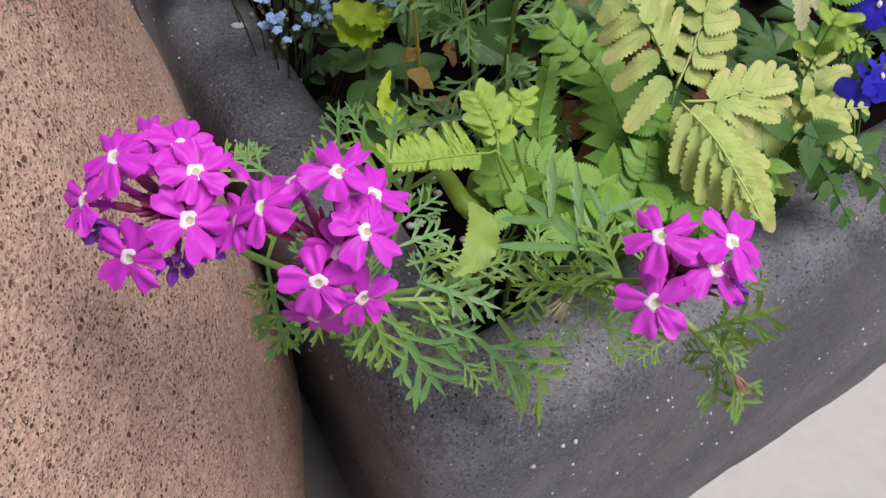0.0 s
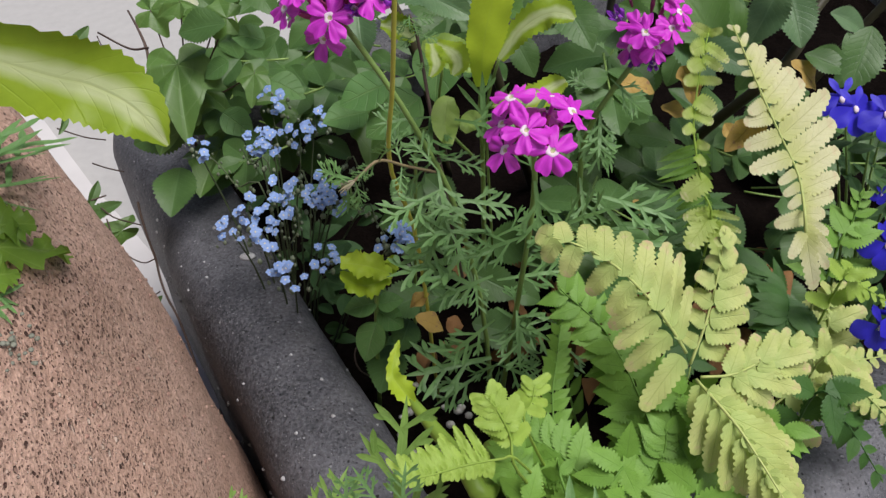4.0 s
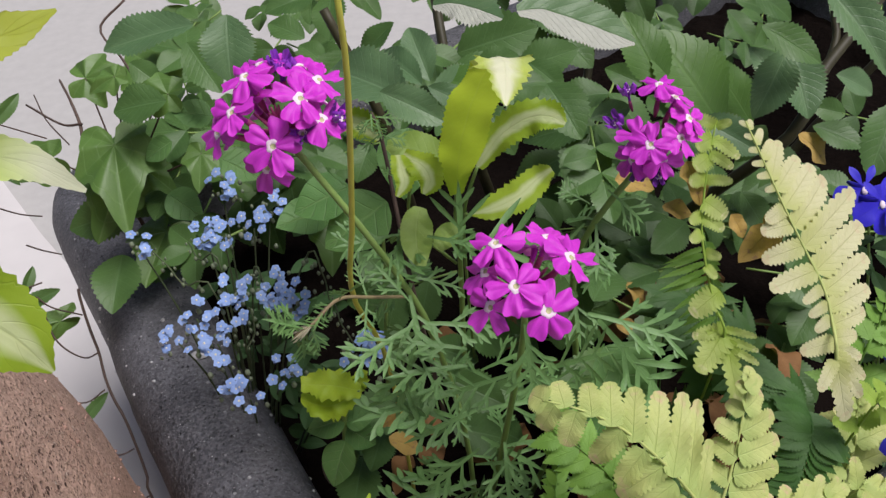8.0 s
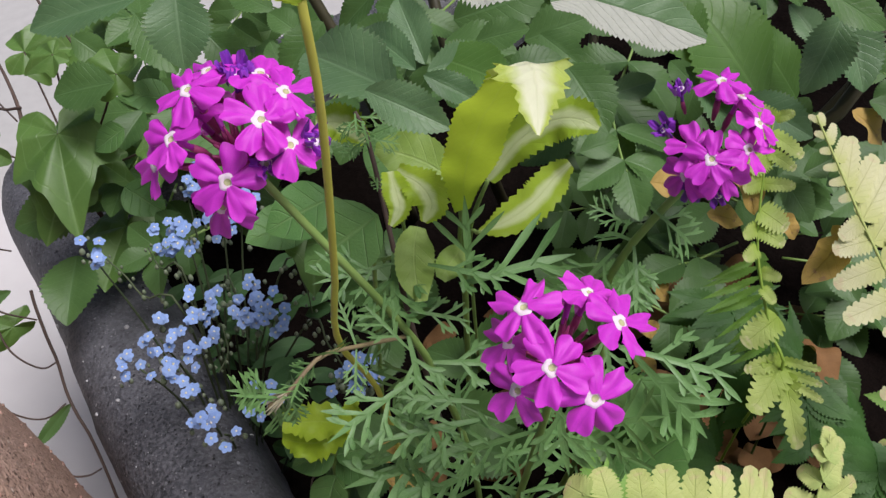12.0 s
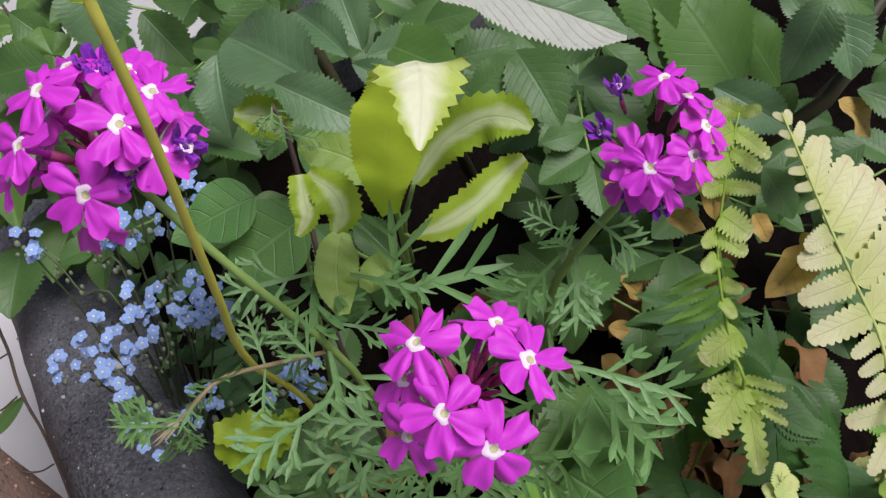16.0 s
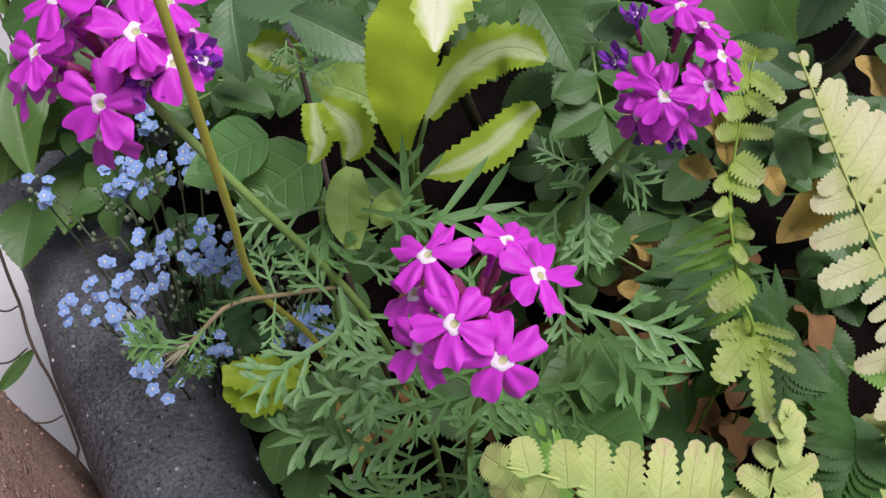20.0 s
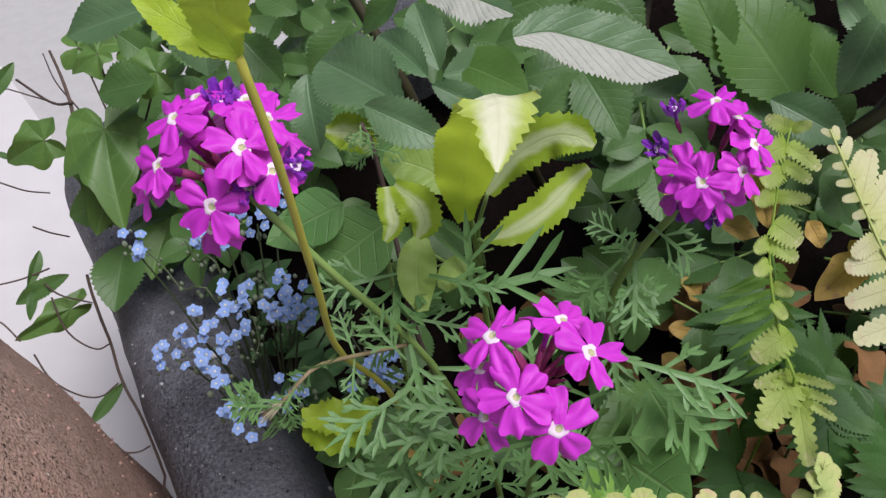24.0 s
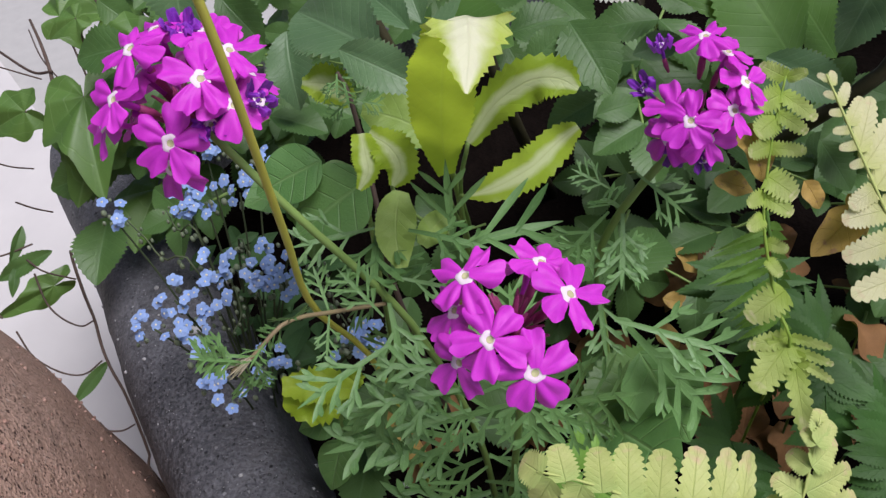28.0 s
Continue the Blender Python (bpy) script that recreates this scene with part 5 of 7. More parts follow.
fingers(frond_stem, [((0.1163, 0.3045, 0.4885), (0.1371, 0.3003, 0.4796), 0.93), ((0.1203, 0.2987, 0.4867), (0.1508, 0.2931, 0.4722), 0.75), ((0.1238, 0.2919, 0.4855), (0.1541, 0.2835, 0.4726), 0.74),
               ((0.1269, 0.2829, 0.4851), (0.1537, 0.2739, 0.4678), 0.79), ((0.1308, 0.2753, 0.4822), (0.1533, 0.2649, 0.4654), 0.81), ((0.1353, 0.2682, 0.4770), (0.1555, 0.2588, 0.4602), 0.79),
               ((0.1387, 0.2588, 0.4750), (0.1534, 0.2509, 0.4621), 0.91)], P_PALE, (0.05, -0.6, 0.8), 0.12)
frond(fern, [(0.12, 0.36, 0.305), (0.177, 0.350, 0.415), (0.217, 0.390, 0.407), (0.222, 0.405, 0.445)], 10, 0.042, P_PALE, M_FERN_L, CAM_UP, start=0.3)

green = thing("fern", (0.10, 0.345, 0.305), "mid-green fern low under the pale fronds", "fern", "ferns in the planter")
frond(green, [(0.105, 0.35, 0.305), (0.119, 0.335, 0.396), (0.100, 0.348, 0.436), (0.080, 0.360, 0.470), (0.056, 0.372, 0.491)], 16, 0.040, P_GREEN, M_FERN_G, CAM_UP, start=0.1, taper=0.45, angle=72, fill=1.0)
frond(green, [(0.10, 0.34, 0.305), (0.088, 0.312, 0.409), (0.061, 0.315, 0.411), (0.034, 0.325, 0.429)], 14, 0.034, P_GREEN, M_FERN_G, CAM_UP, start=0.12, fill=1.0)
frond(green, [(0.11, 0.34, 0.305), (0.125, 0.315, 0.452), (0.132, 0.295, 0.435), (0.130, 0.275, 0.418)], 13, 0.030, P_GREEN, M_FERN_G, CAM_UP, start=0.12, fill=1.0)
frond(green, [(0.09, 0.34, 0.305), (0.080, 0.290, 0.452), (0.062, 0.270, 0.442), (0.047, 0.258, 0.421)], 13, 0.030, P_GREEN, M_FERN_G, CAM_UP, start=0.12, fill=1.0)
frond(green, [(0.09, 0.34, 0.305), (0.064, 0.345, 0.427), (0.057, 0.360, 0.456), (0.055, 0.370, 0.481)], 14, 0.020, P_GREEN, M_FERN_G, (0.5, -0.6, 0.6), start=0.12, fill=1.0)
frond(green, [(0.13, 0.34, 0.305), (0.164, 0.320, 0.435), (0.158, 0.300, 0.430), (0.152, 0.282, 0.423)], 12, 0.026, P_GREEN, M_FERN_G, CAM_UP, start=0.1, fill=1.0)
frond(green, [(0.12, 0.35, 0.305), (0.113, 0.320, 0.463), (0.099, 0.305, 0.449), (0.091, 0.285, 0.429)], 13, 0.030, P_GREEN, M_FERN_G, CAM_UP, start=0.1, fill=1.0)

frond(green, [(0.10, 0.345, 0.305)] + [(0.1060, 0.2846, 0.4300), (0.0999, 0.3014, 0.4459), (0.0930, 0.3182, 0.4602), (0.0863, 0.3345, 0.4711), (0.0792, 0.3474, 0.4781)], 10, 0.033, P_GREEN, M_FERN_G, (0.0, -0.6, 0.8), start=0.3, taper=0.35, angle=78, loose=0.12, fill=1.0)
frond(green, [(0.10, 0.345, 0.305)] + [(0.0539, 0.2799, 0.4406), (0.0492, 0.3028, 0.4513), (0.0486, 0.3225, 0.4658), (0.0518, 0.3369, 0.4743), (0.0556, 0.3559, 0.4805)], 15, 0.013, P_GREEN, M_FERN_G, (-0.3, -0.7, 0.6), start=0.3, taper=0.20, angle=66, loose=0.12, fill=1.0)
frond(green, [(0.10, 0.345, 0.305)] + [(0.0712, 0.2769, 0.4370), (0.0596, 0.2869, 0.4484), (0.0485, 0.2981, 0.4535), (0.0356, 0.3058, 0.4548)], 9, 0.032, P_GREEN, M_FERN_G, (0.0, -0.6, 0.8), start=0.3, taper=0.30, angle=70, loose=0.12, fill=1.0)
frond(green, [(0.10, 0.345, 0.305)] + [(0.0822, 0.2741, 0.4411), (0.0917, 0.2856, 0.4463), (0.0989, 0.2944, 0.4561), (0.1006, 0.3016, 0.4641)], 9, 0.026, P_GREEN, M_FERN_G, (0.1, -0.6, 0.8), start=0.3, taper=0.30, angle=66, loose=0.12, fill=1.0)
frond(green, [(0.10, 0.345, 0.305)] + [(0.1060, 0.2710, 0.4449), (0.1106, 0.2843, 0.4521), (0.1070, 0.2961, 0.4579), (0.1047, 0.3082, 0.4638)], 9, 0.026, P_GREEN, M_FERN_G, (0.1, -0.6, 0.8), start=0.3, taper=0.30, angle=66, loose=0.12, fill=1.0)
frond(green, [(0.10, 0.345, 0.305)] + [(0.0363, 0.2693, 0.4516), (0.0305, 0.2791, 0.4551), (0.0262, 0.2926, 0.4627), (0.0255, 0.3027, 0.4665)], 9, 0.020, P_GREEN, M_FERN_G, (0.1, -0.6, 0.8), start=0.3, taper=0.30, angle=66, loose=0.12, fill=1.0)

lime = thing("fern", (0.035, 0.30, 0.305), "small crinkled lime-green fern fronds", "fern", "ferns in the planter")
frond(lime, [(0.045, 0.31, 0.305), (0.05, 0.30, 0.40)] + [(0.0270, 0.2689, 0.4901), (0.0185, 0.2641, 0.4991), (0.0038, 0.2603, 0.5011), (-0.0092, 0.2545, 0.5040), (-0.0220, 0.2507, 0.5061)], 17, 0.021, P_LIME, M_FERN_L, (0.1, -0.5, 0.86), start=0.55, taper=0.5, angle=82, uneven=(0.5, 1.35), fill=0.5)
frond(lime, [(0.05, 0.30, 0.40)] + [(0.0260, 0.2661, 0.4877), (0.0236, 0.2731, 0.5014), (0.0189, 0.2785, 0.5111), (0.0148, 0.2835, 0.5153)], 6, 0.016, P_LIME, M_FERN_L, (0.1, -0.6, 0.75), start=0.45, taper=0.25, fill=1.3)
frond(lime, [(0.05, 0.30, 0.42)] + [(0.0309, 0.2855, 0.4935), (0.0351, 0.2962, 0.4959), (0.0367, 0.3035, 0.4981)], 4, 0.014, P_LIME, M_FERN_L, CAM_UP, start=0.5, taper=0.2, fill=1.3)
ribbon(lime, [(0.0113, 0.2399, 0.4944), (0.0157, 0.2286, 0.4941), (0.0153, 0.2179, 0.4942), (0.0102, 0.2093, 0.4922), (0.0035, 0.2041, 0.4905)], [0.001, 0.0060, 0.0070, 0.0045, 0.0008], M_LIMEPALE, (0.2, -0.6, 0.75), None, 14, 0.16, 0.1, 0.1, seed=31)
b = Build()
roll = curve([(0.03, 0.36, 0.31), (0.020, 0.325, 0.42), (0.0135, 0.2786, 0.4473), (0.0022, 0.2960, 0.4520), (-0.0112, 0.3150, 0.4539), (-0.0226, 0.3307, 0.4567)], 18)
b.tube(roll, [0.0056 - 0.0032 * (k / 17) ** 2 for k in range(18)], 12)
under(lime, "leaf", b.mesh("leaf", M_ROLLED), I4, "tightly rolled lime-green leaf")
ribbon(lime, [(-0.0278, 0.3586, 0.4699), (-0.0305, 0.3495, 0.4658), (-0.0311, 0.3411, 0.4624), (-0.0261, 0.3337, 0.4600), (-0.0210, 0.3263, 0.4577)], [0.0005, 0.003, 0.0035, 0.006, 0.002], M_LIME, (0.2, -0.6, 0.75), None, 9, 0.3, 0.4, 0.5, seed=32)

# ---- ferns at the right ----
fern_r = thing("fern", (0.21, 0.41, 0.305), "tall pale cream-yellow fern frond with green foot", "fern", "ferns in the planter")
cream = stalk(fern_r, "frond", [(0.21, 0.41, 0.305), (0.212, 0.40, 0.42), (0.1779, 0.3778, 0.5184), (0.1786, 0.3907, 0.5283), (0.1774, 0.4035, 0.5372), (0.1702, 0.4182, 0.5502), (0.1622, 0.4312, 0.5648), (0.1541, 0.4440, 0.5805), (0.1477, 0.4540, 0.5928)], 0.0009, 0.0004, M_RACHIS, 26)
fingers(cream, [((0.1579, 0.4374, 0.5724), (0.1668, 0.4563, 0.5804), 1.10), ((0.1600, 0.4343, 0.5686), (0.1749, 0.4511, 0.5746), 1.27), ((0.1635, 0.4294, 0.5625), (0.1839, 0.4517, 0.5703), 1.14),
               ((0.1674, 0.4240, 0.5558), (0.1919, 0.4485, 0.5653), 1.13), ((0.1708, 0.4172, 0.5494), (0.2041, 0.4429, 0.5604), 0.99), ((0.1748, 0.4090, 0.5420), (0.2056, 0.4318, 0.5497), 1.12),
               ((0.1778, 0.4021, 0.5362), (0.2063, 0.4205, 0.5393), 1.11), ((0.1788, 0.3955, 0.5317), (0.2037, 0.4081, 0.5313), 1.23), ((0.1784, 0.3897, 0.5277), (0.1991, 0.3987, 0.5260), 1.35)], P_FINGER, (-0.05, -0.70, 0.70))
fingers(cream, [((0.1785, 0.3849, 0.5243), (0.1911, 0.3885, 0.5216), 1.98), ((0.1635, 0.4292, 0.5623), (0.1545, 0.4248, 0.5589), 2.34), ((0.1665, 0.4246, 0.5566), (0.1524, 0.4221, 0.5558), 2.08),
               ((0.1704, 0.4176, 0.5497), (0.1520, 0.4128, 0.5470), 1.64), ((0.1748, 0.4092, 0.5422), (0.1533, 0.4031, 0.5386), 1.46), ((0.1772, 0.4035, 0.5372), (0.1676, 0.3984, 0.5334), 1.56),
               ((0.1782, 0.3975, 0.5331), (0.1693, 0.3933, 0.5300), 1.74), ((0.1786, 0.3926, 0.5297), (0.1710, 0.3879, 0.5260), 1.85), ((0.1781, 0.3840, 0.5237), (0.1630, 0.3802, 0.5218), 1.76)], P_FINGER, (-0.05, -0.70, 0.70))
fingers(cream, [((0.1777, 0.3821, 0.5224), (0.1937, 0.3818, 0.5131), 1.11), ((0.1782, 0.3798, 0.5204), (0.1957, 0.3762, 0.5048), 0.87), ((0.1784, 0.3778, 0.5184), (0.1937, 0.3711, 0.4977), 0.84),
               ((0.1778, 0.3770, 0.5176), (0.1865, 0.3660, 0.4885), 1.01), ((0.1770, 0.3779, 0.5185), (0.1691, 0.3678, 0.5100), 1.33), ((0.1596, 0.4351, 0.5696), (0.1550, 0.4340, 0.5690), 2.46),
               ((0.1575, 0.4387, 0.5741), (0.1515, 0.4380, 0.5741), 1.92)], P_FINGER, (-0.05, -0.70, 0.70))
fingers(cream, [((0.1553, 0.4420, 0.5781), (0.1494, 0.4417, 0.5785), 1.80), ((0.1530, 0.4458, 0.5827), (0.1483, 0.4457, 0.5832), 2.11), ((0.1509, 0.4491, 0.5869), (0.1468, 0.4500, 0.5883), 2.03),
               ((0.1520, 0.4473, 0.5846), (0.1564, 0.4552, 0.5879), 1.39), ((0.1549, 0.4430, 0.5794), (0.1614, 0.4529, 0.5833), 1.39), ((0.1494, 0.4516, 0.5898), (0.1513, 0.4570, 0.5922), 1.81),
               ((0.1486, 0.4527, 0.5912), (0.1448, 0.4539, 0.5931), 1.82)], P_FINGER, (-0.05, -0.70, 0.70))
frond(fern_r, [(0.215, 0.41, 0.305), (0.206, 0.380, 0.476), (0.218, 0.385, 0.474), (0.236, 0.380, 0.465)], 8, 0.022, P_LIME, M_FERN_L, CAM_UP, start=0.3)
frond(fern_r, [(0.22, 0.41, 0.305), (0.223, 0.420, 0.459), (0.232, 0.430, 0.475), (0.238, 0.440, 0.492)], 9, 0.035, P_GREEN, M_FERN_G, CAM_UP, start=0.2)
narrow = thing("fern", (0.155, 0.47, 0.305), "narrow curled lime fern frond arching over dry leaves", "fern", "ferns in the planter")
lean_one = stalk(narrow, "frond", [(0.155, 0.45, 0.305), (0.152, 0.435, 0.42), (0.1414, 0.4079, 0.5023), (0.1372, 0.4169, 0.5154), (0.1333, 0.4266, 0.5311), (0.1321, 0.4380, 0.5445), (0.1350, 0.4517, 0.5588), (0.1389, 0.4637, 0.5712), (0.1424, 0.4722, 0.5800)], 0.0008, 0.0004, M_FERN_L, 26)
fingers(lean_one, [((0.1421, 0.4713, 0.5792), (0.1329, 0.4715, 0.5849), 1.62), ((0.1423, 0.4713, 0.5791), (0.1485, 0.4691, 0.5828), 1.70), ((0.1404, 0.4674, 0.5751), (0.1312, 0.4620, 0.5749), 2.55),
               ((0.1404, 0.4674, 0.5751), (0.1515, 0.4575, 0.5709), 1.15), ((0.1382, 0.4616, 0.5691), (0.1299, 0.4550, 0.5677), 2.50), ((0.1386, 0.4628, 0.5703), (0.1477, 0.4543, 0.5675), 1.27),
               ((0.1358, 0.4543, 0.5614), (0.1469, 0.4498, 0.5629), 1.30), ((0.1359, 0.4552, 0.5623), (0.1274, 0.4505, 0.5630), 2.19), ((0.1339, 0.4474, 0.5543), (0.1433, 0.4390, 0.5517), 2.25),
               ((0.1328, 0.4423, 0.5490), (0.1413, 0.4347, 0.5472), 1.67), ((0.1326, 0.4428, 0.5495), (0.1256, 0.4380, 0.5501), 2.09), ((0.1322, 0.4372, 0.5436), (0.1258, 0.4322, 0.5437), 2.13)], P_TOOTHED, (0.1, -0.75, 0.6), 0.2)
fingers(lean_one, [((0.1327, 0.4315, 0.5369), (0.1391, 0.4262, 0.5371), 1.76), ((0.1331, 0.4274, 0.5321), (0.1365, 0.4206, 0.5296), 1.67), ((0.1396, 0.4204, 0.5217), (0.1254, 0.4129, 0.5152), 1.96),
               ((0.1418, 0.4113, 0.5060), (0.1265, 0.4066, 0.5064), 1.29), ((0.1417, 0.4105, 0.5051), (0.1272, 0.3952, 0.4942), 1.60), ((0.1421, 0.4078, 0.5023), (0.1455, 0.3830, 0.4816), 0.76),
               ((0.1432, 0.4057, 0.5000), (0.1556, 0.3960, 0.4960), 0.68), ((0.1424, 0.4078, 0.5023), (0.1566, 0.4004, 0.5007), 0.69), ((0.1417, 0.4110, 0.5057), (0.1556, 0.4049, 0.5055), 0.73)], P_TOOTHED, (-0.1, -0.7, 0.65), 0.15)
frond(narrow, [(0.1424, 0.4591, 0.5238), (0.1420, 0.4446, 0.5170), (0.1424, 0.4316, 0.5089), (0.1426, 0.4190, 0.4969)], 11, 0.031, P_GREEN, M_FERN_G, (0.2, -0.65, 0.7), start=0.12, taper=0.3, angle=74, loose=0.1, uneven=(0.3, 1.0), fill=0.9)
for pts, ln in (([(0.16, 0.50, 0.305), (0.15, 0.50, 0.40), (0.152, 0.485, 0.452), (0.155, 0.46, 0.45), (0.158, 0.435, 0.425)], 0.042), ([(0.19, 0.47, 0.305), (0.185, 0.46, 0.42), (0.17, 0.43, 0.46), (0.165, 0.40, 0.45)], 0.040),
                ([(0.16, 0.44, 0.305), (0.14, 0.43, 0.39), (0.135, 0.41, 0.42), (0.14, 0.38, 0.41)], 0.036), ([(0.20, 0.44, 0.305), (0.20, 0.42, 0.42), (0.19, 0.39, 0.45), (0.18, 0.37, 0.43)], 0.036)):
    frond(narrow, pts, 15, ln, P_DARK, M_FERN_D, (0.1, -0.45, 0.85), start=0.4, taper=0.4, angle=78, droop=0.05, loose=0.1)
front = thing("fern", (0.215, 0.35, 0.305), "pale and dark fern fronds over the planter's front rim", "fern", "ferns in the planter")
frond(front, [(0.20, 0.37, 0.305), (0.198, 0.360, 0.435), (0.211, 0.355, 0.445), (0.235, 0.360, 0.443)], 9, 0.026, P_PALE, M_FERN_L, CAM_UP, start=0.25, fill=1.1)
frond(front, [(0.21, 0.37, 0.305), (0.203, 0.345, 0.439), (0.214, 0.335, 0.442), (0.228, 0.320, 0.432)], 8, 0.024, P_PALE, M_FERN_L, CAM_UP, start=0.3, fill=1.1)
frond(front, [(0.20, 0.36, 0.305), (0.187, 0.335, 0.443), (0.204, 0.325, 0.431), (0.221, 0.305, 0.409)], 9, 0.036, P_DARK, M_FERN_D, CAM_UP, start=0.15, fill=1.0)
frond(front, [(0.24, 0.38, 0.305), (0.224, 0.340, 0.425), (0.245, 0.335, 0.411), (0.283, 0.330, 0.367)], 9, 0.036, P_DARK, M_FERN_D, CAM_UP, start=0.15, fill=1.0)
frond(front, [(0.22, 0.39, 0.305), (0.217, 0.390, 0.424), (0.219, 0.400, 0.437), (0.220, 0.405, 0.451)], 7, 0.034, P_PALE, M_FERN_G, CAM_UP, start=0.3, fill=1.1)

# ---- forget-me-not ----
def small_flower(name, mat, seed):
    b = Build()
    r2 = random.Random(seed)
    for k in range(5):
        o = len(b.v)
        rows, uvs = [], []
        for j in range(5):
            t = j / 4
            w = 0.12 + 0.34 * math.sin(math.pi * (0.12 + 0.70 * t))
            rows.append([Vector((s * w, 0.12 + 0.9 * t - 0.14 * abs(s) ** 2 * t, 0.06 * abs(s) - 0.12 * t * t)) for s in (-1, -0.5, 0, 0.5, 1)])
            uvs.append([(0.5 + 0.5 * s, t) for s in (-1, -0.5, 0, 0.5, 1)])
        b.grid(rows, uvs, 0)
        b.move(Matrix.Rotation(2 * math.pi * k / 5 + r2.uniform(-0.1, 0.1), 4, "Z"), o)
    b.blob((0, 0, 0.05), 0.2, 1, 4, 8, (1, 1, 0.5))
    b.tube([(0, 0, 0), (0, 0, -0.6)], [0.1, 0.16], 6, 2)
    return b.mesh(name, mat, M_THROAT_Y, M_STEM)


M_THROAT_Y = plain("pale_yellow_eye", (0.70, 0.62, 0.30), (0.80, 0.76, 0.60), 300.0)
M_BUD = plain("grey_green_bud", (0.11, 0.15, 0.08), (0.22, 0.25, 0.18), 200.0)
BLUE = [small_flower("floret", M_FMN, k) for k in range(3)]
fmn = thing("forget_me_not", (-0.13, 0.51, 0.31), "forget-me-not with clusters of small sky-blue flowers", "flower")
root = Vector((-0.125, 0.515, 0.31))
spots = [(-0.1733, 0.5490, 0.4645), (-0.1217, 0.5536, 0.4648), (-0.1031, 0.5587, 0.4663), (-0.0938, 0.5731, 0.4716), (-0.1122, 0.5183, 0.4517), (-0.1344, 0.5016, 0.4465), (-0.1139, 0.5004, 0.4456), (-0.1209, 0.4855, 0.4408), (-0.1434, 0.4870, 0.4420), (-0.0824, 0.5214, 0.4520), (-0.0764, 0.5071, 0.4468), (-0.1135, 0.4640, 0.4339), (-0.0999, 0.4517, 0.4299), (-0.0808, 0.4652, 0.4333), (-0.0375, 0.4602, 0.4485), (-0.0888, 0.5116, 0.4487), (-0.1249, 0.5863, 0.4777), (-0.1324, 0.5538, 0.4652), (-0.0297, 0.4641, 0.4494)]
for i, p in enumerate(spots):
    p = Vector(p)
    foot = root + Vector(((p.x - root.x) * 0.35, (p.y - root.y) * 0.35, 0))
    st = stalk(fmn, "stem", [foot, (foot + p) / 2 + Vector((0, 0.004, 0.012)), p - Vector((0, 0, 0.004))], 0.0008, 0.0005, M_DARKSTEM, 8)
    for k in range(rnd.randint(8, 12)):
        q = p + jitter((0, 0, 0.01), 1.0) * 0.0080 * Vector((1, 1, 0.5)).length / 1.4
        z = jitter((0, -0.4, 0.9), 0.45)
        under(st, "floret", BLUE[k % 3], aim(q, q + z.cross(jitter((1, 0, 0), 0.9)).normalized(), z, rnd.uniform(0.0028, 0.0036)))
    b = Build()
    for k in range(rnd.randint(6, 12)):
        q = p + Vector((rnd.uniform(-0.012, 0.012), rnd.uniform(-0.006, 0.012), rnd.uniform(-0.02, 0.0)))
        b.blob(q, rnd.uniform(0.0010, 0.0018), 0, 4, 6, (1, 1, 1.4))
    tagged(under(st, "bud_spike", b.mesh("bud_spike", M_BUD), I4), kind="stuff")
for pts in ([(-0.125, 0.520, 0.444), (-0.146, 0.530, 0.444), (-0.156, 0.540, 0.451), (-0.166, 0.548, 0.458)], [(-0.121, 0.530, 0.455), (-0.136, 0.540, 0.455), (-0.143, 0.550, 0.462)], [(-0.071, 0.530, 0.457), (-0.059, 0.520, 0.455), (-0.056, 0.510, 0.443)],
            [(-0.103, 0.530, 0.449), (-0.095, 0.520, 0.442), (-0.090, 0.500, 0.434)], [(-0.106, 0.510, 0.436), (-0.102, 0.500, 0.430), (-0.107, 0.490, 0.425)], [(-0.061, 0.510, 0.434), (-0.048, 0.490, 0.441), (-0.041, 0.480, 0.435)]):
    st = stalk(fmn, "stem", [root] + pts, 0.0007, 0.0004, M_DARKSTEM, 14)
    b = Build()
    for k, q in enumerate(curve(pts, 11)):
        b.blob(q + Vector((0.0022 * (-1) ** k, 0, 0.0015)), 0.0019 - 0.0001 * k, 0, 4, 6, (0.8, 0.8, 1.3))
    tagged(under(st, "bud_spray", b.mesh("bud_spray", M_BUD), I4), kind="stuff")
for i in range(190):
    a, d = rnd.uniform(0, 6.28), rnd.uniform(0.0, 0.085)
    base = root + Vector((math.cos(a) * d * 0.8, math.sin(a) * d, rnd.uniform(0.01, 0.105)))
    inside = (base.xy - CORNER).dot(Vector((math.sin(A_L), -math.cos(A_L))))
    if inside < 0.085:
        continue
    tip = base + Vector((rnd.uniform(-0.5, 1), rnd.uniform(-1, 0.6), rnd.uniform(-0.3, 0.6))).normalized() * rnd.uniform(0.018, 0.032)
    under(fmn, "leaf", rnd.choice(OVAL), aim(base, tip, jitter(CAM_UP, 0.4)))

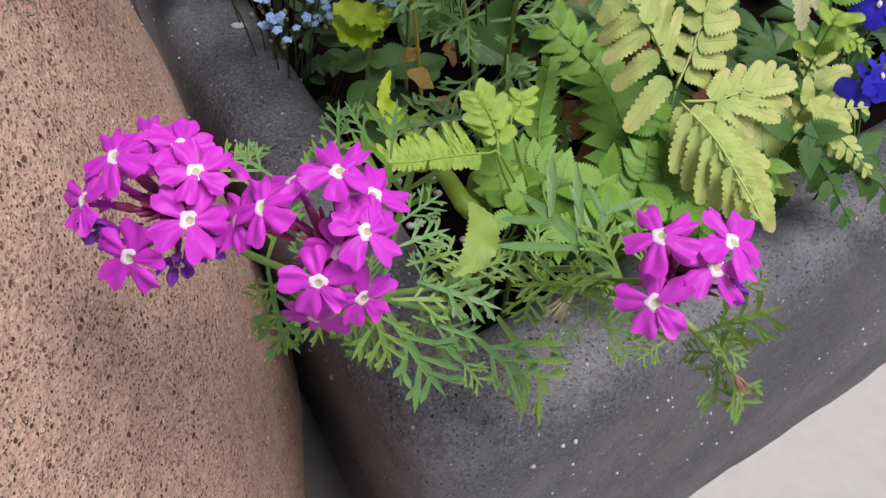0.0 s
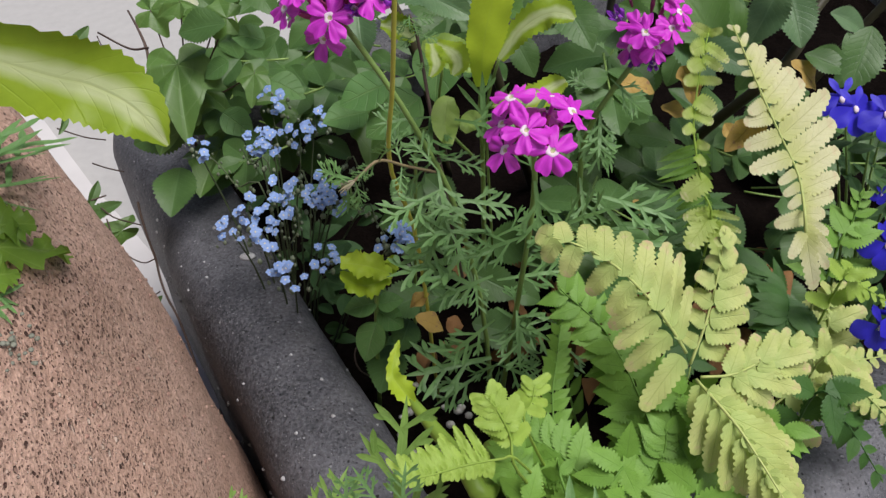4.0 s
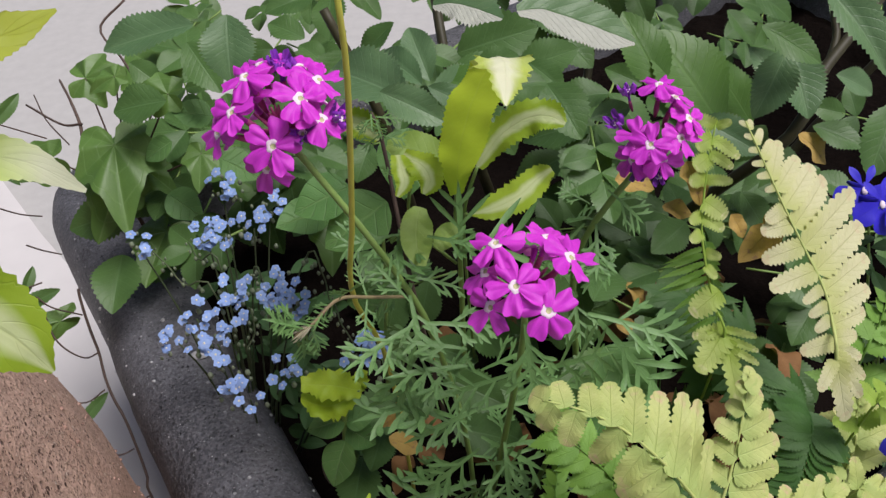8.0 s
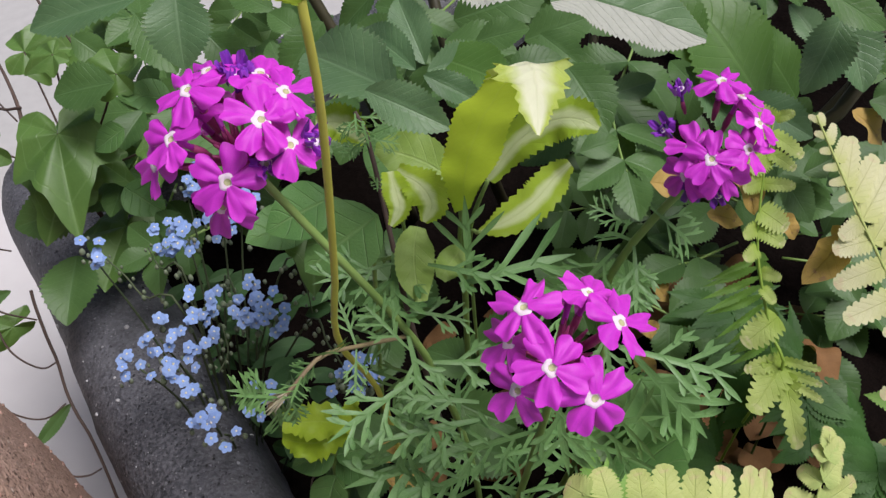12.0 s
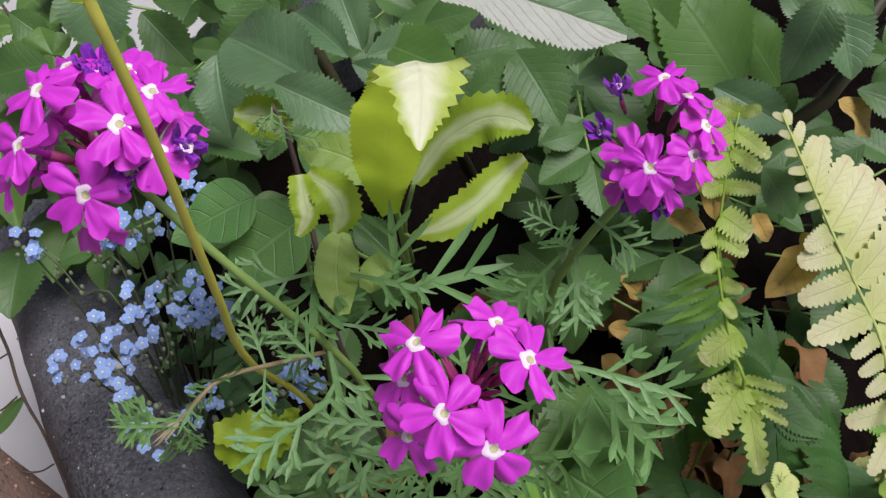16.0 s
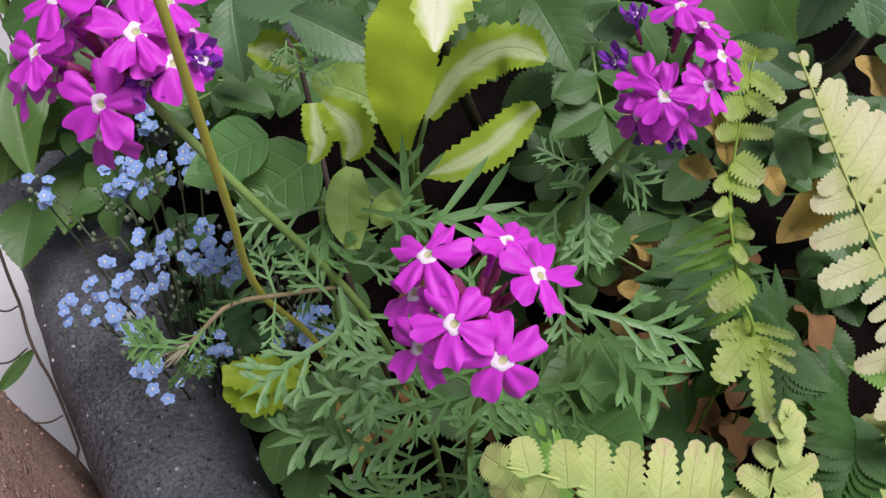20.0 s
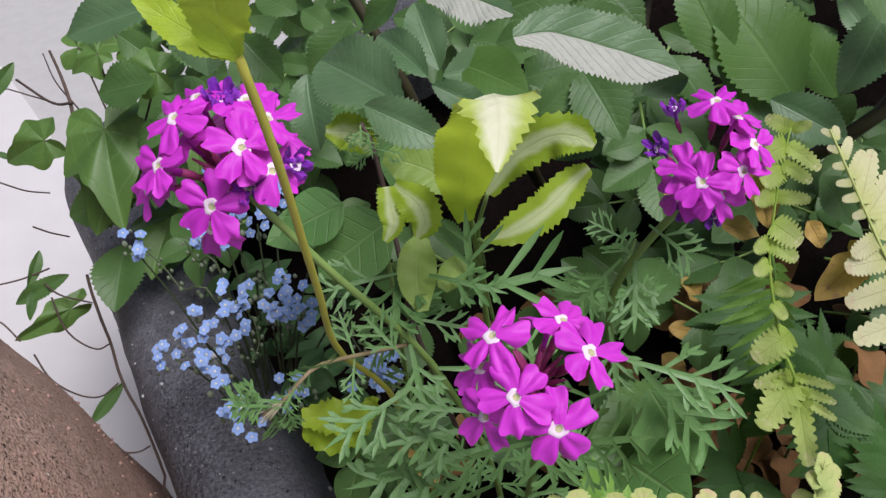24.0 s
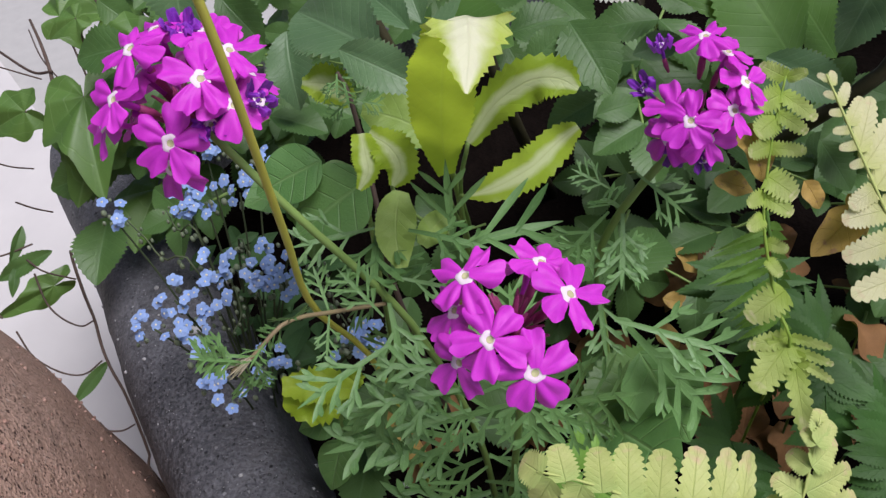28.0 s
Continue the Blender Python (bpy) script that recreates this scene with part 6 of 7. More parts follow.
# ---- lobelia ----
def lobelia_flower(name, seed):
    b = Build()
    for ang, ln, w in ((0, 1.0, 0.82), (66, 1.0, 0.74), (-66, 1.0, 0.74), (150, 0.75, 0.25), (-150, 0.75, 0.25)):
        o = len(b.v)
        blade(b, ln, w, peak=0.66, fold=0.03, curl=0.12, wave=0.12, ny=10, nx=3, seed=seed + ang)
        b.move(Matrix.Rotation(radians(180 + ang), 4, "Z"), o)
    b.blob((0, -0.1, 0.03), 0.10, 1, 4, 8, (1, 1.3, 0.5))
    b.tube([(0, 0, 0), (0, 0.1, -0.6), (0, 0.2, -0.9)], [0.10, 0.09, 0.06], 6, 0)
    return b.mesh(name, M_LOBELIA, M_EYE)


LOB = [lobelia_flower("flower", 200 + k) for k in range(2)]
lob = thing("lobelia", (0.27, 0.46, 0.31), "deep blue lobelia with white-throated flowers", "flower")
LOBS = [(0.225, 0.455, 0.541), (0.240, 0.450, 0.540), (0.258, 0.470, 0.536), (0.224, 0.470, 0.538), (0.260, 0.440, 0.523), (0.251, 0.420, 0.471), (0.266, 0.430, 0.478), (0.253, 0.390, 0.443), (0.249, 0.440, 0.491), (0.286, 0.450, 0.485), (0.243, 0.385, 0.440), (0.291, 0.420, 0.449)]
for i, p in enumerate(LOBS):
    p = Vector(p)
    st = stalk(lob, "stem", [(0.27 + 0.02 * (i % 3), 0.46, 0.305), (p + Vector((0.27, 0.47, 0.36))) / 2, p + Vector((0, 0.008, -0.008))], 0.0011, 0.0006, M_STEM, 10)
    z = jitter((0, -0.75, 0.6), 0.3)
    under(st, "flower", LOB[i % 2], aim(p, p + (Vector((0, 0, 1)) - z * z.z).normalized(), z, 0.0172 if i != 8 else 0.007))
    leafy(st, [(0.27 + 0.02 * (i % 3), 0.46, 0.305), (p + Vector((0.27, 0.47, 0.36))) / 2, p], (0.3, 0.5, 0.7, 0.85), 0.018, OVAL)

# ---- ivy ----
ivy = thing("ivy", (-0.21, 0.66, 0.31), "ivy with lobed green leaves trailing over the planter's side", "ivy")
iv = [((-0.1957, 0.6168, 0.4923), (-0.1859, 0.5648, 0.4660)), ((-0.2042, 0.6224, 0.4603), (-0.2143, 0.5838, 0.4384)), ((-0.1541, 0.6235, 0.5241), (-0.1853, 0.6236, 0.5233)), ((-0.1379, 0.6059, 0.4888), (-0.1386, 0.5829, 0.4775)), ((-0.1813, 0.7027, 0.4926), (-0.2153, 0.7416, 0.5062)), ((-0.2371, 0.7048, 0.4936), (-0.1982, 0.7063, 0.4964)), ((-0.1872, 0.6325, 0.5336), (-0.2065, 0.6273, 0.5271)), ((-0.2578, 0.6506, 0.4610), (-0.2918, 0.6427, 0.4510)), ((-0.1837, 0.6254, 0.4643), (-0.1625, 0.6138, 0.4514))]
vine = stalk(ivy, "stem", [(-0.21, 0.66, 0.31), (-0.215, 0.66, 0.40)] + [(-0.2244, 0.6220, 0.4594), (-0.2261, 0.6445, 0.4854), (-0.2380, 0.6712, 0.4930), (-0.2517, 0.6959, 0.4982)], 0.0018, 0.0008, M_VINE, 20)
stalk(ivy, "stem", [(-0.2258, 0.6485, 0.4900), (-0.2442, 0.6578, 0.4850), (-0.2767, 0.6854, 0.4855)], 0.0009, 0.0008, M_VINE, 14)
stalk(ivy, "stem", [(-0.1883, 0.6678, 0.5132), (-0.1984, 0.6820, 0.5217), (-0.2128, 0.6998, 0.5343), (-0.1946, 0.7118, 0.5486)], 0.0009, 0.0008, M_VINE, 14)
for a, c in iv:
    a = Vector(a)
    hub_at = Vector((-0.212, 0.655, 0.44))
    stalk(ivy, "leaf_stalk", [hub_at, (a + hub_at) / 2 + Vector((0, 0, -0.006)), a], 0.0008, 0.0006, M_VINE, 8)
    under(ivy, "leaf", rnd.choice(IVY), aim(a, c, jitter((0.25, -0.55, 0.78), 0.2), None, 0.8))
leaves(ivy, [((-0.1565, 0.6123, 0.4957), (-0.1762, 0.6057, 0.4876)), ((-0.1289, 0.6210, 0.5065), (-0.1527, 0.6173, 0.5169)), ((-0.1846, 0.6386, 0.4796), (-0.2087, 0.6411, 0.4818)), ((-0.1287, 0.6116, 0.4804), (-0.1022, 0.6027, 0.4707)), ((-0.1705, 0.6142, 0.4517), (-0.1473, 0.6025, 0.4388))], ROUND, CAM_UP, 0.15)
bigs = thing("broad_leaved_plant", (-0.03, 0.50, 0.305), "broad smooth mid-green leaves behind the flower stems", "plant")
leaves(bigs, [((-0.031, 0.475, 0.554), (-0.059, 0.465, 0.549)), ((-0.013, 0.470, 0.547), (-0.046, 0.455, 0.534)), ((-0.047, 0.500, 0.520), (-0.072, 0.485, 0.526)), ((-0.001, 0.520, 0.556), (-0.006, 0.490, 0.533))], ROUND, CAM_UP, 0.1)
leaves(bigs, [((0.089, 0.420, 0.489), (0.108, 0.390, 0.466)), ((0.078, 0.400, 0.465), (0.092, 0.370, 0.494))], ROUND, CAM_UP, 0.1, wide=1.0)
under(bigs, "leaf", IVY[1], aim((-0.0443, 0.5064, 0.5147), (-0.0462, 0.4725, 0.5044), CAM_UP, None, 1.0))
under(bigs, "leaf", ROSE_L[0], aim((0.1126, 0.4327, 0.4563), (0.0645, 0.4044, 0.4634), CAM_UP, None, 1.1))
under(bigs, "leaf", ROSE_L[1], aim((0.0960, 0.4032, 0.4315), (0.0677, 0.4200, 0.4637), CAM_UP, None, 1.2))
fill = random.Random(31)
for k in range(18):
    base = Vector((fill.uniform(-0.05, 0.12), fill.uniform(0.45, 0.54), fill.uniform(0.34, 0.43)))
    a = fill.uniform(0, 6.28)
    under(bigs, "leaf", ROSE[k % 5], aim(base, base + Vector((math.cos(a), math.sin(a) - 0.4, fill.uniform(-0.3, 0.4))).normalized() * fill.uniform(0.025, 0.045), jitter(CAM_UP, 0.3)))
for k in range(14):
    base = Vector((fill.uniform(-0.21, -0.08), fill.uniform(0.60, 0.72), fill.uniform(0.385, 0.455)))
    a = fill.uniform(0, 6.28)
    under(ivy, "leaf", ROSE[k % 5] if k % 4 else IVY[k % 2], aim(base, base + Vector((math.cos(a), math.sin(a) - 0.5, fill.uniform(-0.3, 0.3))).normalized() * fill.uniform(0.03, 0.05), jitter(CAM_UP, 0.35)))
stalk(bigs, "stem", [(-0.03, 0.50, 0.305), (-0.016, 0.472, 0.544)], 0.0015, 0.001, M_STEM)

# ---- dry vine beside the planter ----
net = thing("dry_vine", (-0.25, 0.56, 0.02), "thin dry vine stems with a few dark leaves beside the planter", "vine")
main_vine = [(-0.2610, 0.6193, 0.3636), (-0.2580, 0.6100, 0.3576), (-0.2500, 0.5914, 0.3456), (-0.2430, 0.5774, 0.3366), (-0.2376, 0.5616, 0.3266), (-0.2307, 0.5483, 0.3180), (-0.2228, 0.5370, 0.3106), (-0.2145, 0.5217, 0.3007), (-0.2043, 0.5000, 0.2871), (-0.2015, 0.4892, 0.2806)] + [(-0.20, 0.49, 0.15)]
stalk(net, "stem", main_vine, 0.0011, 0.0009, M_VINE, 26)
for pts in ([(-0.2566, 0.6020, 0.3527), (-0.2785, 0.6065, 0.3579), (-0.2906, 0.6134, 0.3635)],
            [(-0.2438, 0.5774, 0.3366), (-0.2523, 0.5740, 0.3356), (-0.2654, 0.5787, 0.3399), (-0.2762, 0.5879, 0.3466), (-0.2851, 0.6051, 0.3579)],
            [(-0.2374, 0.5539, 0.3221), (-0.2488, 0.5459, 0.3188), (-0.2643, 0.5469, 0.3211), (-0.2832, 0.5558, 0.3286), (-0.2955, 0.5706, 0.3387)],
            [(-0.2144, 0.5174, 0.2983), (-0.2224, 0.5138, 0.2971), (-0.2326, 0.5138, 0.2983), (-0.2377, 0.5184, 0.3015)],
            [(-0.3044, 0.6918, 0.3786), (-0.3238, 0.6942, 0.3809), (-0.3503, 0.7045, 0.3842)],
            [(-0.2767, 0.6464, 0.3758), (-0.2917, 0.6504, 0.3774), (-0.3058, 0.6562, 0.3789)],
            [(-0.3841, 0.8133, 0.3959), (-0.3700, 0.8086, 0.3938), (-0.3277, 0.7932, 0.3872)],
            [(-0.3537, 0.8529, 0.3974), (-0.3340, 0.8182, 0.3907), (-0.3068, 0.7859, 0.3841)],
            [(-0.3052, 0.5783, 0.3444), (-0.3175, 0.5885, 0.3518), (-0.3263, 0.5919, 0.3549)],
            [(-0.3305, 0.6109, 0.3666), (-0.3070, 0.6161, 0.3670), (-0.2874, 0.6231, 0.3689)],
            [(-0.2015, 0.4892, 0.2806), (-0.2101, 0.4866, 0.2802), (-0.2159, 0.4962, 0.2863)]):
    stalk(net, "stem", pts, 0.0006, 0.0007, M_VINE, 16)
leaves(net, [((-0.2953, 0.6348, 0.3761), (-0.2974, 0.6084, 0.3659)), ((-0.2754, 0.6220, 0.3621), (-0.3132, 0.5995, 0.3597)), ((-0.2761, 0.6038, 0.3456), (-0.3139, 0.5775, 0.3398)), ((-0.2421, 0.5650, 0.3063), (-0.2634, 0.5371, 0.2970)), ((-0.3034, 0.6805, 0.4186), (-0.3176, 0.6797, 0.4332)), ((-0.3043, 0.7342, 0.4676), (-0.3202, 0.7038, 0.4554)), ((-0.3219, 0.6760, 0.4167), (-0.3201, 0.6553, 0.4113)), ((-0.3006, 0.6148, 0.3585), (-0.3002, 0.5922, 0.3515))], [IVY[0], ROSE[0], ROSE[2]], (0.6, -0.4, 0.5), 0.4, wide=0.42)

# ---- rose bush ----
rose = thing("rose_bush", (0.12, 0.70, 0.305), "rose bush with dark serrated leaves and brown canes", "shrub")
def rose_leaf(base, tip, normal, meshes, n=5, name="leaf_stalk"):
    base, tip = Vector(base), Vector(tip)
    d = tip - base
    ln = d.length
    d.normalize()
    nv = Vector(normal)
    side = d.cross(nv).normalized()
    st = stalk(rose, name, [base, base + d * ln * 0.5 - nv * 0.003, base + d * ln * 0.72], 0.0009, 0.0006, M_STEM, 6)
    size = ln * 0.5
    spots = [(0.66, d)] + [(t, side * s * 0.9 + d * 0.45) for t in ((0.6, 0.28) if n == 5 else (0.5,)) for s in (-1, 1)]
    for t, o in spots:
        p = base + d * ln * t
        under(st, "leaflet", rnd.choice(meshes), aim(p, p + o.normalized() * size * rnd.uniform(0.85, 1.1), jitter(nv, 0.25)))
for rows, kinds, sway in (((((-0.0001, 0.4781, 0.5992), (-0.0403, 0.5216, 0.5978), 0.85), ((-0.0116, 0.4607, 0.6141), (0.0158, 0.4436, 0.6098), 0.78), ((0.0071, 0.5137, 0.5849), (-0.0171, 0.5419, 0.5970), 0.66), ((0.0114, 0.5237, 0.5807), (0.0014, 0.5513, 0.5996), 0.80), ((0.0096, 0.4951, 0.5949), (0.0332, 0.4856, 0.5867), 0.72), ((0.0122, 0.5301, 0.5730), (0.0494, 0.5412, 0.5709), 0.85), ((-0.1129, 0.5722, 0.5952), (-0.1653, 0.5674, 0.5891), 0.75), ((-0.0906, 0.5558, 0.6078), (-0.0906, 0.5304, 0.5839), 1.25), ((-0.0518, 0.5523, 0.5645), (-0.0496, 0.5206, 0.5484), 0.95)), ROSE_B, 0.10),
                          ((((-0.1367, 0.6322, 0.5548), (-0.1148, 0.5997, 0.5385), 0.90), ((-0.1533, 0.6150, 0.5243), (-0.1903, 0.6139, 0.5221), 1.10), ((-0.0954, 0.6036, 0.5565), (-0.0745, 0.5844, 0.5391), 0.90), ((0.0795, 0.5437, 0.5604), (0.0910, 0.5156, 0.5481), 0.75), ((0.0740, 0.5425, 0.5454), (0.0488, 0.5588, 0.5600), 0.95), ((0.1439, 0.5727, 0.5348), (0.1795, 0.5398, 0.5048), 0.75), ((0.1618, 0.5434, 0.5352), (0.1933, 0.5200, 0.5278), 0.85), ((0.2158, 0.5693, 0.5613), (0.1976, 0.5424, 0.5353), 0.95), ((0.1943, 0.5619, 0.5811), (0.2265, 0.5455, 0.5666), 0.80), ((-0.0361, 0.6032, 0.5580), (-0.0598, 0.5834, 0.5386), 0.90), ((-0.0565, 0.5818, 0.5784), (-0.0778, 0.5924, 0.5878), 0.90), ((-0.0062, 0.5854, 0.5834), (-0.0288, 0.5813, 0.5651), 0.80), ((0.0459, 0.5924, 0.5228), (0.0632, 0.5686, 0.5009), 0.90), ((0.1098, 0.5817, 0.5147), (0.1358, 0.5860, 0.5195), 0.90)), ROSE + ROSE_B, 0.2),
                          ((((0.1196, 0.5666, 0.5007), (0.1007, 0.5494, 0.4840), 0.90), ((0.1485, 0.6124, 0.5174), (0.1258, 0.6227, 0.5263), 0.90), ((0.0871, 0.5454, 0.5073), (0.1091, 0.5497, 0.5120), 0.90), ((0.2077, 0.5438, 0.4819), (0.2311, 0.5503, 0.4888), 1.00), ((0.2369, 0.5347, 0.5018), (0.2120, 0.5286, 0.4953), 1.00), ((0.2050, 0.5588, 0.4685), (0.2206, 0.5383, 0.4497), 1.00), ((0.0117, 0.6373, 0.5367), (0.0375, 0.6290, 0.5296), 1.00), ((-0.0537, 0.6355, 0.5330), (-0.0702, 0.6475, 0.5438), 1.00), ((-0.0922, 0.6423, 0.5107), (-0.1154, 0.6282, 0.4966), 1.00), ((-0.1862, 0.6625, 0.5269), (-0.1658, 0.6498, 0.5155), 1.00), ((-0.1206, 0.6376, 0.5053), (-0.1462, 0.6304, 0.4978), 1.00), ((-0.0811, 0.6009, 0.4994), (-0.0612, 0.5930, 0.4926), 1.00)), ROSE, 0.3),
                          ((((0.1466, 0.5651, 0.5414), (0.1261, 0.5925, 0.5804), 0.85), ((0.1813, 0.5563, 0.5204), (0.1462, 0.5846, 0.5735), 1.05), ((0.2080, 0.5726, 0.5091), (0.1806, 0.5877, 0.5500), 0.80)), ROSE_L, 0.08)):
    for k, (base, tip, wide) in enumerate(rows):
        under(rose, "leaflet", kinds[k % len(kinds)], aim(base, tip, jitter((0, -0.55, 0.8), sway), None, wide))
for base, tip, wide in (((0.1902, 0.6032, 0.5704), (0.2066, 0.5894, 0.5548), 0.90), ((0.2300, 0.5959, 0.5476), (0.2373, 0.5596, 0.5211), 1.00), ((0.2370, 0.5560, 0.5169), (0.2632, 0.5389, 0.5131), 0.90), ((0.2515, 0.5124, 0.5585), (0.2349, 0.4808, 0.5369), 0.90), ((0.2074, 0.5370, 0.6165), (0.2374, 0.4917, 0.5954), 0.60), ((0.2723, 0.6093, 0.5183), (0.3018, 0.6018, 0.5103), 0.90), ((0.2190, 0.6476, 0.5612), (0.2519, 0.6361, 0.5488), 0.90), ((0.2255, 0.5906, 0.4955), (0.2056, 0.5768, 0.4790), 0.90), ((0.2731, 0.6332, 0.5766), (0.2938, 0.6204, 0.5622), 0.90), ((0.2430, 0.6245, 0.5045), (0.2289, 0.6430, 0.5255), 0.90), ((0.2530, 0.5616, 0.4778), (0.2299, 0.5506, 0.4646), 0.90)):
    under(rose, "leaflet", rnd.choice(ROSE + ROSE_B), aim(base, tip, jitter((0, -0.5, 0.82), 0.15), None, wide))
ribbon(rose, [(0.0379, 0.3983, 0.6781), (0.0466, 0.4010, 0.6768), (0.0575, 0.4008, 0.6727), (0.0680, 0.4003, 0.6682), (0.0780, 0.3996, 0.6637)], [0.002, 0.0062, 0.0080, 0.0068, 0.001], M_ROSE_B, (0.05, -0.6, 0.8), None, 34, 0.11, 0.04, 0.12, M_UNDER, 5, "leaflet", "folded leaflet with a pale underside")
leaves(rose, [((0.0469, 0.5300, 0.5681), (0.0719, 0.5307, 0.5762)), ((0.0528, 0.5106, 0.5640), (0.0700, 0.5179, 0.5779)), ((0.0708, 0.5232, 0.5760), (0.0842, 0.4914, 0.5673)), ((0.0363, 0.5591, 0.5675), (0.0599, 0.5539, 0.5769)), ((0.0679, 0.5683, 0.5632), (0.0848, 0.5476, 0.5581)), ((0.0167, 0.5423, 0.5720), (0.0454, 0.5126, 0.5792))], ROSE + ROSE_L, (0.05, -0.6, 0.8), 0.15, "leaflet")
leaves(rose, [((0.0307, 0.6176, 0.5446), (0.0777, 0.6084, 0.5656)), ((0.0644, 0.5906, 0.5461), (0.1005, 0.5890, 0.5601)), ((0.0888, 0.6251, 0.5545), (0.1135, 0.5995, 0.5425)), ((0.0532, 0.6391, 0.5537), (0.0875, 0.6035, 0.5460)), ((0.0243, 0.5933, 0.5477), (0.0573, 0.5723, 0.5555)), ((0.0768, 0.6374, 0.5673), (0.1035, 0.6137, 0.5574))], ROSE, (0.05, -0.6, 0.8), 0.2, "leaflet")
ribbon(rose, [(0.0131, 0.4750, 0.6449), (0.0215, 0.4732, 0.6462), (0.0312, 0.4689, 0.6451), (0.0408, 0.4625, 0.6435)], [0.002, 0.0075, 0.0085, 0.001], M_ROSE_B, (0.0, -0.6, 0.8), None, 18, 0.22, 0.08, 0.2, M_UNDER, 6, "leaflet", "folded leaflet with a pale underside")
canes = ([(0.3051, 0.6410, 0.5557), (0.2759, 0.6149, 0.5401), (0.2539, 0.5958, 0.5251), (0.2314, 0.5688, 0.5009)] + [(0.19, 0.60, 0.42), (0.17, 0.66, 0.305)], [(0.2753, 0.6547, 0.5709), (0.2708, 0.6306, 0.5505), (0.2668, 0.6117, 0.5362)] + [(0.24, 0.58, 0.5)],
         [(0.021, 0.720, 0.536), (0.028, 0.680, 0.498), (0.05, 0.66, 0.42), (0.08, 0.70, 0.305)],
         [(-0.057, 0.700, 0.539), (-0.02, 0.68, 0.45), (0.0, 0.72, 0.305)], [(0.45, 0.70, 0.62), (0.36, 0.72, 0.45), (0.28, 0.72, 0.305)], [(0.2, 0.95, 0.62), (0.17, 0.85, 0.45), (0.14, 0.75, 0.305)])
for k, pts in enumerate(canes):
    stalk(rose, "cane", pts, 0.0022 if k == 1 else 0.0034, 0.0026 if k == 1 else 0.0044, M_CANE, 16)
r3 = random.Random(11)
for k in range(100):
    y = r3.uniform(0.53, 1.12)
    x = r3.uniform(-0.13 - (y - 0.53) * 0.28, 0.62)
    z = r3.uniform(0.33, min(0.60, 0.50 + (y - 0.53) * 0.30))
    a = r3.uniform(0, 6.28)
    base = Vector((x, y, z))
    tip = base + Vector((math.cos(a), math.sin(a) - 0.4, r3.uniform(-0.5, 0.3))).normalized() * r3.uniform(0.05, 0.09)
    if tip.y < 0.52 or (tip.z > 0.50 and tip.y < 0.62 and tip.x < 0.16):
        continue
    rose_leaf(base, tip, jitter((0, -0.4, 0.85), 0.35), ROSE, 5 if k % 3 else 3)

for k in range(34):
    base = Vector((r3.uniform(0.09, 0.40), r3.uniform(0.53, 0.70), r3.uniform(0.33, 0.43)))
    a = r3.uniform(0, 6.28)
    rose_leaf(base, base + Vector((math.cos(a), math.sin(a) * 0.6 - 0.2, r3.uniform(-0.2, 0.4))).normalized() * r3.uniform(0.05, 0.08), jitter((0, -0.4, 0.85), 0.35), ROSE, 5 if k % 2 else 3)

for k in range(16):
    base = Vector((r3.uniform(-0.19, -0.03), r3.uniform(0.66, 0.80), r3.uniform(0.40, 0.47)))
    a = r3.uniform(0, 6.28)
    rose_leaf(base, base + Vector((math.cos(a), math.sin(a) - 0.4, r3.uniform(-0.2, 0.2))).normalized() * r3.uniform(0.05, 0.075), jitter((0, -0.4, 0.85), 0.3), ROSE, 5 if k % 2 else 3)

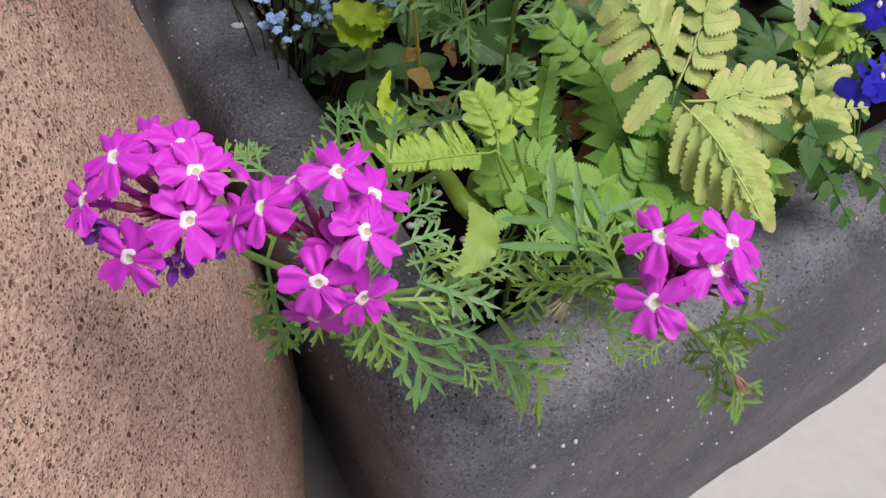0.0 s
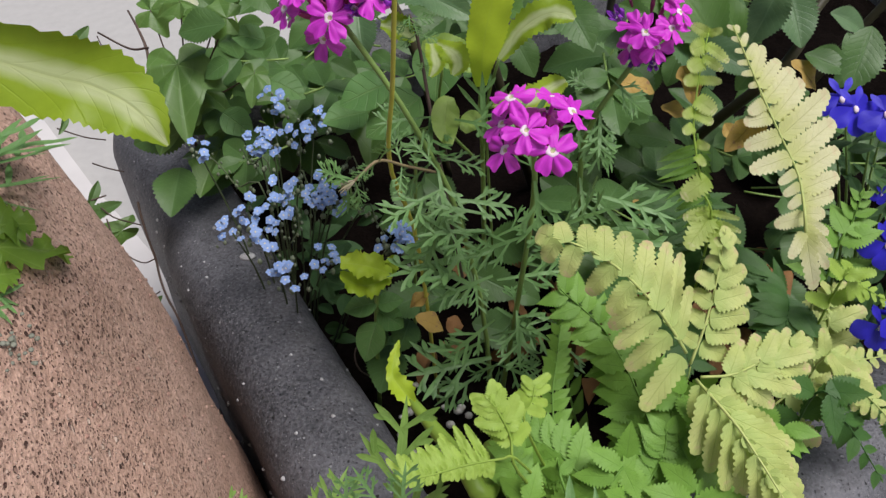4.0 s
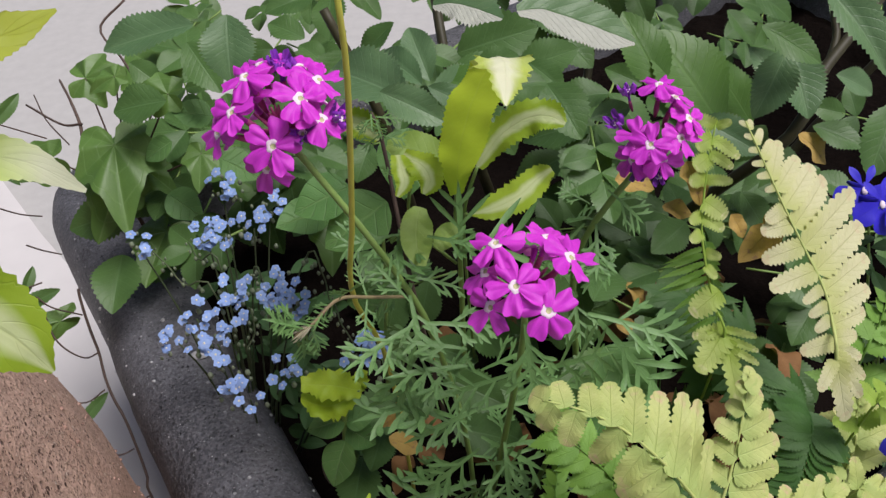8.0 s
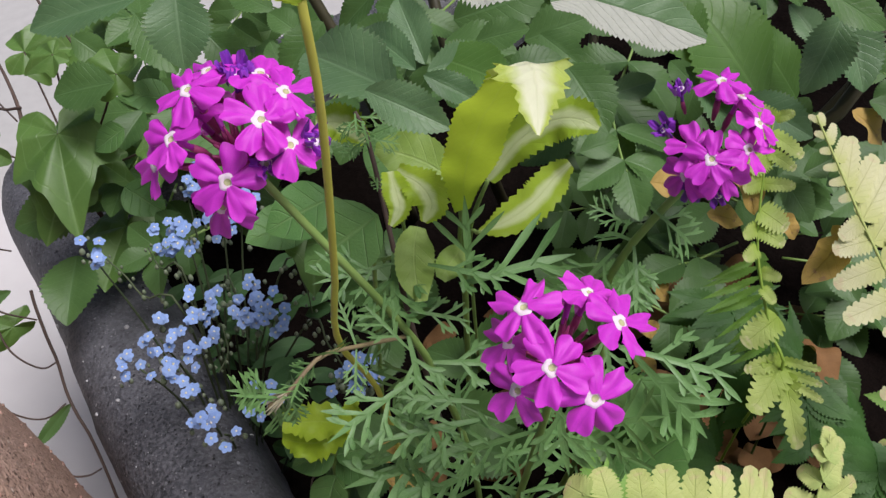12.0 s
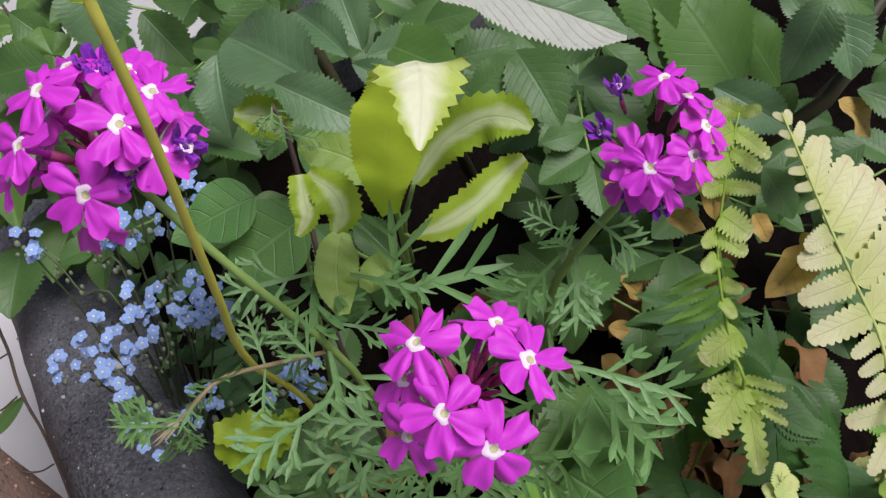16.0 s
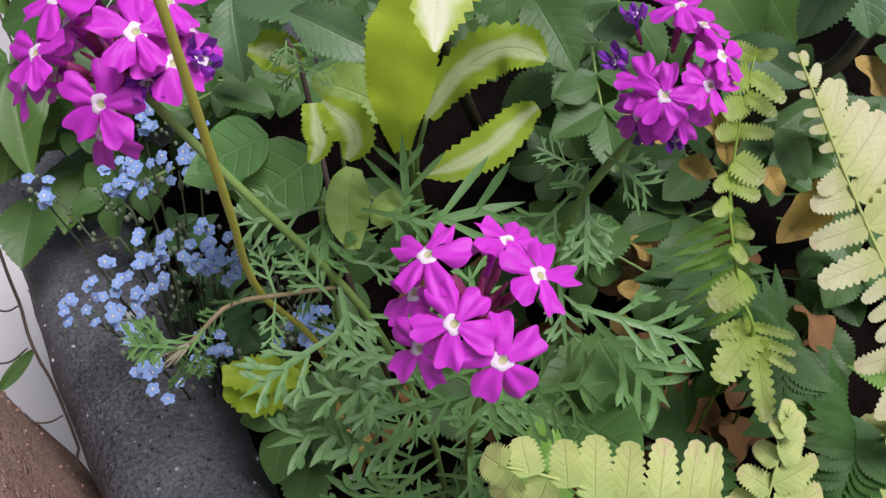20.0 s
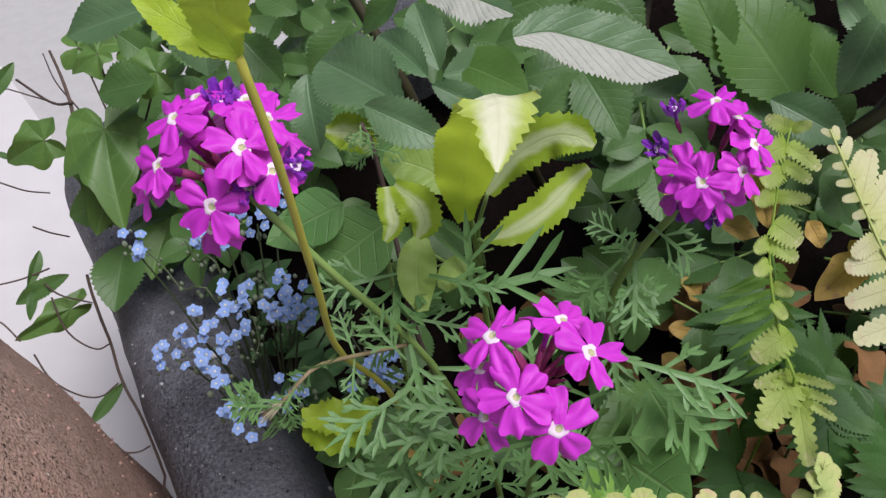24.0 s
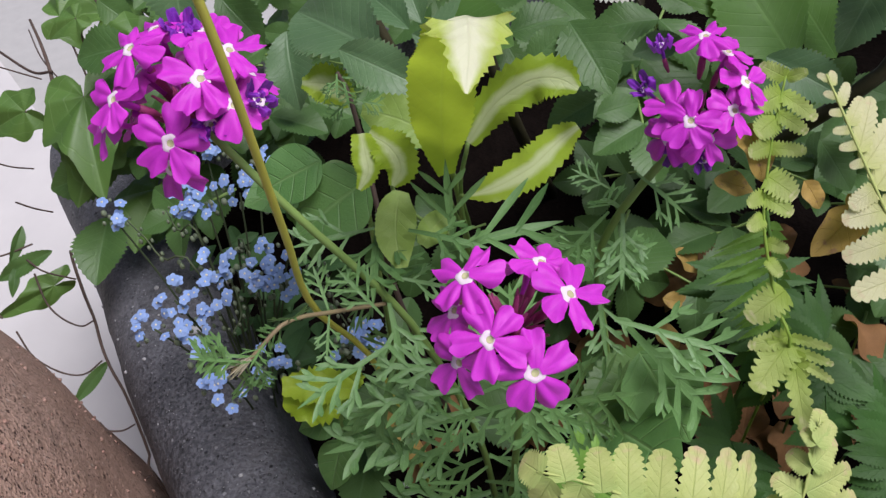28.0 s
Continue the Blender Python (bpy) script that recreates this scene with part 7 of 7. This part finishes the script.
# ---- litter on the soil ----
for k in range(70):
    x, y = (r3.uniform(0.08, 0.24), r3.uniform(0.46, 0.60)) if k % 2 else (r3.uniform(-0.02, 0.30), r3.uniform(0.42, 0.60))
    base = Vector((x, y, 0.316 + r3.uniform(0, 0.05 if k % 2 else 0.02)))
    a = r3.uniform(0, 6.28)
    m = aim(base, base + Vector((math.cos(a), math.sin(a), r3.uniform(-0.1, 0.35))) * r3.uniform(0.02, 0.04), jitter((0, 0, 1), 0.5))
    ob = part("dry_leaf", DRY[k % 3], None, m)
    tagged(ob, "dry curled brown leaf lying on the soil", "leaf", "fallen leaves")
for base, tip in (((0.0975, 0.4704, 0.5520), (0.1190, 0.4684, 0.5503)), ((0.1198, 0.4608, 0.5415), (0.1339, 0.4544, 0.5420)), ((0.1294, 0.4664, 0.5635), (0.1348, 0.4463, 0.5556)), ((0.1673, 0.4867, 0.5115), (0.1760, 0.4780, 0.5017)), ((0.2281, 0.5534, 0.5137), (0.2499, 0.5421, 0.5011)), ((0.1637, 0.4353, 0.5474), (0.1469, 0.4197, 0.5418)), ((0.1615, 0.4412, 0.5487), (0.1704, 0.4295, 0.5380)), ((0.1238, 0.5164, 0.3985), (0.1405, 0.5130, 0.3958)), ((0.1346, 0.5424, 0.4096), (0.1493, 0.5322, 0.4004)), ((0.1173, 0.4998, 0.3964), (0.1314, 0.4900, 0.3876)), ((-0.0230, 0.4291, 0.4136), (-0.0037, 0.4240, 0.4076)), ((-0.0137, 0.4384, 0.4239), (-0.0281, 0.4339, 0.4190))):
    tagged(part("yellow_leaf", rnd.choice(GOLD), None, aim(base, tip, jitter(CAM_UP, 0.2))), "yellowed leaf caught among the stems", "leaf", "fallen leaves")
for k in range(26):
    b = Build()
    b.blob((0, 0, 0), 1.0, 0, 5, 7, (1, r3.uniform(0.7, 1.0), 0.7))
    p = Vector((r3.uniform(-0.06, 0.03), r3.uniform(0.36, 0.47), 0.31))
    tagged(part("pebble", b.mesh("pebble", M_PERLITE), None, Matrix.Translation(p) @ Matrix.Diagonal((*[r3.uniform(0.0015, 0.004)] * 3, 1))), "small pale pebble on the dark soil", "pebble", "pebbles on the soil")
tagged(part("fallen_twig", stem_mesh("fallen_twig", [(-0.049, 0.490, 0.325), (-0.071, 0.480, 0.330), (-0.069, 0.462, 0.325), (-0.048, 0.452, 0.320)], 0.0007, 0.0006, M_VINE), None), "thin dry looped twig lying on the soil", "twig")
